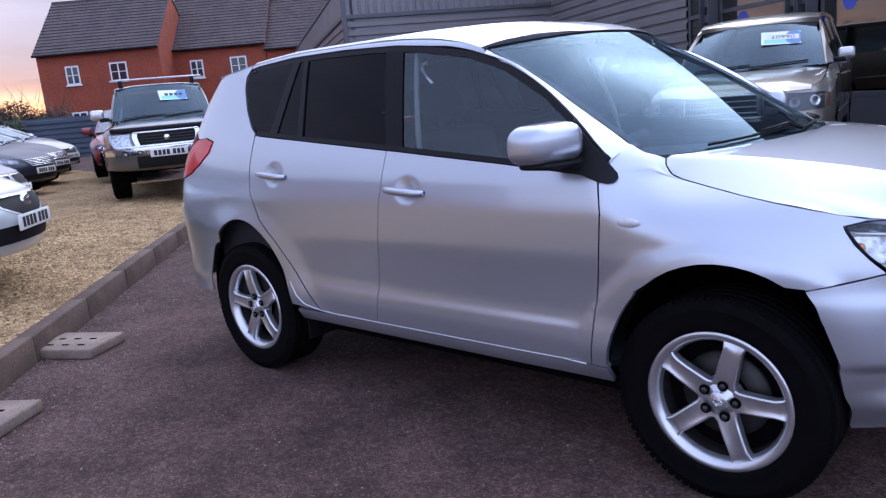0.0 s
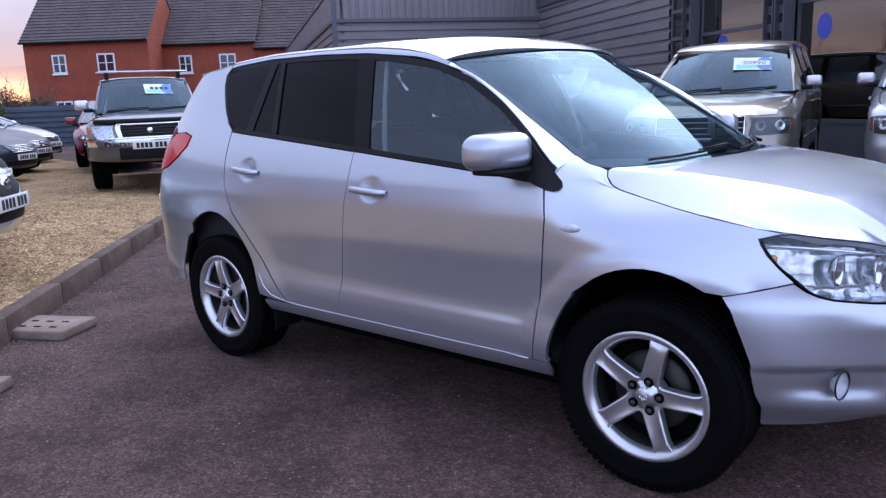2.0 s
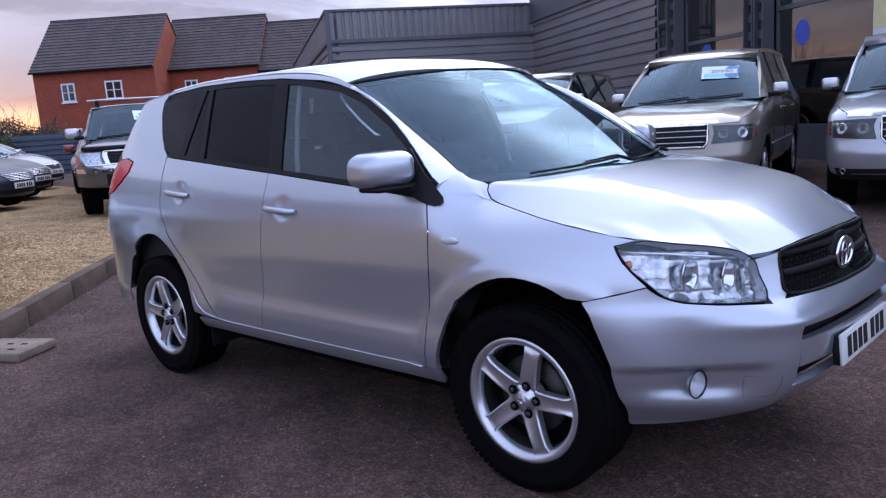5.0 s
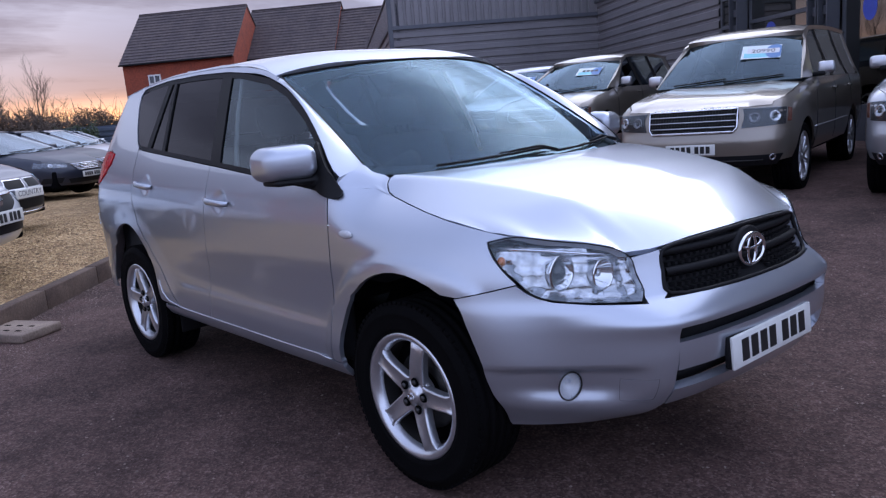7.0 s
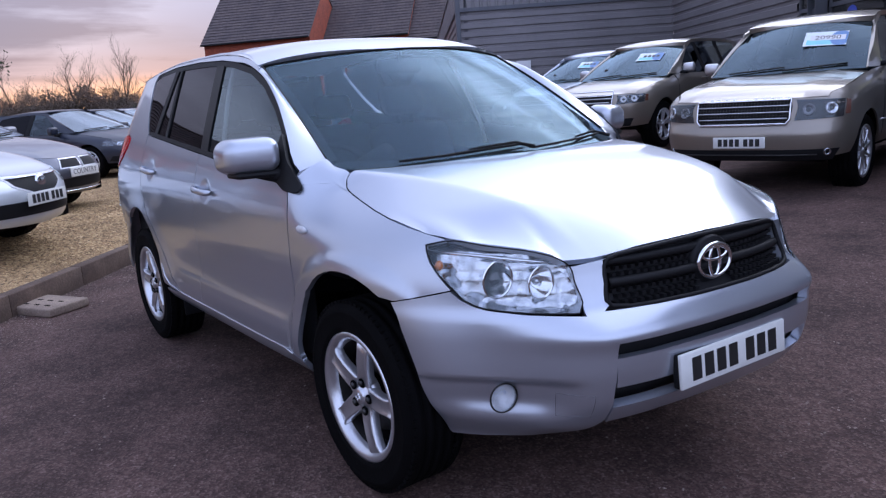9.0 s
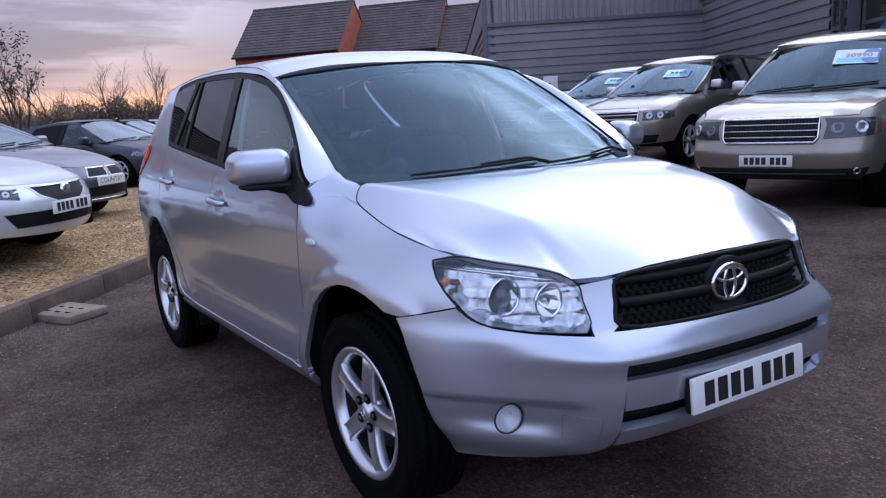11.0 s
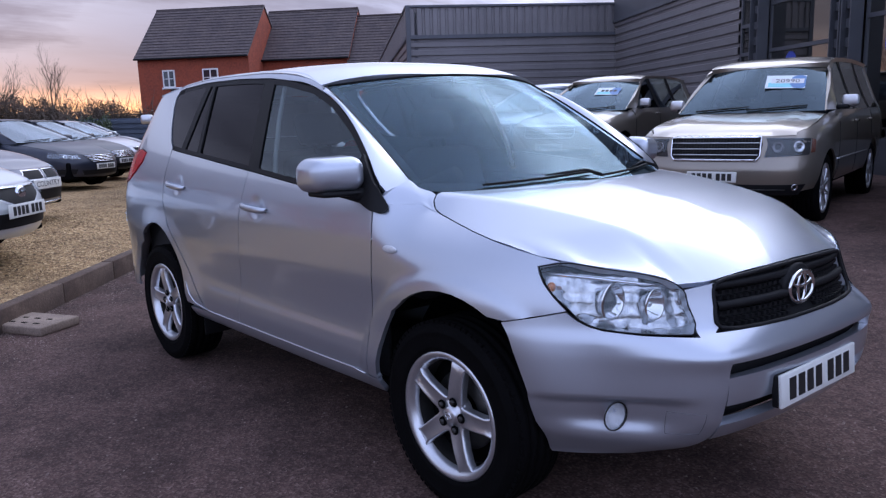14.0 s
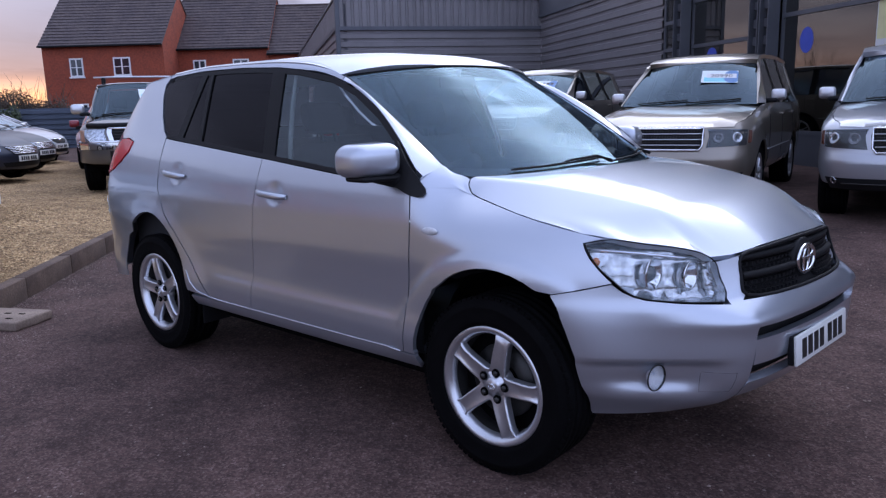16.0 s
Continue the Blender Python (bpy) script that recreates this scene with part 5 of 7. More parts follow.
box(bm, (0.50, -0.76, 0.70), (1.02, 0.76, 1.045), 0.07)
box(bm, (0.44, -0.56, 0.98), (0.62, -0.18, 1.085), 0.04)
part("dashboard", bm, CABIN, compact)
part("steering_wheel", steering_wheel_bm((0.36, -0.37, 1.02)), TRIM, compact)
bm = bmesh.new()
box(bm, (-1.7, -0.80, 0.38), (1.0, 0.80, 0.42), 0.0)
for y in (-0.80, 0.80):
    box(bm, (-1.6, y - 0.012, 0.4), (0.85, y + 0.012, 1.06), 0.0)
    rows = []
    for x in np.linspace(-1.6, 0.88, 16):
        z = compact_belt(x) + 0.012
        rows.append([bm.verts.new((x, math.copysign(COMPACT.width(x, q) - 0.026, y), q)) for q in (1.03, (1.03 + z) / 2, z)] + [bm.verts.new((x, math.copysign(COMPACT.width(x, z) - 0.010, y), z + 0.002))])
    for a, b in zip(rows, rows[1:]):
        for k in range(3):
            bm.faces.new((a[k], a[k + 1], b[k + 1], b[k]))
part("cabin_lining", bm, CABIN, compact)
bm = bmesh.new()
rows = []
for x in np.linspace(-1.7, 0.2, 14):
    rows.append([bm.verts.new((x, y, roof_map(x, y)[2] - 0.035)) for y in np.linspace(-0.55, 0.55, 9)])
for a, b in zip(rows, rows[1:]):
    for k in range(8):
        bm.faces.new((a[k], a[k + 1], b[k + 1], b[k]))
part("roof_lining", bm, CABIN_PALE, compact)
bm = bmesh.new()
box(bm, (0.32, -0.12, 1.50), (0.355, 0.12, 1.57), 0.02)
tube(bm, [(0.345, 0, 1.55), (0.355, 0, 1.60)], 0.010, 8)
part("rear_view_mirror", bm, TRIM, compact)
for sgn in (1, -1):
    bm = bmesh.new()
    tube(bm, [(-0.035, -0.770, 1.10), (-0.060, -0.742, 1.25), (-0.098, -0.688, 1.42), (-0.138, -0.622, 1.58)], [0.012, 0.012, 0.011, 0.010], 8)
    part("pillar_lining", bm if sgn > 0 else mirrored(bm), CABIN_PALE, compact)

# the body stands a little askew to its wheels' line towards the far front corner
SKEW = 0.100


def askew(y):
    return SKEW * (0.0 if y < -0.75 else (y + 0.75) ** 2 / 0.8 if y < -0.35 else y + 0.55)


def set_askew(ob):
    for ch in ob.children:
        if ch.name.startswith("wheel") and not ch.name.startswith("wheel_well"):
            continue
        if ch.data is None or ch.matrix_basis != Matrix.Identity(4):
            ch.matrix_basis = Matrix.Translation((askew(ch.matrix_basis.translation.y), 0, 0)) @ ch.matrix_basis
            continue
        for v in ch.data.vertices:
            v.co.x += askew(v.co.y)
        set_askew(ch)


set_askew(compact)

# ---------------------------------------------------------------- ground, kerb, gravel
KERB_AT, KERB_DIR, KERB_OUT = Vector((-3.49, -0.82)), Vector((-0.735, 0.678)), Vector((0.678, 0.735))


def rise(x, y):
    """The height of the yard: level round the silver car, rising gently away from it."""
    a = 0.19 * ease(y, 2.0, 6.0) + 0.10 * ease(-x, 2.0, 6.0) * ease(y, 4, 9)
    return a + 0.12 * ease(y, 8, 14)


def bank(x, y):
    d = -(Vector((x, y)) - KERB_AT).dot(KERB_OUT)
    return 0.165 + 0.17 * ease(d, 0.0, 1.6) + 0.10 * ease(d, 1.5, 6) - 0.12 * ease(-x, 6.5, 9.5) - 0.10 * ease(-x, 10.5, 13.5)


def sheet(xs, ys, f):
    bm = bmesh.new()
    g = [[bm.verts.new((x, y, f(x, y))) for y in ys] for x in xs]
    for i in range(len(xs) - 1):
        for j in range(len(ys) - 1):
            bm.faces.new((g[i][j], g[i + 1][j], g[i + 1][j + 1], g[i][j + 1]))
    bmesh.ops.recalc_face_normals(bm, faces=bm.faces[:])
    if bm.faces[0].normal.z < 0:
        bmesh.ops.reverse_faces(bm, faces=bm.faces[:])
    return bm


near = [round(v, 2) for v in np.arange(-12, 16.01, 0.5)]
GX = [-900, -300, -120, -60, -40, -30, -22, -16] + near + [20, 30, 60, 150, 400, 900]
GY = [-900, -300, -100, -40, -20, -14] + near + [19, 24, 32, 45, 70, 120, 300, 900]
tagged(link("ground", sheet(GX, GY, rise), ASPHALT), "worn purplish asphalt yard with loose grit", "ground", kind="structure")

# the gravel bank lies behind the kerb
bm = bmesh.new()
rows = []
for a in np.linspace(-7.0, 26, 67):
    row = []
    for d in [0.10, 0.2, 0.4, 0.7, 1.0, 1.4, 1.8, 2.4, 3, 4, 5, 7, 9, 12, 16, 22, 30]:
        p = KERB_AT + KERB_DIR * a - KERB_OUT * d
        row.append(bm.verts.new((p.x, p.y, bank(p.x, p.y) + 0.012 * noise.noise((p.x * 2, p.y * 2, 0)))))
    rows.append(row)
for a, b in zip(rows, rows[1:]):
    for k in range(len(a) - 1):
        bm.faces.new((a[k], a[k + 1], b[k + 1], b[k]))
bmesh.ops.recalc_face_normals(bm, faces=bm.faces[:])
if sum(fc.normal.z for fc in bm.faces) < 0:
    bmesh.ops.reverse_faces(bm, faces=bm.faces[:])
tagged(link("gravel_bank", bm, GRAVEL), "raised bank of tan gravel behind the kerb", "ground", kind="structure")

# loose gravel stones
rng = random.Random(4)


def pebbles(n, place, lo, hi, seed):
    r = random.Random(seed)
    vs, fs = [], []
    for _ in range(n):
        x, y, z = place(r)
        s = r.uniform(lo, hi)
        a, q = r.uniform(0, 6.28), r.uniform(0.55, 1.0)
        base = len(vs)
        pts = [(math.cos(a + k * 1.5708) * s * (1 if k % 2 else q), math.sin(a + k * 1.5708) * s * (1 if k % 2 else q), r.uniform(-0.1, 0.25) * s) for k in range(4)]
        vs += [(x + px, y + py, z + pz) for px, py, pz in pts]
        vs.append((x + r.uniform(-0.2, 0.2) * s, y, z + s * r.uniform(0.5, 0.9)))
        fs += [(base + k, base + (k + 1) % 4, base + 4) for k in range(4)]
    me = bpy.data.meshes.new("stones")
    me.from_pydata(vs, [], fs)
    me.update()
    return me


def on_bank(r):
    a, d = r.uniform(-3.5, 6.5), 0.14 + 4.2 * r.random() ** 1.6
    p = KERB_AT + KERB_DIR * a - KERB_OUT * d
    return p.x, p.y, bank(p.x, p.y) - 0.002


def on_yard(r):
    if r.random() < 0.45:
        a, d = r.uniform(-3, 6), -0.015 - 0.55 * r.random() ** 2.4
        p = KERB_AT + KERB_DIR * a - KERB_OUT * d
        return p.x, p.y, rise(p.x, p.y)
    x, y = (r.uniform(-4.5, 4.5), r.uniform(-2.6, 5.5)) if r.random() < 0.45 else (r.gauss(3.2, 1.1), r.gauss(2.2, 1.5))
    return x, y, rise(x, y)


me = pebbles(26000, on_bank, 0.007, 0.019, 5)
me.materials.append(STONE)
tagged(new("gravel_stones", me), "loose tan and grey gravel stones", "gravel", kind="stuff")
me = pebbles(12000, on_yard, 0.0025, 0.009, 6)
me.materials.append(GRIT)
tagged(new("grit", me), "loose pale grit scattered on the asphalt", "gravel", kind="stuff")

# kerb stones end to end
kerb = tagged(new("kerb"), "weathered concrete kerb stones along the gravel", "kerb", kind="structure")
kb = bmesh.new()
box(kb, (-0.4555, -0.052, -0.06), (0.4555, 0.062, 0.175), 0.008)
kme = bpy.data.meshes.new("kerb_stone")
for fc in kb.faces:
    fc.smooth = True
kb.to_mesh(kme)
kb.free()
kme.materials.append(CONCRETE)
kang = math.atan2(KERB_DIR.y, KERB_DIR.x)
for k in range(-7, 12):
    p = KERB_AT + KERB_DIR * (0.3 + 0.915 * k) - KERB_OUT * 0.05
    st = new("kerb_stone", kme)
    st.parent = kerb
    st.matrix_basis = Matrix.Translation((p.x, p.y, rng.uniform(-0.004, 0.004))) @ Matrix.Rotation(kang + math.pi + rng.uniform(-0.004, 0.004), 4, "Z")


def pierced_block(at, ang):
    """A flat concrete block with a chamfered edge; rows of dark strips paint its shaded slots."""
    ob = thing("concrete_block", "flat grey concrete block with small slots on the asphalt", "block", Matrix.Translation(at) @ Matrix.Rotation(ang, 4, "Z"), "ramp blocks by the kerb")
    part("slab", boxed((-0.23, -0.17, 0.0), (0.23, 0.17, 0.065), 0.012), BLOCK, ob)
    for i in range(3):
        for j in range(2):
            # uncut slot: a near-black strip on the slab stands for its shade
            q = boxed((-0.13 + i * 0.115 - 0.024, -0.085 + j * 0.115 - 0.010, 0.0655), (-0.13 + i * 0.115 + 0.024, -0.085 + j * 0.115 + 0.010, 0.0675), 0.0)
            part("slot", q, DARK, ob, smooth=False)
    return ob


pierced_block((-2.70, -1.29, 0.0), radians(28))
pierced_block((-1.93, -2.10, 0.0), radians(33))

# ---------------------------------------------------------------- dealership building
BC, BJ, BU, BV = Vector((-15.13, 12.63)), Vector((-11.28, 18.1)), Vector((0.575, 0.818)), Vector((0.818, -0.575))
BASE, SIZE = 0.504, 0.74


def wall_frame(at, along):
    """A frame with x along a wall, y out of its face to the right of the way, z up."""
    out = Vector((along.y, -along.x))
    return Matrix(((along.x, -out.x, 0, at.x), (along.y, -out.y, 0, at.y), (0, 0, 1, BASE), (0, 0, 0, 1))) @ Matrix.Diagonal((SIZE, SIZE, SIZE, 1))


def ribbed(length, z0, z1, pitch, depth, upright=False):
    """Profiled sheet: flat-topped ribs across or up, its face at minus y."""
    bm = bmesh.new()
    span, other = (length, (z0, z1)) if upright else (z1 - z0, (0.0, length))
    prof, a = [], 0.0
    while a < span - 1e-6:
        for f_, d in ((0.0, 0.0), (0.12, 0.0), (0.22, -depth), (0.78, -depth), (0.88, 0.0)):
            if a + f_ * pitch <= span:
                prof.append((a + f_ * pitch, d))
        a += pitch
    prof.append((span, 0.0))
    lines = []
    for o in other:
        lines.append([bm.verts.new((p, d, o) if upright else (o, d, z0 + p)) for p, d in prof])
    for k in range(len(prof) - 1):
        bm.faces.new((lines[0][k], lines[0][k + 1], lines[1][k + 1], lines[1][k]))
    bmesh.ops.recalc_face_normals(bm, faces=bm.faces[:])
    if sum(fc.normal.y * fc.calc_area() for fc in bm.faces) > 0:
        bmesh.ops.reverse_faces(bm, faces=bm.faces[:])
    return bm


hall = tagged(new("dealership_building"), "dark grey profiled-metal showroom building with a ribbed parapet", "building", kind="structure")


def on_wall(m, bm, name, material, label="", smooth=False):
    bm.transform(m)
    return part(name, bm, material, hall, label, smooth)


W_L = wall_frame(BC + BV * -34 * SIZE, BV)   # side running away
W_1 = wall_frame(BC, BU)              # wall across
W_2 = wall_frame(BJ, BV)              # showroom front
L1 = (BJ - BC).length / SIZE
TOP, RIB = 5.85, 4.62
for m, ln, nm in ((W_L, 34.0, "wall_side"), (W_1, L1, "wall_across")):
    on_wall(m, ribbed(ln, RIB, TOP - 0.08, 0.33, 0.045, True), "parapet_sheet", CLADDING)
    on_wall(m, ribbed(ln, -0.68, RIB - 0.12, 0.34, 0.05), "wall_sheet", CLADDING)
    on_wall(m, boxed((-0.05, -0.10, RIB - 0.14), (ln + 0.05, 0.05, RIB + 0.02), 0.01), "flashing", FRAME_GREY)
    on_wall(m, boxed((-0.08, -0.10, TOP - 0.10), (ln + 0.05, 0.25, TOP), 0.015), "coping", FRAME_GREY)
on_wall(W_1, boxed((-0.09, -0.11, 0.0), (0.10, 0.12, TOP - 0.02), 0.015), "corner_trim", FRAME_GREY)
on_wall(W_1, boxed((0.0, 0.25, 0.0), (L1, 0.4, TOP - 0.3)), "wall_core", CLAD_DARK)
on_wall(W_L, boxed((0.0, 0.25, 0.0), (34, 0.4, TOP - 0.3)), "wall_core", CLAD_DARK)
# the taller showroom front: band above, ribbed sheet, then window bays
L2, SHOP, HIGH = 34.0, 10.7, 8.2
on_wall(W_2, ribbed(SHOP - 0.15, -0.68, 5.07, 0.34, 0.06), "wall_sheet", CLADDING)
on_wall(W_2, boxed((0.0, -0.10, 5.05), (L2, 0.3, HIGH), 0.01), "fascia_band", CLAD_DARK)
on_wall(W_2, boxed((0.0, 0.22, 0.0), (SHOP, 0.3, 5.05)), "wall_core", CLAD_DARK)
on_wall(W_2, boxed((-0.02, -0.14, 4.98), (L2, -0.02, 5.10), 0.01), "flashing", FRAME_GREY)


def cell_column(x, w, z1):
    """A castellated steel column: flanges with a row of holes left between short webs."""
    on_wall(W_2, boxed((x, -0.42, 0), (x + 0.03, -0.10, z1)), "column_flange", FRAME_GREY)
    on_wall(W_2, boxed((x + w - 0.03, -0.42, 0), (x + w, -0.10, z1)), "column_flange", FRAME_GREY)
    z = 0.0
    while z < z1:
        on_wall(W_2, boxed((x + 0.03, -0.30, z), (x + w - 0.03, -0.24, min(z1, z + 0.20))), "column_web", FRAME_GREY)
        z += 0.42


def glazed(x0, x1, z0, z1, cols, rows_):
    fr = bmesh.new()
    for i in range(cols + 1):
        x = x0 + (x1 - x0) * i / cols
        box(fr, (x - 0.035, -0.06, z0), (x + 0.035, 0.06, z1), 0.0)
    for z in rows_:
        box(fr, (x0, -0.065, z - 0.05), (x1, 0.065, z + 0.05), 0.0)
    on_wall(W_2, fr, "window_frame", FRAME_GREY)
    for i in range(cols):
        xa, xb = x0 + (x1 - x0) * i / cols + 0.035, x0 + (x1 - x0) * (i + 1) / cols - 0.035
        for za, zb in zip(rows_, rows_[1:]):
            on_wall(W_2, boxed((xa, -0.008, za + 0.05), (xb, 0.008, zb - 0.05)), "pane", SHOPGLASS)


glazed(SHOP, SHOP + 1.05, 0.35, 5.0, 1, (0.4, 2.75, 3.55, 4.95))
cell_column(SHOP + 1.10, 0.42, 5.0)
glazed(SHOP + 1.55, SHOP + 4.6, 0.35, 5.0, 1, (0.4, 2.75, 4.0, 4.95))
cell_column(SHOP + 4.65, 0.34, 5.0)
cell_column(SHOP + 5.05, 0.34, 5.0)
glazed(SHOP + 5.45, SHOP + 12.5, 0.35, 5.0, 2, (0.4, 3.15, 4.95))
glazed(SHOP + 12.5, L2, 0.35, 5.0, 3, (0.4, 3.15, 4.95))
on_wall(W_2, boxed((SHOP, -0.05, -0.68), (L2, 0.12, 0.36), 0.01), "plinth", FRAME_GREY)
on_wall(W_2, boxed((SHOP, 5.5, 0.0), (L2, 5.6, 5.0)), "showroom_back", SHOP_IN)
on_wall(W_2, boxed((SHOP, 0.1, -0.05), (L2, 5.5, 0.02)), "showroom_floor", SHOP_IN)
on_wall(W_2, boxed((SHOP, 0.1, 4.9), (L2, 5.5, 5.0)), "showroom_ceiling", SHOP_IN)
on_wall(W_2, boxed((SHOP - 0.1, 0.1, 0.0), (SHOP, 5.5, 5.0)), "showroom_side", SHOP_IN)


def sticker(x, z, w, h, material, name, label, oval_=False):
    bm = bmesh.new()
    if oval_:
        vs = [bm.verts.new((x + w / 2 * math.cos(k * math.pi / 12), -0.014, z + h / 2 * math.sin(k * math.pi / 12))) for k in range(24)]
        bm.faces.new(vs)
        r = bmesh.ops.extrude_face_region(bm, geom=bm.faces[:])
        for g in r["geom"]:
            if isinstance(g, bmesh.types.BMVert):
                g.co.y += 0.004
        bmesh.ops.recalc_face_normals(bm, faces=bm.faces[:])
    else:
        box(bm, (x - w / 2, -0.014, z - h / 2), (x + w / 2, -0.010, z + h / 2))
    bm.transform(W_2)
    return tagged(link(name, bm, material, smooth=False), label, "sign")


sticker(16.95, 2.52, 0.44, 0.58, SIGN_BLUE, "window_sticker", "round blue sticker on the showroom glass", True)
sticker(13.2, 2.45, 0.46, 0.4, SIGN_BLUE, "window_sticker", "blue sticker on the showroom glass", True)
pst = sticker(19.6, 2.0, 1.25, 2.6, SIGN_WHITE, "window_poster", "tall white and yellow poster on the showroom glass")
bm = boxed((19.6 - 0.6, -0.017, 2.35), (19.6 + 0.6, -0.0145, 3.25))
bm.transform(W_2)
part("poster_band", bm, SIGN_YELLOW, pst, smooth=False)
for k in range(6):
    bm = boxed((19.6 - 0.5, -0.017, 0.95 + k * 0.2), (19.6 + 0.5 - 0.18 * (k % 3), -0.0145, 1.03 + k * 0.2))
    bm.transform(W_2)
    part("text_bar", bm, SIGN_BLUE, pst, smooth=False)
bm = boxed((2.35, -0.10, 1.55), (2.95, -0.075, 2.35), 0.005)
bm.transform(W_1)
sg = tagged(link("wall_sign", bm, SIGN_WHITE), "small white sign on the cladding", "sign")
for k in range(3):
    bm = boxed((2.43, -0.104, 1.7 + 0.16 * k), (2.87 - 0.1 * k, -0.101, 1.75 + 0.16 * k))
    bm.transform(W_1)
    part("text_bar", bm, FRAME_GREY, sg, smooth=False)

# ---------------------------------------------------------------- brick houses
HU, HB = Vector((0.741, 0.671)), Vector((-0.671, 0.741))


def house(name, at, length, depth, eave, ridge, windows, label, HU=HU, HB=HB):
    ob = thing(name, label, "house", Matrix(((HU.x, HB.x, 0, at[0]), (HU.y, HB.y, 0, at[1]), (0, 0, 1, 0), (0, 0, 0, 1))))
    bm = bmesh.new()
    pr = [(0.0, 0.0), (depth, 0.0), (depth, eave), (depth / 2, ridge), (0.0, eave)]
    a, b = ([bm.verts.new((x, y, z)) for y, z in pr] for x in (0.0, length))
    bm.faces.new(a)
    bm.faces.new(b[::-1])
    for k in range(5):
        bm.faces.new((a[k], b[k], b[(k + 1) % 5], a[(k + 1) % 5]))
    bmesh.ops.recalc_face_normals(bm, faces=bm.faces[:])
    part("wall", bm, BRICKWALL, ob, smooth=False)
    run = math.hypot(depth / 2, ridge - eave)
    up_ = math.atan2(ridge - eave, depth / 2)
    for sgn in (0, 1):
        bm = bmesh.new()
        n = int((run + 0.35) / 0.30)
        box(bm, (-0.12, -0.35, 0.02), (length + 0.06, run + 0.03, 0.075), 0.0, Matrix.Translation((0, 0, eave)) @ Matrix.Rotation(up_, 4, "X"))
        if sgn:
            bm.transform(Matrix.Translation((0, depth, 0)) @ Matrix.Diagonal((1, -1, 1, 1)))
            bmesh.ops.reverse_faces(bm, faces=bm.faces[:])
        rf = part("roof", bm, ROOFTILE, ob, "dark grey tiled roof", smooth=False)
        # raised edges of the courses
        for k in range(n + 1):
            bm = bmesh.new()
            box(bm, (-0.12, -0.36 + k * 0.30, 0.078), (length + 0.06, -0.36 + k * 0.30 + 0.07, 0.115), 0.0, Matrix.Translation((0, 0, eave)) @ Matrix.Rotation(up_, 4, "X"))
            if sgn:
                bm.transform(Matrix.Translation((0, depth, 0)) @ Matrix.Diagonal((1, -1, 1, 1)))
                bmesh.ops.reverse_faces(bm, faces=bm.faces[:])
            part("tile_course", bm, ROOFTILE, rf, smooth=False)
    part("ridge", boxed((-0.12, depth / 2 - 0.12, ridge + 0.03), (length + 0.06, depth / 2 + 0.12, ridge + 0.14), 0.04), ROOFTILE, ob)
    part("gutter", boxed((-0.1, -0.36, eave - 0.22), (length + 0.05, -0.24, eave - 0.10), 0.03), TRIM, ob)
    for x, z, w, h in windows:
        win = part("window", boxed((x - w / 2, -0.03, z - h / 2), (x + w / 2, 0.04, z + h / 2), 0.0), UPVC, ob, "white casement window", smooth=False)
        cols = 2
        for i in range(cols):
            xa = x - w / 2 + 0.09 + i * (w - 0.09) / cols
            xb = xa + (w - 0.09) / cols - 0.09
            part("pane", boxed((xa, -0.036, z - h / 2 + 0.09), (xb, -0.028, z + h / 2 - 0.09)), PANE, win, smooth=False)
            part("glazing_bar", boxed((xa, -0.042, z - 0.02), (xb, -0.037, z + 0.02)), UPVC, win, smooth=False)
        part("sill", boxed((x - w / 2 - 0.06, -0.10, z - h / 2 - 0.08), (x + w / 2 + 0.06, 0.0, z - h / 2), 0.0), UPVC, win, smooth=False)
    return ob


house("brick_house", (-45.6, 15.5), 7.3, 7.2, 5.75, 9.0, [(2.0, 4.35, 0.82, 1.10), (4.75, 4.35, 1.04, 1.10), (2.0, 1.6, 0.95, 1.2), (4.9, 1.6, 1.25, 1.2)], "red brick house with a steep grey tiled roof and white windows")
house("brick_terrace", (-42.3, 22.1), 6.2, 7.2, 5.6, 8.95, [(1.75, 4.25, 0.82, 1.10), (4.4, 4.25, 1.04, 1.10)], "red brick terrace house with a grey tiled roof")
house("brick_terrace", (-37.7, 26.3), 9.0, 7.0, 5.2, 8.4, [(2.0, 3.9, 1.0, 1.2)], "red brick terrace house with a lower tiled roof")

house("brick_terrace", (-15.0, -23.0), 26.0, 7.0, 5.2, 8.0, [(2.0 + 2.6 * k, z, 1.25, 1.25) for k in range(9) for z in (1.5, 4.0)], "long red brick terrace with rows of white windows", Vector((-0.6, 0.8)), Vector((-0.8, -0.6)))

# corrugated fence before the houses
fence = tagged(new("metal_fence"), "blue-grey corrugated metal fence", "fence", kind="structure")
fa, fb = Vector((-31.0, -8.0)), Vector((-23.0, 17.5))
fd = (fb - fa).normalized()
fm = Matrix(((fd.x, -fd.y, 0, fa.x), (fd.y, fd.x, 0, fa.y), (0, 0, 1, 0), (0, 0, 0, 1)))
bm = ribbed((fb - fa).length, 0.0, 1.75, 0.19, 0.05)
bm.transform(fm)
part("fence_sheet", bm, FENCE, fence, smooth=False)
for k in range(11):
    bm = boxed((k * 2.6, 0.01, 0.0), (k * 2.6 + 0.08, 0.09, 1.8), 0.0)
    bm.transform(fm)
    part("post", bm, FENCE, fence, smooth=False)

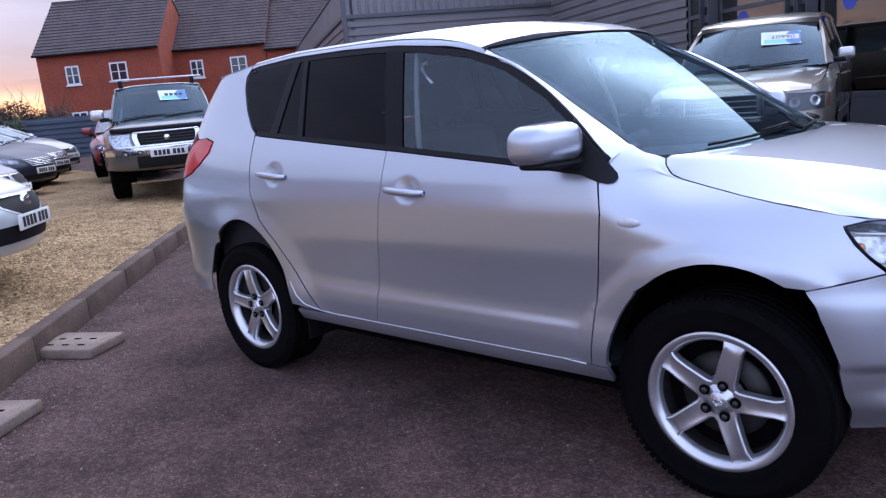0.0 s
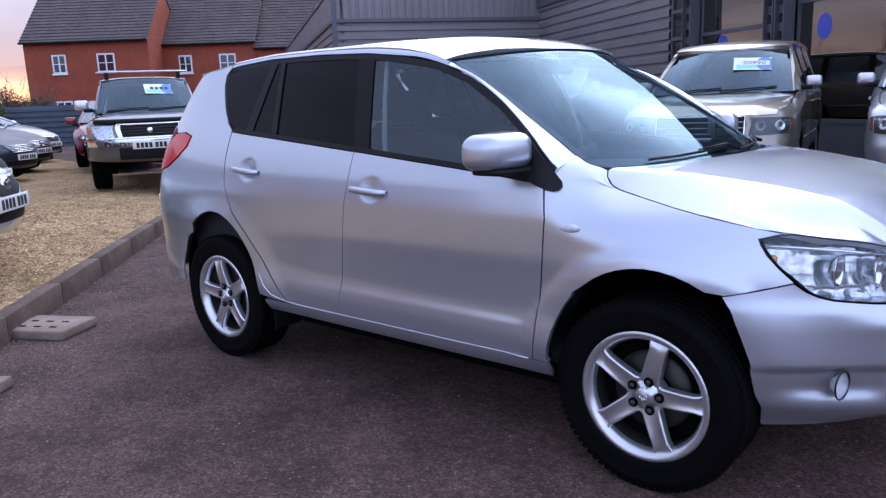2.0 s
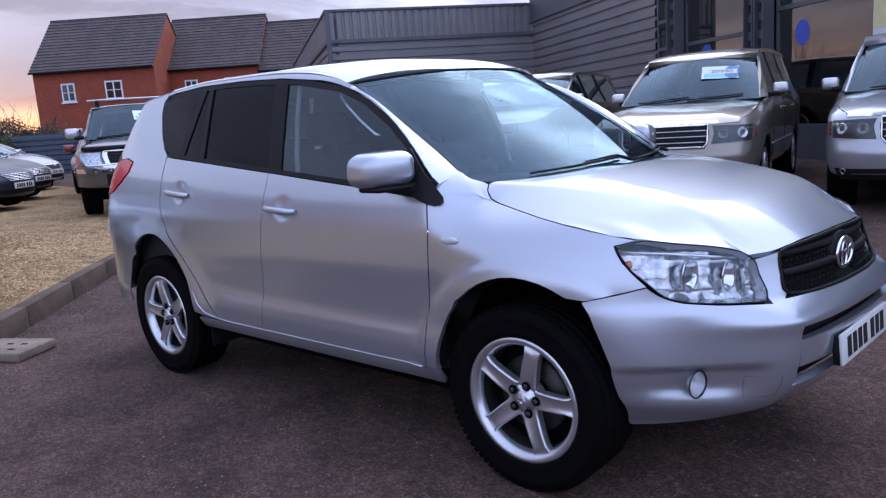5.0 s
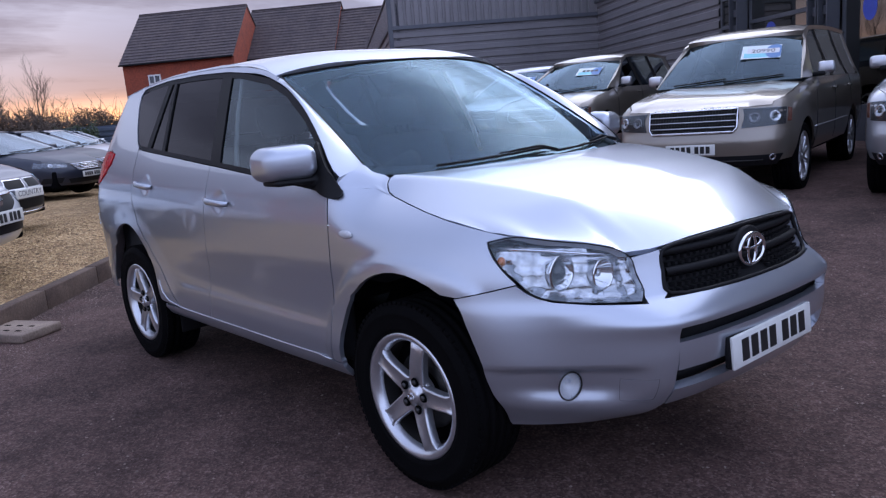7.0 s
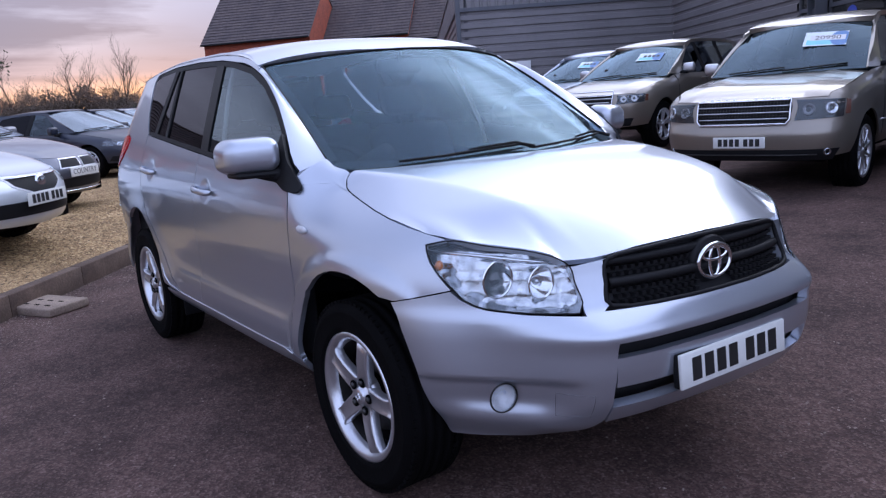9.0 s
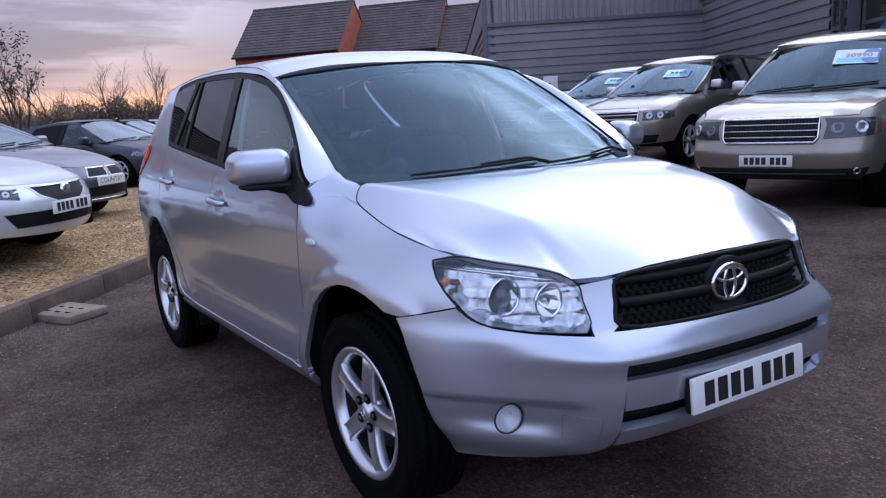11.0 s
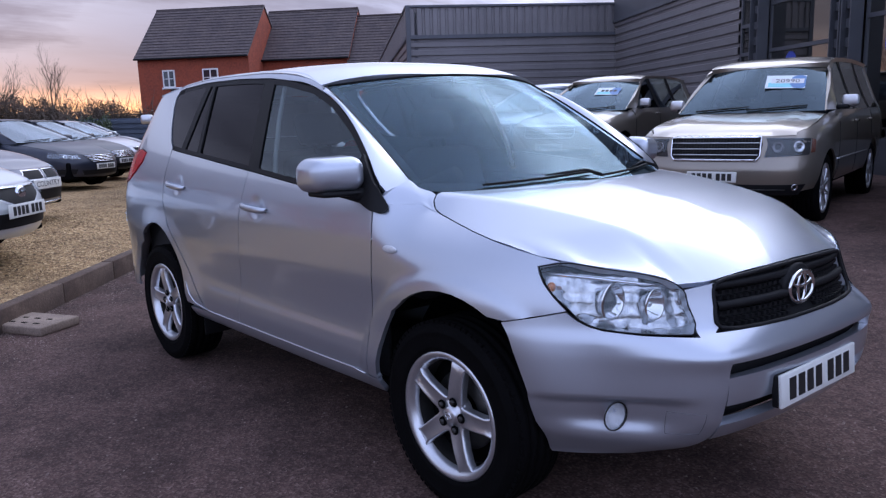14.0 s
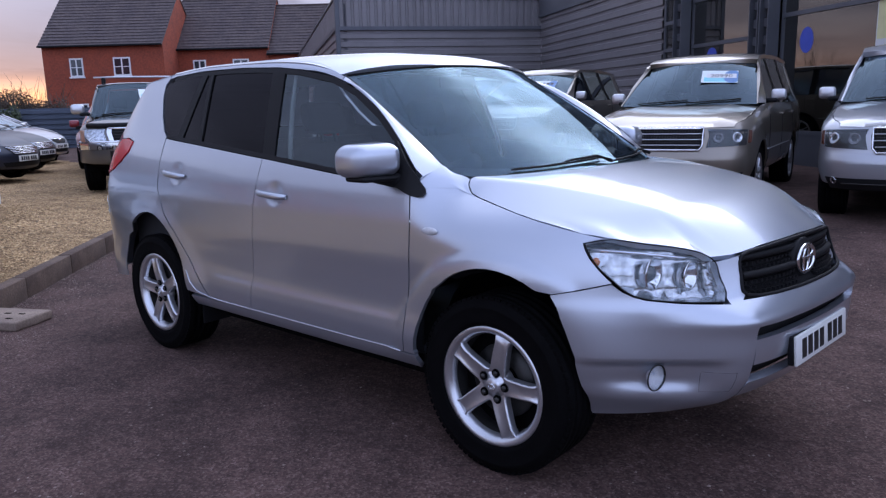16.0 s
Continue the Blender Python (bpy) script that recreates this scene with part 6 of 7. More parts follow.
# ---------------------------------------------------------------- the other parked cars
def car(name, label, at, heading, paint_, S, group="parked cars"):
    """A parked car after the measures in S: see the kinds below."""
    ob = thing(name, label, "car", Matrix.Translation(at) @ Matrix.Rotation(radians(heading), 4, "Z"), group)
    hw, wb, wr, ww = S["hw"], S["wb"], S["wr"], S["ww"]
    zs, belt, roof = S["sill"], S["belt"], S["roof"]
    half = curve((zs - 0.08, hw * 0.92), (zs, hw * 0.955), (zs + 0.15, hw * 0.99), (belt * 0.72, hw), (belt - 0.10, hw * 0.985), (belt, hw * 0.955), (belt + 0.1, hw * 0.90), (roof, hw * S["tumble"]))
    nose = curve(*S["nose"])
    tail = curve(*S["tail"])
    hood_z = curve(*S["hood"])
    hood_e = lambda x: hood_z(x) - S.get("drop", 0.05)
    sh = Shell(half, nose, tail, S["front"], S["rear"], S["nf"], S["nr"], ((wb, wr), (-wb, wr)), S.get("flare", 0.015), wr + 0.05, hood_e, S.get("round_in", 0.12), 0.10, (S["cowl"] - 0.35, S["cowl"]), lf=1.0, lr=0.8)
    rail = curve(*S["rail"])
    beltz = S["beltline"] if "beltline" in S else (lambda x: belt)

    def sxx(pts):
        return [(sh.s_at(x, z), z) for x, z in pts]

    def two(nm, poly, material, thick=0.015, lift=0.0, du=0.12, dv=0.06, lab="", single=False, f=None):
        bm = panel(poly, lifted(f or sh.side, lift) if lift else (f or sh.side), du, dv, thick)
        if single:
            return part(nm, bm, material, ob, lab)
        other = mirrored(bm)
        part(nm, other, material, ob, lab)
        return part(nm, bm, material, ob, lab)

    cow = S["cowl"]
    ra = wr + 0.05
    fa_ = [(wb + ra * math.cos(radians(a)), wr + ra * math.sin(radians(a))) for a in range(-5, 186, 10)]
    ba_ = [(-wb + ra * math.cos(radians(a)), wr + ra * math.sin(radians(a))) for a in range(-5, 186, 10)]
    # the flank from nose middle to tail middle with both arches cut out
    fm_, rm_ = S["front"] + sh.lf, S["rear"] - sh.lr
    zb, zf = S["bottom"], S["bottom"]
    hood_tip = S["hood"][-1][0]
    low = [(fm_, zb)] + sxx([(x, z) for x, z in fa_ if z > zs - 0.02]) + sxx([(wb - ra - 0.02, zs), (-wb + ra + 0.02, zs)]) + sxx([(x, z) for x, z in ba_ if z > zs - 0.02]) + [(rm_, zb + 0.05)]
    tl = S.get("deck", belt)

    def lip_z(y):
        return S["lip"] + S.get("lip_rise", 0.0) * (y / hw) ** 2

    lip_x = curve(*[(y, sh.side(sh.s_front(-y, lip_z(y)), lip_z(y))[0]) for y in np.linspace(0.0, hw * 0.86, 20)])
    y_c = hw * 0.80
    x_c = lip_x(y_c)
    top_ = [(rm_, tl)] + sxx([(S["rear"], tl)] + [(x, beltz(x)) for x in S["belt_x"]] + [(x, hood_e(x) - 0.002) for x in np.linspace(cow + 0.05, x_c - 0.06, 7)])
    top_ += [(sh.s_front(-y, lip_z(y)), lip_z(y)) for y in (y_c, hw * 0.7, hw * 0.55, hw * 0.4, hw * 0.2)] + [(fm_, lip_z(0))]
    two("body", low + top_, paint_, 0.02, du=0.08, dv=0.05)

    def plain(x, y):
        z1 = hood_e(x)
        ye = abs(sh.side(sh.s_at(min(x, hood_tip - 0.02), z1), z1)[1])
        r = min(1.25, abs(y) / max(ye, 0.2))
        crease = 0.012 * math.exp(-(((abs(y) - hw * 0.55) / 0.06) ** 2)) * S.get("crease", 1.0)
        return hood_z(x) - (hood_z(x) - z1) * r**4 + crease

    def hmap(x, y):
        """The bonnet comes down to the front edge of the body."""
        xe = lip_x(abs(y))
        return (x, y, plain(x, y) + (lip_z(y) + 0.004 - plain(xe, y)) * ease(x, xe - 0.30, xe + 0.05) / ease(xe, xe - 0.30, xe + 0.05))

    xs = list(np.linspace(cow + 0.03, x_c - 0.06, 7))
    eg = [(x, abs(sh.side(sh.s_at(x, hood_e(x)), hood_e(x))[1]) - 0.006) for x in xs]
    fr = [(lip_x(y) - 0.004, y) for y in (y_c, hw * 0.7, hw * 0.6, hw * 0.5, hw * 0.4, hw * 0.3, hw * 0.2, hw * 0.1, 0.0)]
    hh = [(cow + 0.16, 0.0), (cow + 0.12, hw * 0.45)] + eg + fr
    two("bonnet", hh + [(x, -y) for x, y in hh[::-1] if y > 0], paint_, 0.02, single=True, f=hmap, du=0.09, dv=0.09)
    # glasshouse
    wt = S["screen_top"]

    def screen_(u, v):
        hb, ht = hw * 0.86, hw * S["tumble"] * 0.98
        return (cow + 0.20 + (wt - cow - 0.20) * v - 0.14 * u * u, u * (hb + (ht - hb) * v), hood_z(cow) - 0.01 + (roof - 0.02 - hood_z(cow)) * v + 0.015 * math.sin(math.pi * v) - 0.035 * v * u * u)

    two("windscreen", [(-1, 0), (1, 0), (1, 1), (-1, 1)], S.get("glass", SCREEN), 0.004, single=True, f=screen_, du=0.25, dv=0.2)
    two("screen_border", [(-1, 0), (1, 0), (1, 0.05), (-1, 0.05)], GLOSS_BLACK, 0.0, single=True, f=lifted(screen_, -0.008), du=0.3, dv=0.1)
    for y0 in (-0.55, 0.02):
        bm = bmesh.new()
        tube(bm, [lifted(screen_, 0.015)((y0 + 0.58 * t) / (hw * 0.8), 0.03 + 0.06 * t) for t in (0, 0.33, 0.66, 1)], 0.009, 5)
        part("wiper", bm, TRIM, ob)

    def rmap(x, y):
        ye = sh.width(x, rail(x))
        return (x, y, rail(x) + S.get("crown", 0.04) * (1 - min(1, abs(y) / ye) ** 3))

    x_r = S["roof_rear"]
    rxs = np.linspace(x_r, wt - 0.10, 8)
    re_ = [(x, sh.width(x, rail(x)) - 0.003) for x in rxs]
    hr = [(x_r - 0.05, 0.0)] + re_ + [(wt - 0.02, hw * 0.3), (wt, 0.0)]
    two("roof", hr + [(x, -y) for x, y in hr[::-1] if y > 0], S.get("roof_mat", paint_), 0.02, single=True, f=rmap, du=0.15, dv=0.12)
    yw = sh.width(wt - 0.10, rail(wt - 0.10)) - 0.003

    def header(u, v):
        """From the top edge of the screen up to the front edge of the roof."""
        y = u * yw
        x = float(np.interp(abs(y), (0.0, hw * 0.3, yw), (wt, wt - 0.02, wt - 0.10)))
        p, q = Vector(lifted(screen_, 0.004)(u, 0.985)), Vector(rmap(x, y)) - Vector((0, 0, 0.003))
        return p.lerp(q, v)

    two("screen_header", [(-1, 0), (1, 0), (1, 1), (-1, 1)], S.get("roof_mat", paint_), 0.012, single=True, f=header, du=0.2, dv=0.5)
    # pillars and side windows: (bottom rear, top rear, bottom front, top front)
    gz = lambda x: rail(x) - 0.045
    wins = S["windows"]
    rear_x = S["tail_glass"]
    edges = [(rear_x[0], rear_x[1])] + [e for w_ in wins for e in ((w_[0], w_[1]), (w_[2], w_[3]))] + [S["pillar"]]
    for i in range(0, len(edges) - 1, 2):
        (b0, t0), (b1, t1) = edges[i], edges[i + 1]
        mt = paint_ if i in (0, len(edges) - 2) else GLOSS_BLACK
        two("pillar", sxx([(b0, beltz(b0) + 0.003), (b1, beltz(b1) + 0.003), (t1, gz(t1)), (t0, gz(t0))]), mt, 0.02, du=0.2, dv=0.1)
    tx = np.linspace(edges[0][1], edges[-1][1] , 8)
    two("roof_edge", sxx([(x, gz(x) - 0.004) for x in tx] + [(x, rail(x)) for x in tx[::-1]]), paint_, 0.02, du=0.2, dv=0.05)
    pb, pt = edges[-1]

    def screen_post(u, v):
        """From the front edge of the door frame over to the edge of the screen."""
        x = pb + (pt - pb) * v
        z = beltz(pb) + (gz(pt) - beltz(pb)) * v
        p, q = Vector(sh.side(sh.s_at(x, z), z)), Vector(lifted(screen_, 0.004)(-1, v))
        return p.lerp(q, u) + Vector((0.5, -0.6, 0.5)) * 0.02 * math.sin(math.pi * u)

    two("screen_pillar", [(0, 0), (1, 0), (1, 1), (0, 1)], paint_, 0.015, f=screen_post, du=0.25, dv=0.15)
    for b0, t0, b1, t1 in wins:
        two("side_glass", sxx([(b0, beltz(b0) + 0.004), (b1, beltz(b1) + 0.004), (t1, gz(t1)), (t0, gz(t0))]), S.get("side_glass") or (TINT if b1 < -0.2 else TINT_SOFT), 0.004, lift=-0.006, du=0.25, dv=0.15)
    if S.get("hatch", True):
        rz = [(S["rear"] - sh.lr * 0.35, tl), (rm_, tl), (rm_, rail(x_r) - 0.02), (S["rear"] - sh.lr * 0.3, rail(x_r) - 0.03)]
        two("tailgate_glass", rz, TINT, 0.01, du=0.2, dv=0.15)
    # cabin
    bm = bmesh.new()
    box(bm, (S["rear"] + 0.1, -hw * 0.85, zs), (cow + 0.1, hw * 0.85, zs + 0.05))
    box(bm, (cow - 0.45, -hw * 0.80, zs + 0.2), (cow + 0.05, hw * 0.80, hood_z(cow) - 0.07), 0.05)
    for y in (-hw * 0.88, hw * 0.88):
        box(bm, (S["rear"], y - 0.01, zs), (cow - 0.1, y + 0.01, belt - 0.05))
    box(bm, (S["rear"] + 0.2, -hw * 0.7, belt - 0.35), (S["rear"] + 0.35, hw * 0.7, belt + 0.12), 0.05)
    part("cabin", bm, CABIN, ob)
    sxp = S.get("seat", cow - 1.05)
    for y in (-hw * 0.42, hw * 0.42):
        part("seat", seat_bm(sxp, y, belt - 0.40, 0.60), CABIN, ob)
    part("steering_wheel", steering_wheel_bm((cow - 0.55, -hw * 0.42, belt - 0.02)), TRIM, ob)
    bm = bmesh.new()
    box(bm, (nose(zb + 0.1) - 0.9, -hw * 0.78, zb - 0.03), (nose(zb + 0.1) - 0.25, hw * 0.78, S["lip"] - 0.12), 0.03)
    box(bm, (-wb + ra, -hw * 0.88, zs - 0.06), (wb - ra, hw * 0.88, zs + 0.04), 0.02)
    part("underside", bm, DARK, ob)
    for x in (wb, -wb):
        for sgn in (-1, 1):
            wheel(ob, (x, sgn * (hw * 0.985 - ww / 2), wr), wr, ww, S["rim"], S["spokes"], S["style"], sgn, detail=False)
        bm = well_bm(x, wr, ra + 0.005, -hw * 0.94, -hw * 0.5, 14)
        part("wheel_well", mirrored(bm), DARK, ob)
        part("wheel_well", bm, DARK, ob)

    # front: shapes given in (side, height)
    def syy(pts):
        return [(sh.s_front(y, z), z) for y, z in pts]

    for nm, pts, mt, lift, both, lab in S["face"]:
        poly = syy(pts)
        two(nm, poly, mt, 0.012, lift, 0.06, 0.04, lab, single=not both)
    for z, y0, y1, th, mt in S.get("bars", ()):
        bm = bmesh.new()
        tube(bm, [lifted(sh.side, 0.014)(sh.s_front(y, z), z) for y in np.linspace(y0, y1, 9)], th, 6)
        part("grille_bar", bm, mt, ob)
    for loop in S.get("frames", ()):
        bm = bmesh.new()
        pts = [Vector(lifted(sh.side, 0.012)(sh.s_front(a[0] + (b[0] - a[0]) * t, a[1] + (b[1] - a[1]) * t), a[1] + (b[1] - a[1]) * t)) for a, b in zip(loop, loop[1:] + loop[:1]) for t in (0.0, 0.25, 0.5, 0.75)]
        tube(bm, pts + pts[:1], 0.010, 6, cap=False)
        part("grille_frame", bm, CHROME, ob, "chrome grille frame")
    for z, x0, x1 in S.get("strips", ()):
        for sgn in (1, -1):
            bm = bmesh.new()
            tube(bm, [lifted(sh.side, 0.003)(x, z) for x in np.linspace(x0, x1, 10)], 0.008, 6)
            part("side_strip", bm if sgn > 0 else mirrored(bm), ALLOY, ob, "bright strip along the doors")
    if "mesh" in S:
        yg, z0, z1 = S["mesh"]
        bm = bmesh.new()
        for k in range(29):
            y = yg * (k / 14 - 1)
            tube(bm, [lifted(sh.side, 0.010)(sh.s_front(y, z), z) for z in np.linspace(z0, z1, 3)], 0.0035, 4)
        for k in range(7):
            z = z0 + (z1 - z0) * (k + 0.5) / 7
            tube(bm, [lifted(sh.side, 0.009)(sh.s_front(y, z), z) for y in np.linspace(-yg, yg, 7)], 0.003, 4)
        part("grille_mesh", bm, STEEL, ob, "fine grey mesh")
    for y, z, r, mt in S.get("rounds", ()):
        for sgn in (1, -1) if y else (1,):
            bm = bmesh.new()
            p = Vector(lifted(sh.side, 0.004 if y else 0.012)(sh.s_front(y, z), z))
            face_out = Vector((1, 0, 0)).rotation_difference(Vector(lifted(sh.side, 0.05)(sh.s_front(y, z), z)) - p) if y else Matrix.Identity(3)
            lathe(bm, [(0.0, -0.012), (r * 0.35, -0.010), (r * 0.45, -0.002), (r * 0.9, 0.003), (r, 0.002), (r * 1.02, -0.02)] if y else [(0.0, 0.010), (r * 0.7, 0.008), (r, 0.0), (r * 1.02, -0.02)], "X", 20, Matrix.Translation(p) @ (face_out.to_matrix() if y else face_out).to_4x4())
            bmesh.ops.recalc_face_normals(bm, faces=bm.faces[:])
            part("front_lamp" if y else "front_badge", bm if sgn > 0 else mirrored(bm), mt, ob)
    for pts in S.get("letters", ()):
        for k in range(pts[0]):
            y = pts[1] + (pts[2] - pts[1]) * (k + 0.5) / pts[0]
            bm = boxed((-0.002, -0.014, -0.010), (0.002, 0.014, 0.010))
            x0 = nose(S["lip"]) - 0.055
            q = part("bonnet_letter", bm, FOG_GREY, ob, smooth=False)
            q.matrix_basis = Matrix.Translation((hmap(x0, y)[0], y, hmap(x0, y)[2] + 0.004)) @ Matrix.Rotation(radians(-55), 4, "Y")
    pz = S["plate"]
    pp = Vector(lifted(sh.side, S.get("plate_out", 0.012))(sh.s_front(0.0, pz), pz))
    number_plate(ob, Matrix.Translation(pp), text=S.get("plate_text", ""))
    mx, my, mz, ms = S["mirror"]
    for sgn in (1, -1):
        bm = bmesh.new()
        box(bm, (mx - 0.06 * ms, -my - 0.20 * ms, mz - 0.085 * ms), (mx + 0.055 * ms, -my + 0.02, mz + 0.085 * ms), 0.045 * ms, None, 3)
        mr = part("door_mirror", bm if sgn > 0 else mirrored(bm), S.get("mirror_mat", paint_), ob)
        bm = boxed((mx - 0.04, -my - 0.06, mz - 0.12 * ms), (mx + 0.05, -my + 0.09, mz - 0.05 * ms), 0.02)
        part("mirror_foot", bm if sgn > 0 else mirrored(bm), TRIM, mr)
    for x, z in S.get("handles", ()):
        for sgn in (1, -1):
            p = Vector(sh.side(x, z))
            bm = boxed(p - Vector((0.10, 0.03, 0.014)), p + Vector((0.10, 0.0, 0.014)), 0.01)
            part("door_handle", bm if sgn > 0 else mirrored(bm), paint_, ob)
    for x, z0, z1 in S.get("seams", ()):
        for sgn in (1, -1):
            bm = bmesh.new()
            tube(bm, [lifted(sh.side, 0.0005)(x, z) for z in np.linspace(z0, z1, 8)], 0.004, 4)
            part("door_seam", bm if sgn > 0 else mirrored(bm), TRIM, ob)
    if "card" in S:
        text, u0 = S["card"]
        base = Vector(screen_(u0, 0.62))
        du_, dv_ = (Vector(screen_(u0 + 0.05, 0.62)) - base).normalized(), (Vector(screen_(u0, 0.68)) - base).normalized()
        n_ = du_.cross(dv_).normalized()
        m = Matrix(((du_.x, dv_.x, n_.x, base.x), (du_.y, dv_.y, n_.y, base.y), (du_.z, dv_.z, n_.z, base.z), (0, 0, 0, 1))) @ Matrix.Translation((0, 0, 0.006))
        cd = part("price_card", boxed((-0.27, -0.15, -0.001), (0.16, 0.13, 0.001)), CARD, ob, "white and blue price card in the windscreen", smooth=False)
        cd.matrix_basis = m
        bm = bmesh.new()
        vs = [bm.verts.new((min(0.16, 0.09 + 0.10 * math.cos(k * math.pi / 12)), max(-0.15, min(0.13, -0.01 + 0.15 * math.sin(k * math.pi / 12))), 0.0022)) for k in range(24)]
        bm.faces.new(vs)
        part("card_disc", bm, CARD_BLUE, cd, smooth=False)
        bm = boxed((-0.24, -0.13, 0.0011), (0.02, -0.03, 0.0016))
        part("card_band", bm, CARD_TURQ, cd, smooth=False)
        if text:
            part("figure_strip", boxed((-0.21, -0.045, 0.0023), (0.14, 0.055, 0.0030)), SIGN_WHITE, cd, smooth=False)
            words("figures", text, 0.105, Matrix.Translation((-0.035, 0.004, 0.0034)), PLATE_INK, cd, 0.0002)
        else:
            for k in range(4):
                part("figure_bar", boxed((-0.18 + 0.075 * k, -0.03, 0.0023), (-0.125 + 0.075 * k, 0.045, 0.0028)), PLATE_INK, cd, smooth=False)
    return ob


def big_suv(**more):
    s = dict(hw=0.95, wb=1.44, wr=0.375, ww=0.255, sill=0.42, bottom=0.36, belt=1.20, roof=1.76, tumble=0.72,
             nose=((0.30, 2.20), (0.42, 2.29), (0.64, 2.31), (0.70, 2.27), (0.85, 2.24), (0.95, 2.21), (1.05, 2.12)), tail=((0.3, -2.55), (0.6, -2.66), (1.2, -2.62), (1.8, -2.45)),
             front=1.62, rear=-2.0, nf=3.4, nr=3.6, cowl=1.02, hood=((0.6, 1.225), (1.02, 1.205), (1.6, 1.13), (2.0, 1.045), (2.16, 0.985)), drop=0.04, lip=0.955, nose_top=2.2,
             rail=((-2.6, 1.76), (-2.2, 1.81), (-1.0, 1.84), (0.0, 1.815), (0.3, 1.755), (0.42, 1.69), (0.6, 1.57), (0.95, 1.29), (1.1, 1.2)), screen_top=0.42, roof_rear=-2.35,
             belt_x=(-1.9, -1.2, -0.4, 0.3, 0.8), deck=1.2, tail_glass=(-2.15, -2.15), pillar=(1.03, 0.42),
             windows=((-2.0, -1.98, -1.30, -1.24), (-1.18, -1.12, -0.28, -0.26), (-0.16, -0.14, 0.80, 0.30)), seat=-0.05, round_in=0.09,
             rim=0.262, spokes=10, style="thin", plate=0.545, mirror=(0.66, 0.93, 1.30, 0.78), mirror_mat=ALLOY, handles=((-0.10, 1.06), (-1.12, 1.06)), seams=((-0.20, 0.45, 1.18), (0.86, 0.5, 1.15), (-1.26, 0.85, 1.18)), card=("20990", 0.50), side_glass=SCREEN_PALE,
             face=(("grille", ((-0.42, 0.715), (0.42, 0.715), (0.455, 0.76), (0.455, 0.945), (-0.455, 0.945), (-0.455, 0.76)), TRIM, 0.004, False, "three-bar mesh grille with a bright frame"),
                   ("head_lamp_back", ((-0.88, 0.765), (-0.50, 0.745), (-0.50, 0.94), (-0.88, 0.93)), LAMP_GREY, 0.001, True, ""),
                   ("head_lamp", ((-0.88, 0.765), (-0.50, 0.745), (-0.50, 0.94), (-0.88, 0.93)), LENS, 0.010, True, "square clear head lamp"),
                   ("indicator", ((-0.915, 0.79), (-0.892, 0.785), (-0.892, 0.925), (-0.915, 0.915)), INDICATOR, 0.006, True, ""),
                   ("lower_intake", ((-0.80, 0.36), (0.80, 0.36), (0.86, 0.47), (-0.86, 0.47)), TRIM, 0.004, False, "")),
             bars=((0.77, -0.44, 0.44, 0.007, ALLOY), (0.83, -0.45, 0.45, 0.007, ALLOY), (0.89, -0.45, 0.45, 0.007, ALLOY), (0.943, -0.455, 0.455, 0.009, CHROME), (0.718, -0.42, 0.42, 0.009, CHROME), (0.42, -0.7, 0.7, 0.006, STEEL)),
             frames=(((-0.425, 0.712), (0.425, 0.712), (0.462, 0.76), (0.462, 0.947), (-0.462, 0.947), (-0.462, 0.76)),), strips=((0.66, -0.98, 0.96),),
             rounds=((-0.80, 0.85, 0.055, REFLECTOR), (-0.62, 0.845, 0.058, LAMP_MID), (-0.78, 0.44, 0.036, REFLECTOR)), letters=((5, -0.46, -0.07), (5, 0.07, 0.46)), mesh=(0.43, 0.725, 0.935))
    s.update(more)
    return s


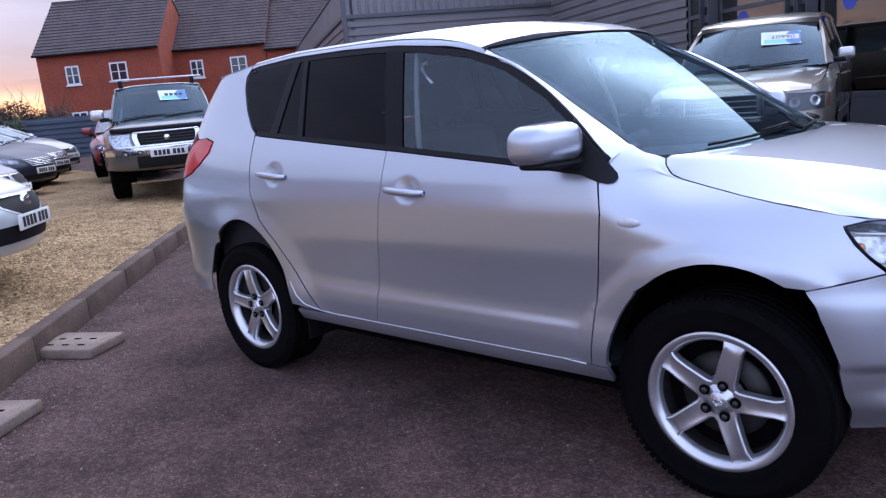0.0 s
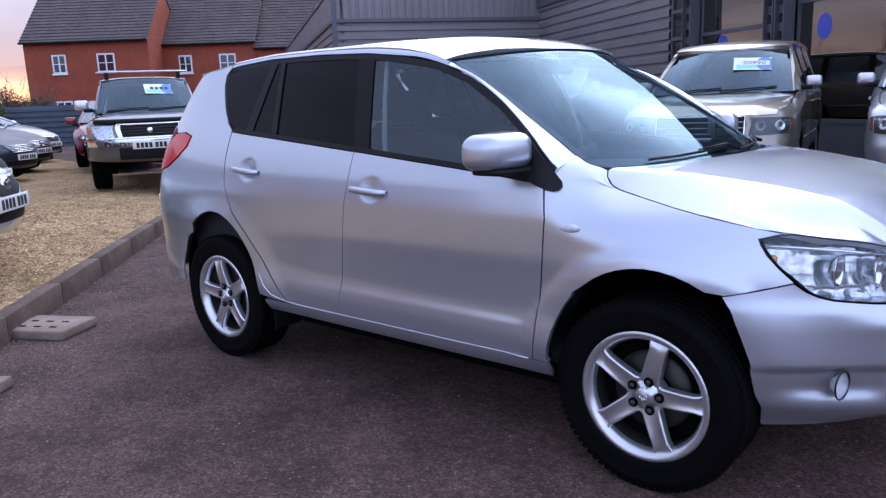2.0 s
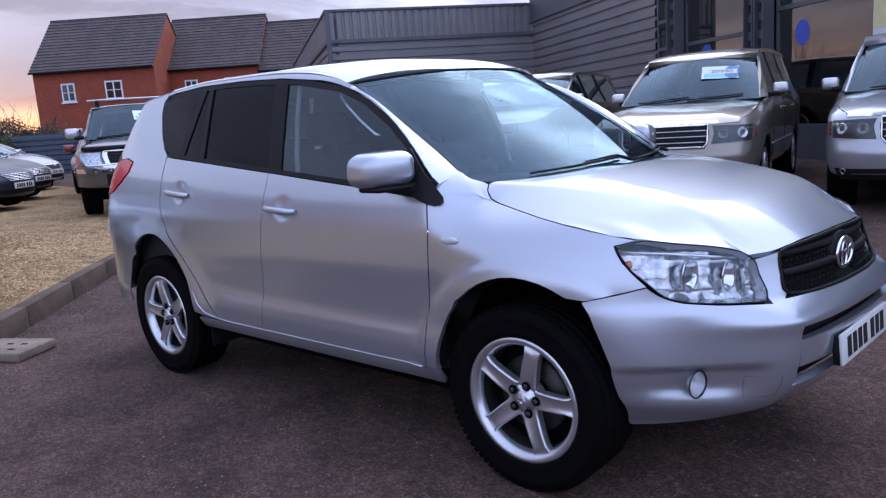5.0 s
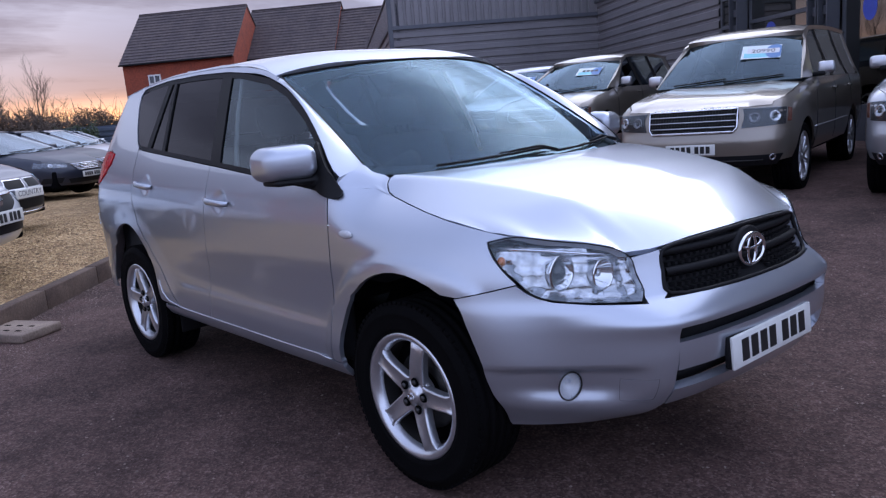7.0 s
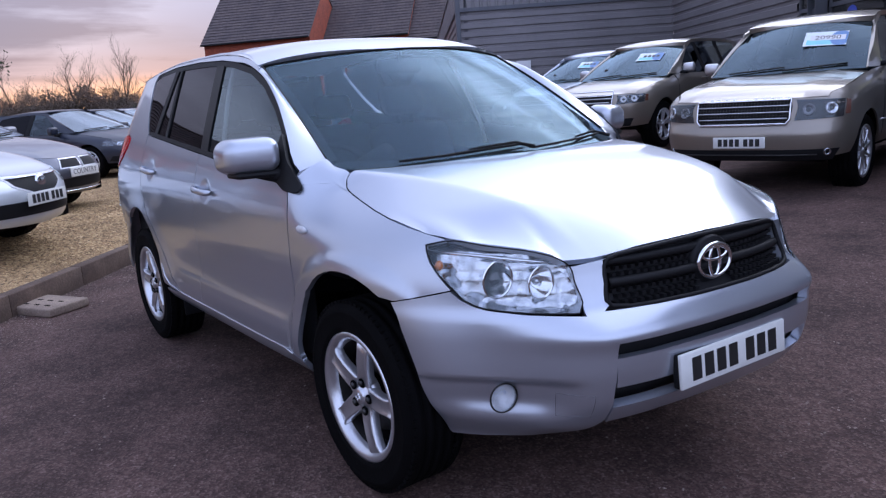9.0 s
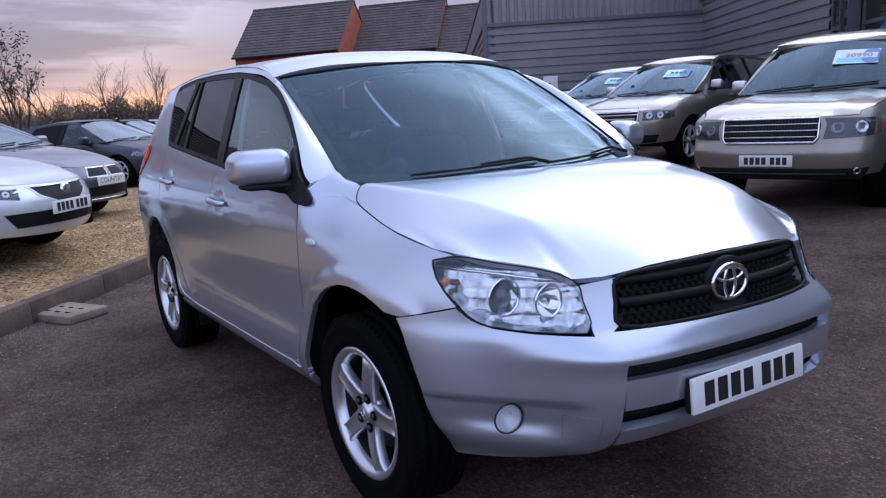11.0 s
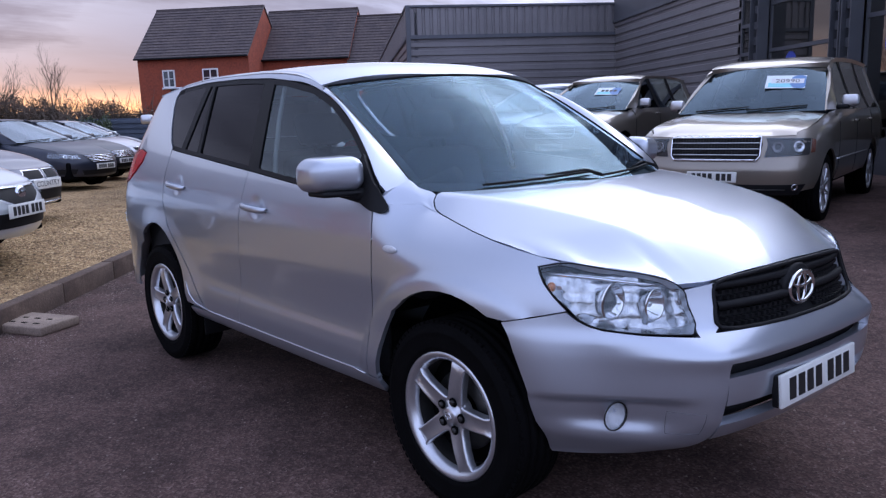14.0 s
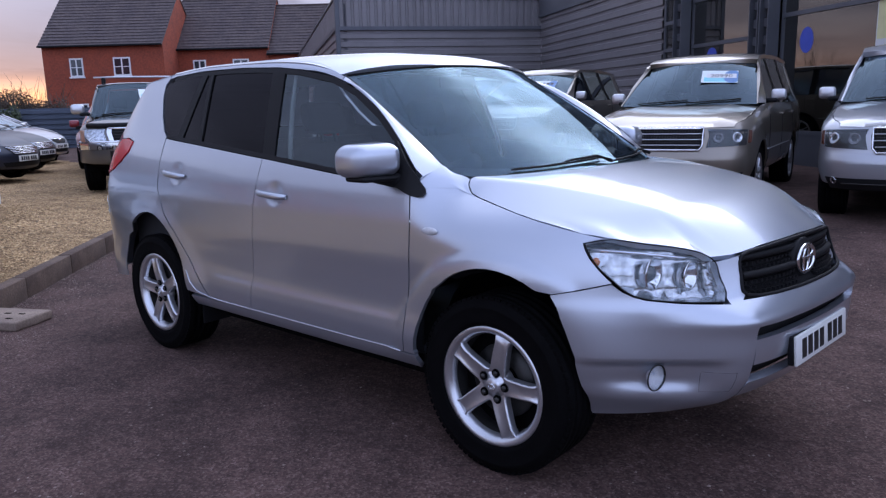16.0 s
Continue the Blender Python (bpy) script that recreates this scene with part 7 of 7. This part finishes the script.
def sport_suv(**more):
    s = big_suv(hw=0.965, wb=1.37, belt=1.16, roof=1.69, tumble=0.71, nose=((0.30, 2.10), (0.45, 2.18), (0.70, 2.20), (0.85, 2.17), (0.98, 2.12), (1.1, 2.02)), tail=((0.3, -2.45), (0.6, -2.58), (1.2, -2.52), (1.8, -2.25)),
                front=1.45, rear=-1.9, nf=2.9, cowl=0.98, hood=((0.5, 1.18), (0.98, 1.145), (1.5, 1.075), (1.9, 0.985), (2.06, 0.925)), lip=0.895, nose_top=2.1,
                rail=((-2.5, 1.63), (-2.0, 1.70), (-1.0, 1.75), (-0.2, 1.735), (0.06, 1.68), (0.16, 1.63), (0.45, 1.46), (0.85, 1.24), (1.02, 1.14)), screen_top=0.16, roof_rear=-2.15,
                windows=((-1.9, -1.85, -1.2, -1.14), (-1.08, -1.02, -0.30, -0.28), (-0.18, -0.16, 0.74, 0.06)), pillar=(1.0, 0.18), tail_glass=(-2.1, -2.05), seat=-0.15, mirror=(0.60, 0.93, 1.25, 0.85),
                face=(("grille", ((-0.42, 0.74), (0.42, 0.74), (0.47, 0.79), (0.45, 0.885), (-0.45, 0.885), (-0.47, 0.79)), TRIM, 0.004, False, "mesh grille"),
                      ("head_lamp_back", ((-0.88, 0.76), (-0.52, 0.74), (-0.52, 0.88), (-0.88, 0.885)), LAMP_GREY, 0.001, True, ""),
                      ("head_lamp", ((-0.88, 0.76), (-0.52, 0.74), (-0.52, 0.88), (-0.88, 0.885)), LENS, 0.010, True, "clear head lamp"),
                      ("indicator", ((-0.910, 0.775), (-0.885, 0.775), (-0.885, 0.875), (-0.910, 0.87)), INDICATOR, 0.006, True, ""),
                      ("lower_intake", ((-0.70, 0.40), (0.70, 0.40), (0.76, 0.52), (-0.76, 0.52)), TRIM, 0.004, False, "")),
                bars=((0.775, -0.42, 0.42, 0.011, ALLOY), (0.835, -0.45, 0.45, 0.011, ALLOY), (0.88, -0.45, 0.45, 0.009, CHROME)), rounds=((-0.77, 0.82, 0.048, FOG_GREY), (-0.63, 0.815, 0.048, FOG_GREY)), letters=(), mesh=(0.43, 0.755, 0.875), plate=0.56, rim=0.25, spokes=5, style="pair", card=("", 0.45))
    s.update(more)
    return s


def saloon(**more):
    s = dict(hw=0.90, wb=1.37, wr=0.325, ww=0.215, sill=0.26, bottom=0.24, belt=0.93, roof=1.43, tumble=0.64,
             nose=((0.20, 2.22), (0.32, 2.32), (0.50, 2.34), (0.62, 2.30), (0.72, 2.22), (0.85, 2.05)), tail=((0.2, -2.30), (0.5, -2.40), (0.9, -2.36), (1.4, -2.0)),
             front=1.30, rear=-1.75, nf=2.25, nr=2.5, cowl=0.92, hood=((0.5, 0.985), (0.92, 0.965), (1.4, 0.905), (1.8, 0.82), (2.05, 0.745), (2.18, 0.69)), drop=0.05, lip=0.67, nose_top=2.15,
             rail=((-2.2, 1.04), (-1.6, 1.24), (-1.0, 1.37), (-0.4, 1.405), (0.0, 1.395), (0.2, 1.36), (0.55, 1.17), (0.85, 1.00), (1.0, 0.95)), screen_top=0.18, roof_rear=-1.15,
             belt_x=(-1.7, -1.1, -0.4, 0.3, 0.7), deck=0.98, tail_glass=(-1.95, -1.62), pillar=(0.98, 0.20), hatch=False, roof_mat=None,
             windows=((-1.35, -1.12, -0.32, -0.30), (-0.20, -0.18, 0.70, 0.08)), seat=-0.15,
             glass=SCREEN_PALE, rim=0.225, spokes=7, style="thin", plate=0.46, mirror=(0.62, 0.90, 1.00, 0.95), handles=((-0.10, 0.80), (-1.05, 0.82)), seams=((-0.24, 0.3, 0.92), (0.80, 0.35, 0.9)),
             lip_rise=0.075,
             face=(("grille", ((-0.16, 0.535), (0.16, 0.535), (0.27, 0.59), (0.30, 0.655), (-0.30, 0.655), (-0.27, 0.59)), TRIM, 0.004, False, "dark five-sided grille"),
                   ("head_lamp_back", ((-0.80, 0.635), (-0.46, 0.585), (-0.42, 0.67), (-0.76, 0.715)), TRIM, 0.001, True, ""),
                   ("head_lamp", ((-0.80, 0.635), (-0.46, 0.585), (-0.42, 0.67), (-0.76, 0.715)), LENS, 0.010, True, "swept clear head lamp with round bowls"),
                   ("fog_recess", ((-0.76, 0.335), (-0.61, 0.325), (-0.60, 0.40), (-0.75, 0.405)), TRIM, 0.004, True, ""),
                   ("lower_intake", ((-0.48, 0.31), (0.48, 0.31), (0.56, 0.405), (-0.56, 0.405)), TRIM, 0.004, False, "")),
             bars=((0.650, -0.29, 0.29, 0.007, CHROME),), rounds=((-0.53, 0.63, 0.030, CHROME), (-0.60, 0.642, 0.032, CHROME), (-0.68, 0.655, 0.034, CHROME), (0, 0.61, 0.048, CHROME)))
    s.update(more)
    if not s.get("roof_mat"):
        s.pop("roof_mat", None)
    return s


RRH = -80.0
car("range_suv", "champagne full-size luxury off-road car with price card, parked nose out", (-1.18, 7.08, 0.155), RRH, CHAMPAGNE, big_suv(), "off-road cars before the showroom")
car("range_suv", "pale grey full-size luxury off-road car, parked nose out", (1.36, 7.3, 0.155), RRH, ZERMATT, big_suv(card=("", 0.3)), "off-road cars before the showroom")
car("sport_suv", "champagne sporting off-road car with price card", (-5.25, 9.2, 0.30), RRH, CHAMPAGNE, sport_suv(), "off-road cars before the showroom")
car("sport_suv", "pale blue-silver off-road car", (-8.3, 11.0, 0.33), RRH, PALE_BLUE, sport_suv(), "off-road cars before the showroom")
car("saloon_car", "dark grey saloon car by the cladding", (-11.4, 13.0, 0.33), RRH, GRAPHITE, saloon(), "off-road cars before the showroom")

ROW = 47.3


def in_row(px, py, ground, xf, turn=ROW):
    """The middle of a car of the row whose plate stands at a place."""
    return (px - xf * math.cos(radians(turn)), py - xf * math.sin(radians(turn)), ground)


car("saloon_car", "pale silver-white saloon car with a chrome-badged grille on gravel", in_row(-3.75, -1.02, 0.30, 2.35), ROW, WHITE, saloon(plate=0.47, rounds=((0, 0.600, 0.062, CHROME), (-0.70, 0.655, 0.038, FOG_GREY), (-0.60, 0.637, 0.034, FOG_GREY), (-0.52, 0.620, 0.028, FOG_GREY)), face=(
    ("grille_rim", ((-0.14, 0.505), (0.14, 0.505), (0.31, 0.585), (0.36, 0.668), (-0.36, 0.668), (-0.31, 0.585)), FOG_GREY, 0.003, False, ""),
    ("grille", ((-0.13, 0.520), (0.13, 0.520), (0.285, 0.590), (0.325, 0.655), (-0.325, 0.655), (-0.285, 0.590)), TRIM, 0.007, False, "dark five-sided grille"),
    ("head_lamp_back", ((-0.82, 0.645), (-0.46, 0.565), (-0.42, 0.655), (-0.76, 0.725)), LAMP_GREY, 0.001, True, ""),
    ("head_lamp", ((-0.82, 0.645), (-0.46, 0.565), (-0.42, 0.655), (-0.76, 0.725)), LENS, 0.010, True, "swept clear head lamp with round bowls"),
    ("fog_recess", ((-0.80, 0.350), (-0.62, 0.335), (-0.60, 0.415), (-0.78, 0.425)), TRIM, 0.004, True, ""),
    ("lower_intake", ((-0.50, 0.335), (0.50, 0.335), (0.58, 0.455), (-0.58, 0.455)), TRIM, 0.004, False, ""))), "row of cars on the gravel")
car("saloon_car", "slate grey saloon car with twin oval grilles on the gravel", in_row(-6.35, -0.20, 0.30, 2.35, 44), 44, SLATE, saloon(plate=0.50, plate_text="COUNTRY", rounds=((-0.68, 0.66, 0.042, REFLECTOR),), bars=((0.29, -0.60, 0.60, 0.008, CHROME),), face=(
    ("grille_rim", ((-0.335, 0.550), (-0.022, 0.550), (-0.022, 0.672), (-0.285, 0.672)), ALLOY, 0.003, True, ""),
    ("grille", ((-0.318, 0.562), (-0.036, 0.562), (-0.036, 0.660), (-0.276, 0.660)), TRIM, 0.008, True, "dark oval grille with a bright rim"),
    ("head_lamp_back", ((-0.82, 0.64), (-0.46, 0.60), (-0.44, 0.68), (-0.80, 0.73)), LAMP_MID, 0.001, True, ""),
    ("head_lamp", ((-0.82, 0.64), (-0.46, 0.60), (-0.44, 0.68), (-0.80, 0.73)), LENS, 0.010, True, "clear head lamp"),
    ("lower_intake", ((-0.56, 0.32), (0.56, 0.32), (0.62, 0.43), (-0.62, 0.43)), TRIM, 0.004, False, ""))), "row of cars on the gravel")
BARRED = dict(bars=tuple((0.545 + 0.028 * k, -0.30 - 0.022 * k, 0.30 + 0.022 * k, 0.009, CHROME) for k in range(5)), plate=0.45, rounds=((-0.67, 0.665, 0.042, REFLECTOR), (-0.56, 0.648, 0.034, REFLECTOR)), face=(
    ("grille", ((-0.28, 0.53), (0.28, 0.53), (0.40, 0.672), (-0.40, 0.672)), TRIM, 0.004, False, "dark grille with bright bars"),
    ("head_lamp_back", ((-0.84, 0.65), (-0.48, 0.60), (-0.45, 0.685), (-0.80, 0.735)), LAMP_MID, 0.001, True, ""),
    ("head_lamp", ((-0.84, 0.65), (-0.48, 0.60), (-0.45, 0.685), (-0.80, 0.735)), LENS, 0.010, True, "swept clear head lamp"),
    ("fog_recess", ((-0.80, 0.33), (-0.58, 0.32), (-0.55, 0.42), (-0.78, 0.43)), TRIM, 0.004, True, ""),
    ("lower_intake", ((-0.46, 0.30), (0.46, 0.30), (0.50, 0.39), (-0.50, 0.39)), TRIM, 0.004, False, "")))
car("saloon_car", "dark blue-black saloon car with a bright-barred grille", in_row(-12.5, 2.42, 0.22, 2.35, 33), 33, NAVY, saloon(**BARRED), "row of cars on the gravel")
car("saloon_car", "graphite saloon car with a bright-barred grille in the row", in_row(-14.75, 3.62, 0.21, 2.35, 34), 34, GRAPHITE, saloon(**BARRED), "row of cars on the gravel")
car("saloon_car", "silver saloon car in the row", in_row(-17.75, 5.12, 0.21, 2.35, 36), 36, ZERMATT, saloon(), "row of cars on the gravel")
car("saloon_car", "dark blue saloon car in the row", in_row(-19.9, 5.9, 0.21, 2.35, 36), 36, NAVY, saloon(), "row of cars on the gravel")
car("saloon_car", "white saloon car in the row", in_row(-22.4, 6.8, 0.21, 2.35, 36), 36, WHITE, saloon(), "row of cars on the gravel")
car("hatchback", "dark red hatchback beside the pickup", (-14.9, 5.45, 0.26), -28, RED, saloon(roof=1.50), "cars at the end of the bank")
car("hatchback", "white hatchback behind the pickup", (-13.2, 9.0, 0.32), -35, WHITE, saloon(roof=1.50), "cars at the end of the bank")

PICK = dict(hw=0.89, wb=1.50, wr=0.37, ww=0.25, sill=0.45, bottom=0.44, belt=1.14, roof=1.76, tumble=0.74,
            nose=((0.40, 2.28), (0.55, 2.36), (0.75, 2.37), (0.95, 2.30), (1.10, 2.22)), tail=((0.4, -2.55), (0.7, -2.62), (1.1, -2.6), (1.7, -2.5)),
            front=1.75, rear=-2.1, nf=3.0, nr=4.0, cowl=1.05, hood=((0.6, 1.20), (1.05, 1.185), (1.6, 1.15), (2.0, 1.11), (2.2, 1.06)), drop=0.05, lip=1.03, nose_top=2.26,
            rail=((-2.6, 1.70), (-2.2, 1.72), (-0.9, 1.725), (0.2, 1.715), (0.42, 1.68), (0.7, 1.45), (1.0, 1.22), (1.1, 1.15)), screen_top=0.46, roof_rear=-2.4,
            belt_x=(-2.0, -1.2, -0.4, 0.3, 0.8), deck=1.14, tail_glass=(-2.3, -2.3), pillar=(1.05, 0.46),
            windows=((-2.1, -2.1, -1.05, -1.0), (-0.75, -0.72, 0.05, 0.06), (0.15, 0.16, 0.85, 0.38)), seat=0.0,
            rim=0.215, spokes=6, style="broad", plate=0.69, plate_out=0.056, mirror=(0.80, 0.89, 1.30, 0.95), mirror_mat=ALLOY, handles=((0.2, 1.0),), seams=((0.10, 0.5, 1.1),), card=("", 0.38),
            face=(("grille", ((-0.38, 0.80), (0.38, 0.80), (0.40, 0.975), (-0.40, 0.975)), TRIM, 0.004, False, "dark mesh grille with a chrome surround"),
                  ("grille_end", ((-0.43, 0.785), (-0.37, 0.785), (-0.385, 0.99), (-0.45, 0.99)), CHROME, 0.022, True, ""),
                  ("head_lamp_back", ((-0.78, 0.80), (-0.48, 0.79), (-0.49, 0.98), (-0.78, 0.98)), REFLECTOR, 0.001, True, ""),
                  ("head_lamp", ((-0.78, 0.80), (-0.48, 0.79), (-0.49, 0.98), (-0.78, 0.98)), LENS, 0.010, True, "square head lamp"),
                  ("indicator", ((-0.86, 0.81), (-0.79, 0.80), (-0.79, 0.97), (-0.86, 0.965)), PALE_AMBER, 0.008, True, ""),
                  ("bumper_top", ((-0.88, 0.685), (0.88, 0.685), (0.88, 0.775), (-0.88, 0.775)), CHROME, 0.040, False, "chromed bumper top"),
                  ("bumper", ((-0.87, 0.49), (0.87, 0.49), (0.87, 0.684), (-0.87, 0.684)), PEWTER, 0.030, False, "pewter grey lower bumper"),
                  ("lower_intake", ((-0.44, 0.50), (0.44, 0.50), (0.44, 0.66), (-0.44, 0.66)), TRIM, 0.036, False, "")),
            bars=((0.985, -0.44, 0.44, 0.020, CHROME), (0.795, -0.42, 0.42, 0.018, CHROME), (0.93, -0.38, 0.38, 0.007, STEEL), (0.89, -0.38, 0.38, 0.007, STEEL), (0.85, -0.38, 0.38, 0.007, STEEL), (1.028, -0.74, 0.74, 0.042, TRIM), (0.585, -0.44, 0.44, 0.012, CHROME), (0.535, -0.44, 0.44, 0.010, ALLOY), (0.79, -0.87, 0.87, 0.020, CHROME)), rounds=((-0.66, 0.60, 0.05, REFLECTOR), (0, 0.89, 0.045, CHROME)))
pk_h = math.degrees(math.atan2(-0.47, 0.883))
px, py = -8.06, 2.48
pk = car("pickup_truck", "pewter grey pickup truck with chrome grille and roof bars on gravel", (px - 2.37 * 0.883, py + 2.37 * 0.47, 0.235), pk_h, PEWTER, PICK, "cars at the end of the bank")
bm = bmesh.new()
tube(bm, [(0.05, -0.74, 1.845), (0.05, -0.4, 1.852), (0.05, 0.4, 1.852), (0.05, 0.74, 1.845)], 0.015, 8)
bar = part("roof_bar", bm, ALLOY, pk, "bright roof bar on black feet")
for y in (-0.58, 0.58):
    part("bar_foot", boxed((0.005, y - 0.035, 1.70), (0.095, y + 0.035, 1.842), 0.018), TRIM, bar)

# ---------------------------------------------------------------- hedge and bare trees against the sunset
def twig_tree(name, at, height, seed, spread=0.33, label="bare winter tree with thin twigs"):
    r = random.Random(seed)
    ob = thing(name, label, "tree", Matrix.Translation(at), "bare trees beyond the fence")
    bm, tw = bmesh.new(), bmesh.new()

    def grow(p, d, ln, rad, level, target):
        pts, q = [p], p.copy()
        for k in range(3):
            d2 = (d + Vector((r.uniform(-1, 1), r.uniform(-1, 1), r.uniform(-0.3, 0.6))) * 0.16).normalized()
            q = q + d2 * ln / 3
            pts.append(q.copy())
            d = d2
        tube(target, pts, [rad, rad * 0.85, rad * 0.7, rad * 0.5], 5 if level < 2 else 3, cap=False)
        if level < 5:
            for _ in range(r.choice((3, 3, 4)) if level < 3 else r.choice((2, 3, 3))):
                t = r.uniform(0.35, 1.0)
                i = min(2, int(t * 3))
                s = pts[i].lerp(pts[i + 1], t * 3 - i)
                a = r.uniform(0, 6.28)
                side_ = d.orthogonal().normalized()
                side_.rotate(Matrix.Rotation(a, 3, d))
                nd = (d + side_ * r.uniform(0.35, 0.9) + Vector((0, 0, 0.25))).normalized()
                grow(s, nd, ln * r.uniform(0.55, 0.75), rad * 0.5, level + 1, bm if level < 1 else tw)

    grow(Vector((0, 0, 0)), Vector((r.uniform(-0.08, 0.08), r.uniform(-0.08, 0.08), 1)).normalized(), height * 0.42, height * 0.012, 0, bm)
    part("trunk", bm, BARK, ob)
    part("crown", tw, BARK, ob)
    return ob


def hedge(name, at, size, n, seed, label, material=None, twigs=90):
    """An uneven mass of small leaf clumps on thin stems."""
    r = random.Random(seed)
    ob = tagged(new(name), label, "hedge", kind="stuff")
    vs, fs = [], []
    def height_at(x, y):
        return 0.50 + 0.30 * noise.noise((x * size[0] * 0.35 + seed, y, 0.3)) + 0.14 * noise.noise((x * size[0] * 1.3 + seed, y * 2, 4.1))

    for _ in range(n):
        x, y = r.uniform(-1, 1), r.uniform(-1, 1)
        z = r.random() ** 0.75 * height_at(x, y)
        c = Vector((x * size[0], y * size[1], z * size[2]))
        s = r.uniform(0.026, 0.066)
        a, b = Vector((r.uniform(-1, 1), r.uniform(-1, 1), r.uniform(-1, 1))).normalized(), Vector((r.uniform(-1, 1), r.uniform(-1, 1), r.uniform(-1, 1))).normalized()
        k = len(vs)
        vs += [c - a * s, c + b * s * 0.6, c + a * s, c - b * s * 0.6]
        fs.append((k, k + 1, k + 2, k + 3))
    for _ in range(int(twigs * size[0])):
        x, y = r.uniform(-1, 1), r.uniform(-1, 1)
        z0 = height_at(x, y) * size[2] * 0.7
        c, d = Vector((x * size[0], y * size[1], z0)), Vector((r.gauss(0, 0.28), r.gauss(0, 0.2), 1)).normalized()
        for _k in range(r.choice((2, 3, 3))):
            e = c + d * r.uniform(0.3, 0.75) * size[2] * 0.25
            k, w_ = len(vs), r.uniform(0.007, 0.014)
            vs += [c - Vector((w_, w_, 0)), c + Vector((w_, w_, 0)), e]
            fs.append((k, k + 1, k + 2))
            c, d = c.lerp(e, r.uniform(0.5, 0.95)), (d + Vector((r.gauss(0, 0.4), r.gauss(0, 0.4), r.uniform(-0.1, 0.3)))).normalized()
    me = bpy.data.meshes.new(name)
    me.from_pydata([tuple(v) for v in vs], [], fs)
    me.materials.append(material or HEDGE)
    leaf = new("leaves", me)
    leaf.parent = ob
    ob.matrix_basis = Matrix.Translation((at[0], at[1], 0)) @ Matrix.Rotation(at[2], 4, "Z")
    return ob


hedge("hedge", (-40.0, -2.0, radians(78)), (13.0, 1.8, 4.2), 165000, 3, "tall dark overgrown hedge beyond the fence")
hedge("hedge", (-52.0, 9.5, radians(70)), (9.0, 2.0, 4.6), 95000, 8, "dark hedge and scrub before the sunset")
hedge("hedge", (-70.0, -22.0, radians(60)), (34.0, 3.0, 5.5), 60000, 12, "far line of dark scrub")
for k, (az, d, h) in enumerate(((73.2, 50, 5.6), (75.5, 46, 8.2), (76.4, 50, 6.6), (78.2, 47, 7.4), (79.0, 52, 7.8), (80.5, 47, 6.4), (82.6, 44, 7.6), (84.4, 46, 8.6), (86.0, 42, 6.6), (88.5, 44, 7.2), (92.0, 40, 7.0), (71.6, 58, 5.2))):
    twig_tree("bare_tree", (3 - math.sin(radians(az)) * d, -2.5 + math.cos(radians(az)) * d, 0.2), h * 0.74, 20 + k)
hedge("hedge", (-31.0, 6.9, radians(72.6)), (3.6, 0.8, 4.3), 42000, 17, "brown scrub hedge close behind the fence")
hedge("bush", (-26.4, 6.2, radians(75)), (0.9, 0.8, 2.7), 9000, 31, "dark green evergreen bush beyond the fence", BUSH, 20)


def sparse_leaves(tree, n, seed, low, high, spread):
    """A few narrow leaves on the outer twigs."""
    r = random.Random(seed)
    crown = [ch for ch in tree.children if ch.name.startswith("crown")][0]
    spots = [v.co.copy() for v in crown.data.vertices if low < v.co.z < high and math.hypot(v.co.x, v.co.y) < spread]
    vs, fs = [], []
    for c in r.sample(spots, min(n, len(spots))):
        a = Vector((r.uniform(-1, 1), r.uniform(-1, 1), r.uniform(-1.2, 0.2))).normalized()
        b = a.orthogonal().normalized()
        ln, w_, k = r.uniform(0.07, 0.15), r.uniform(0.015, 0.03), len(vs)
        vs += [c, c + a * ln * 0.5 + b * w_, c + a * ln, c + a * ln * 0.5 - b * w_]
        fs.append((k, k + 1, k + 2, k + 3))
    me = bpy.data.meshes.new("leaves")
    me.from_pydata([tuple(v) for v in vs], [], fs)
    me.materials.append(BUSH)
    leaves = new("leaves", me)
    leaves.parent = tree


leafy = twig_tree("small_tree", (-17.45, -0.2, 0.2), 4.6, 77, label="slender young tree with a few leaves on its twigs")
sparse_leaves(leafy, 420, 5, 1.4, 9.0, 3.0)
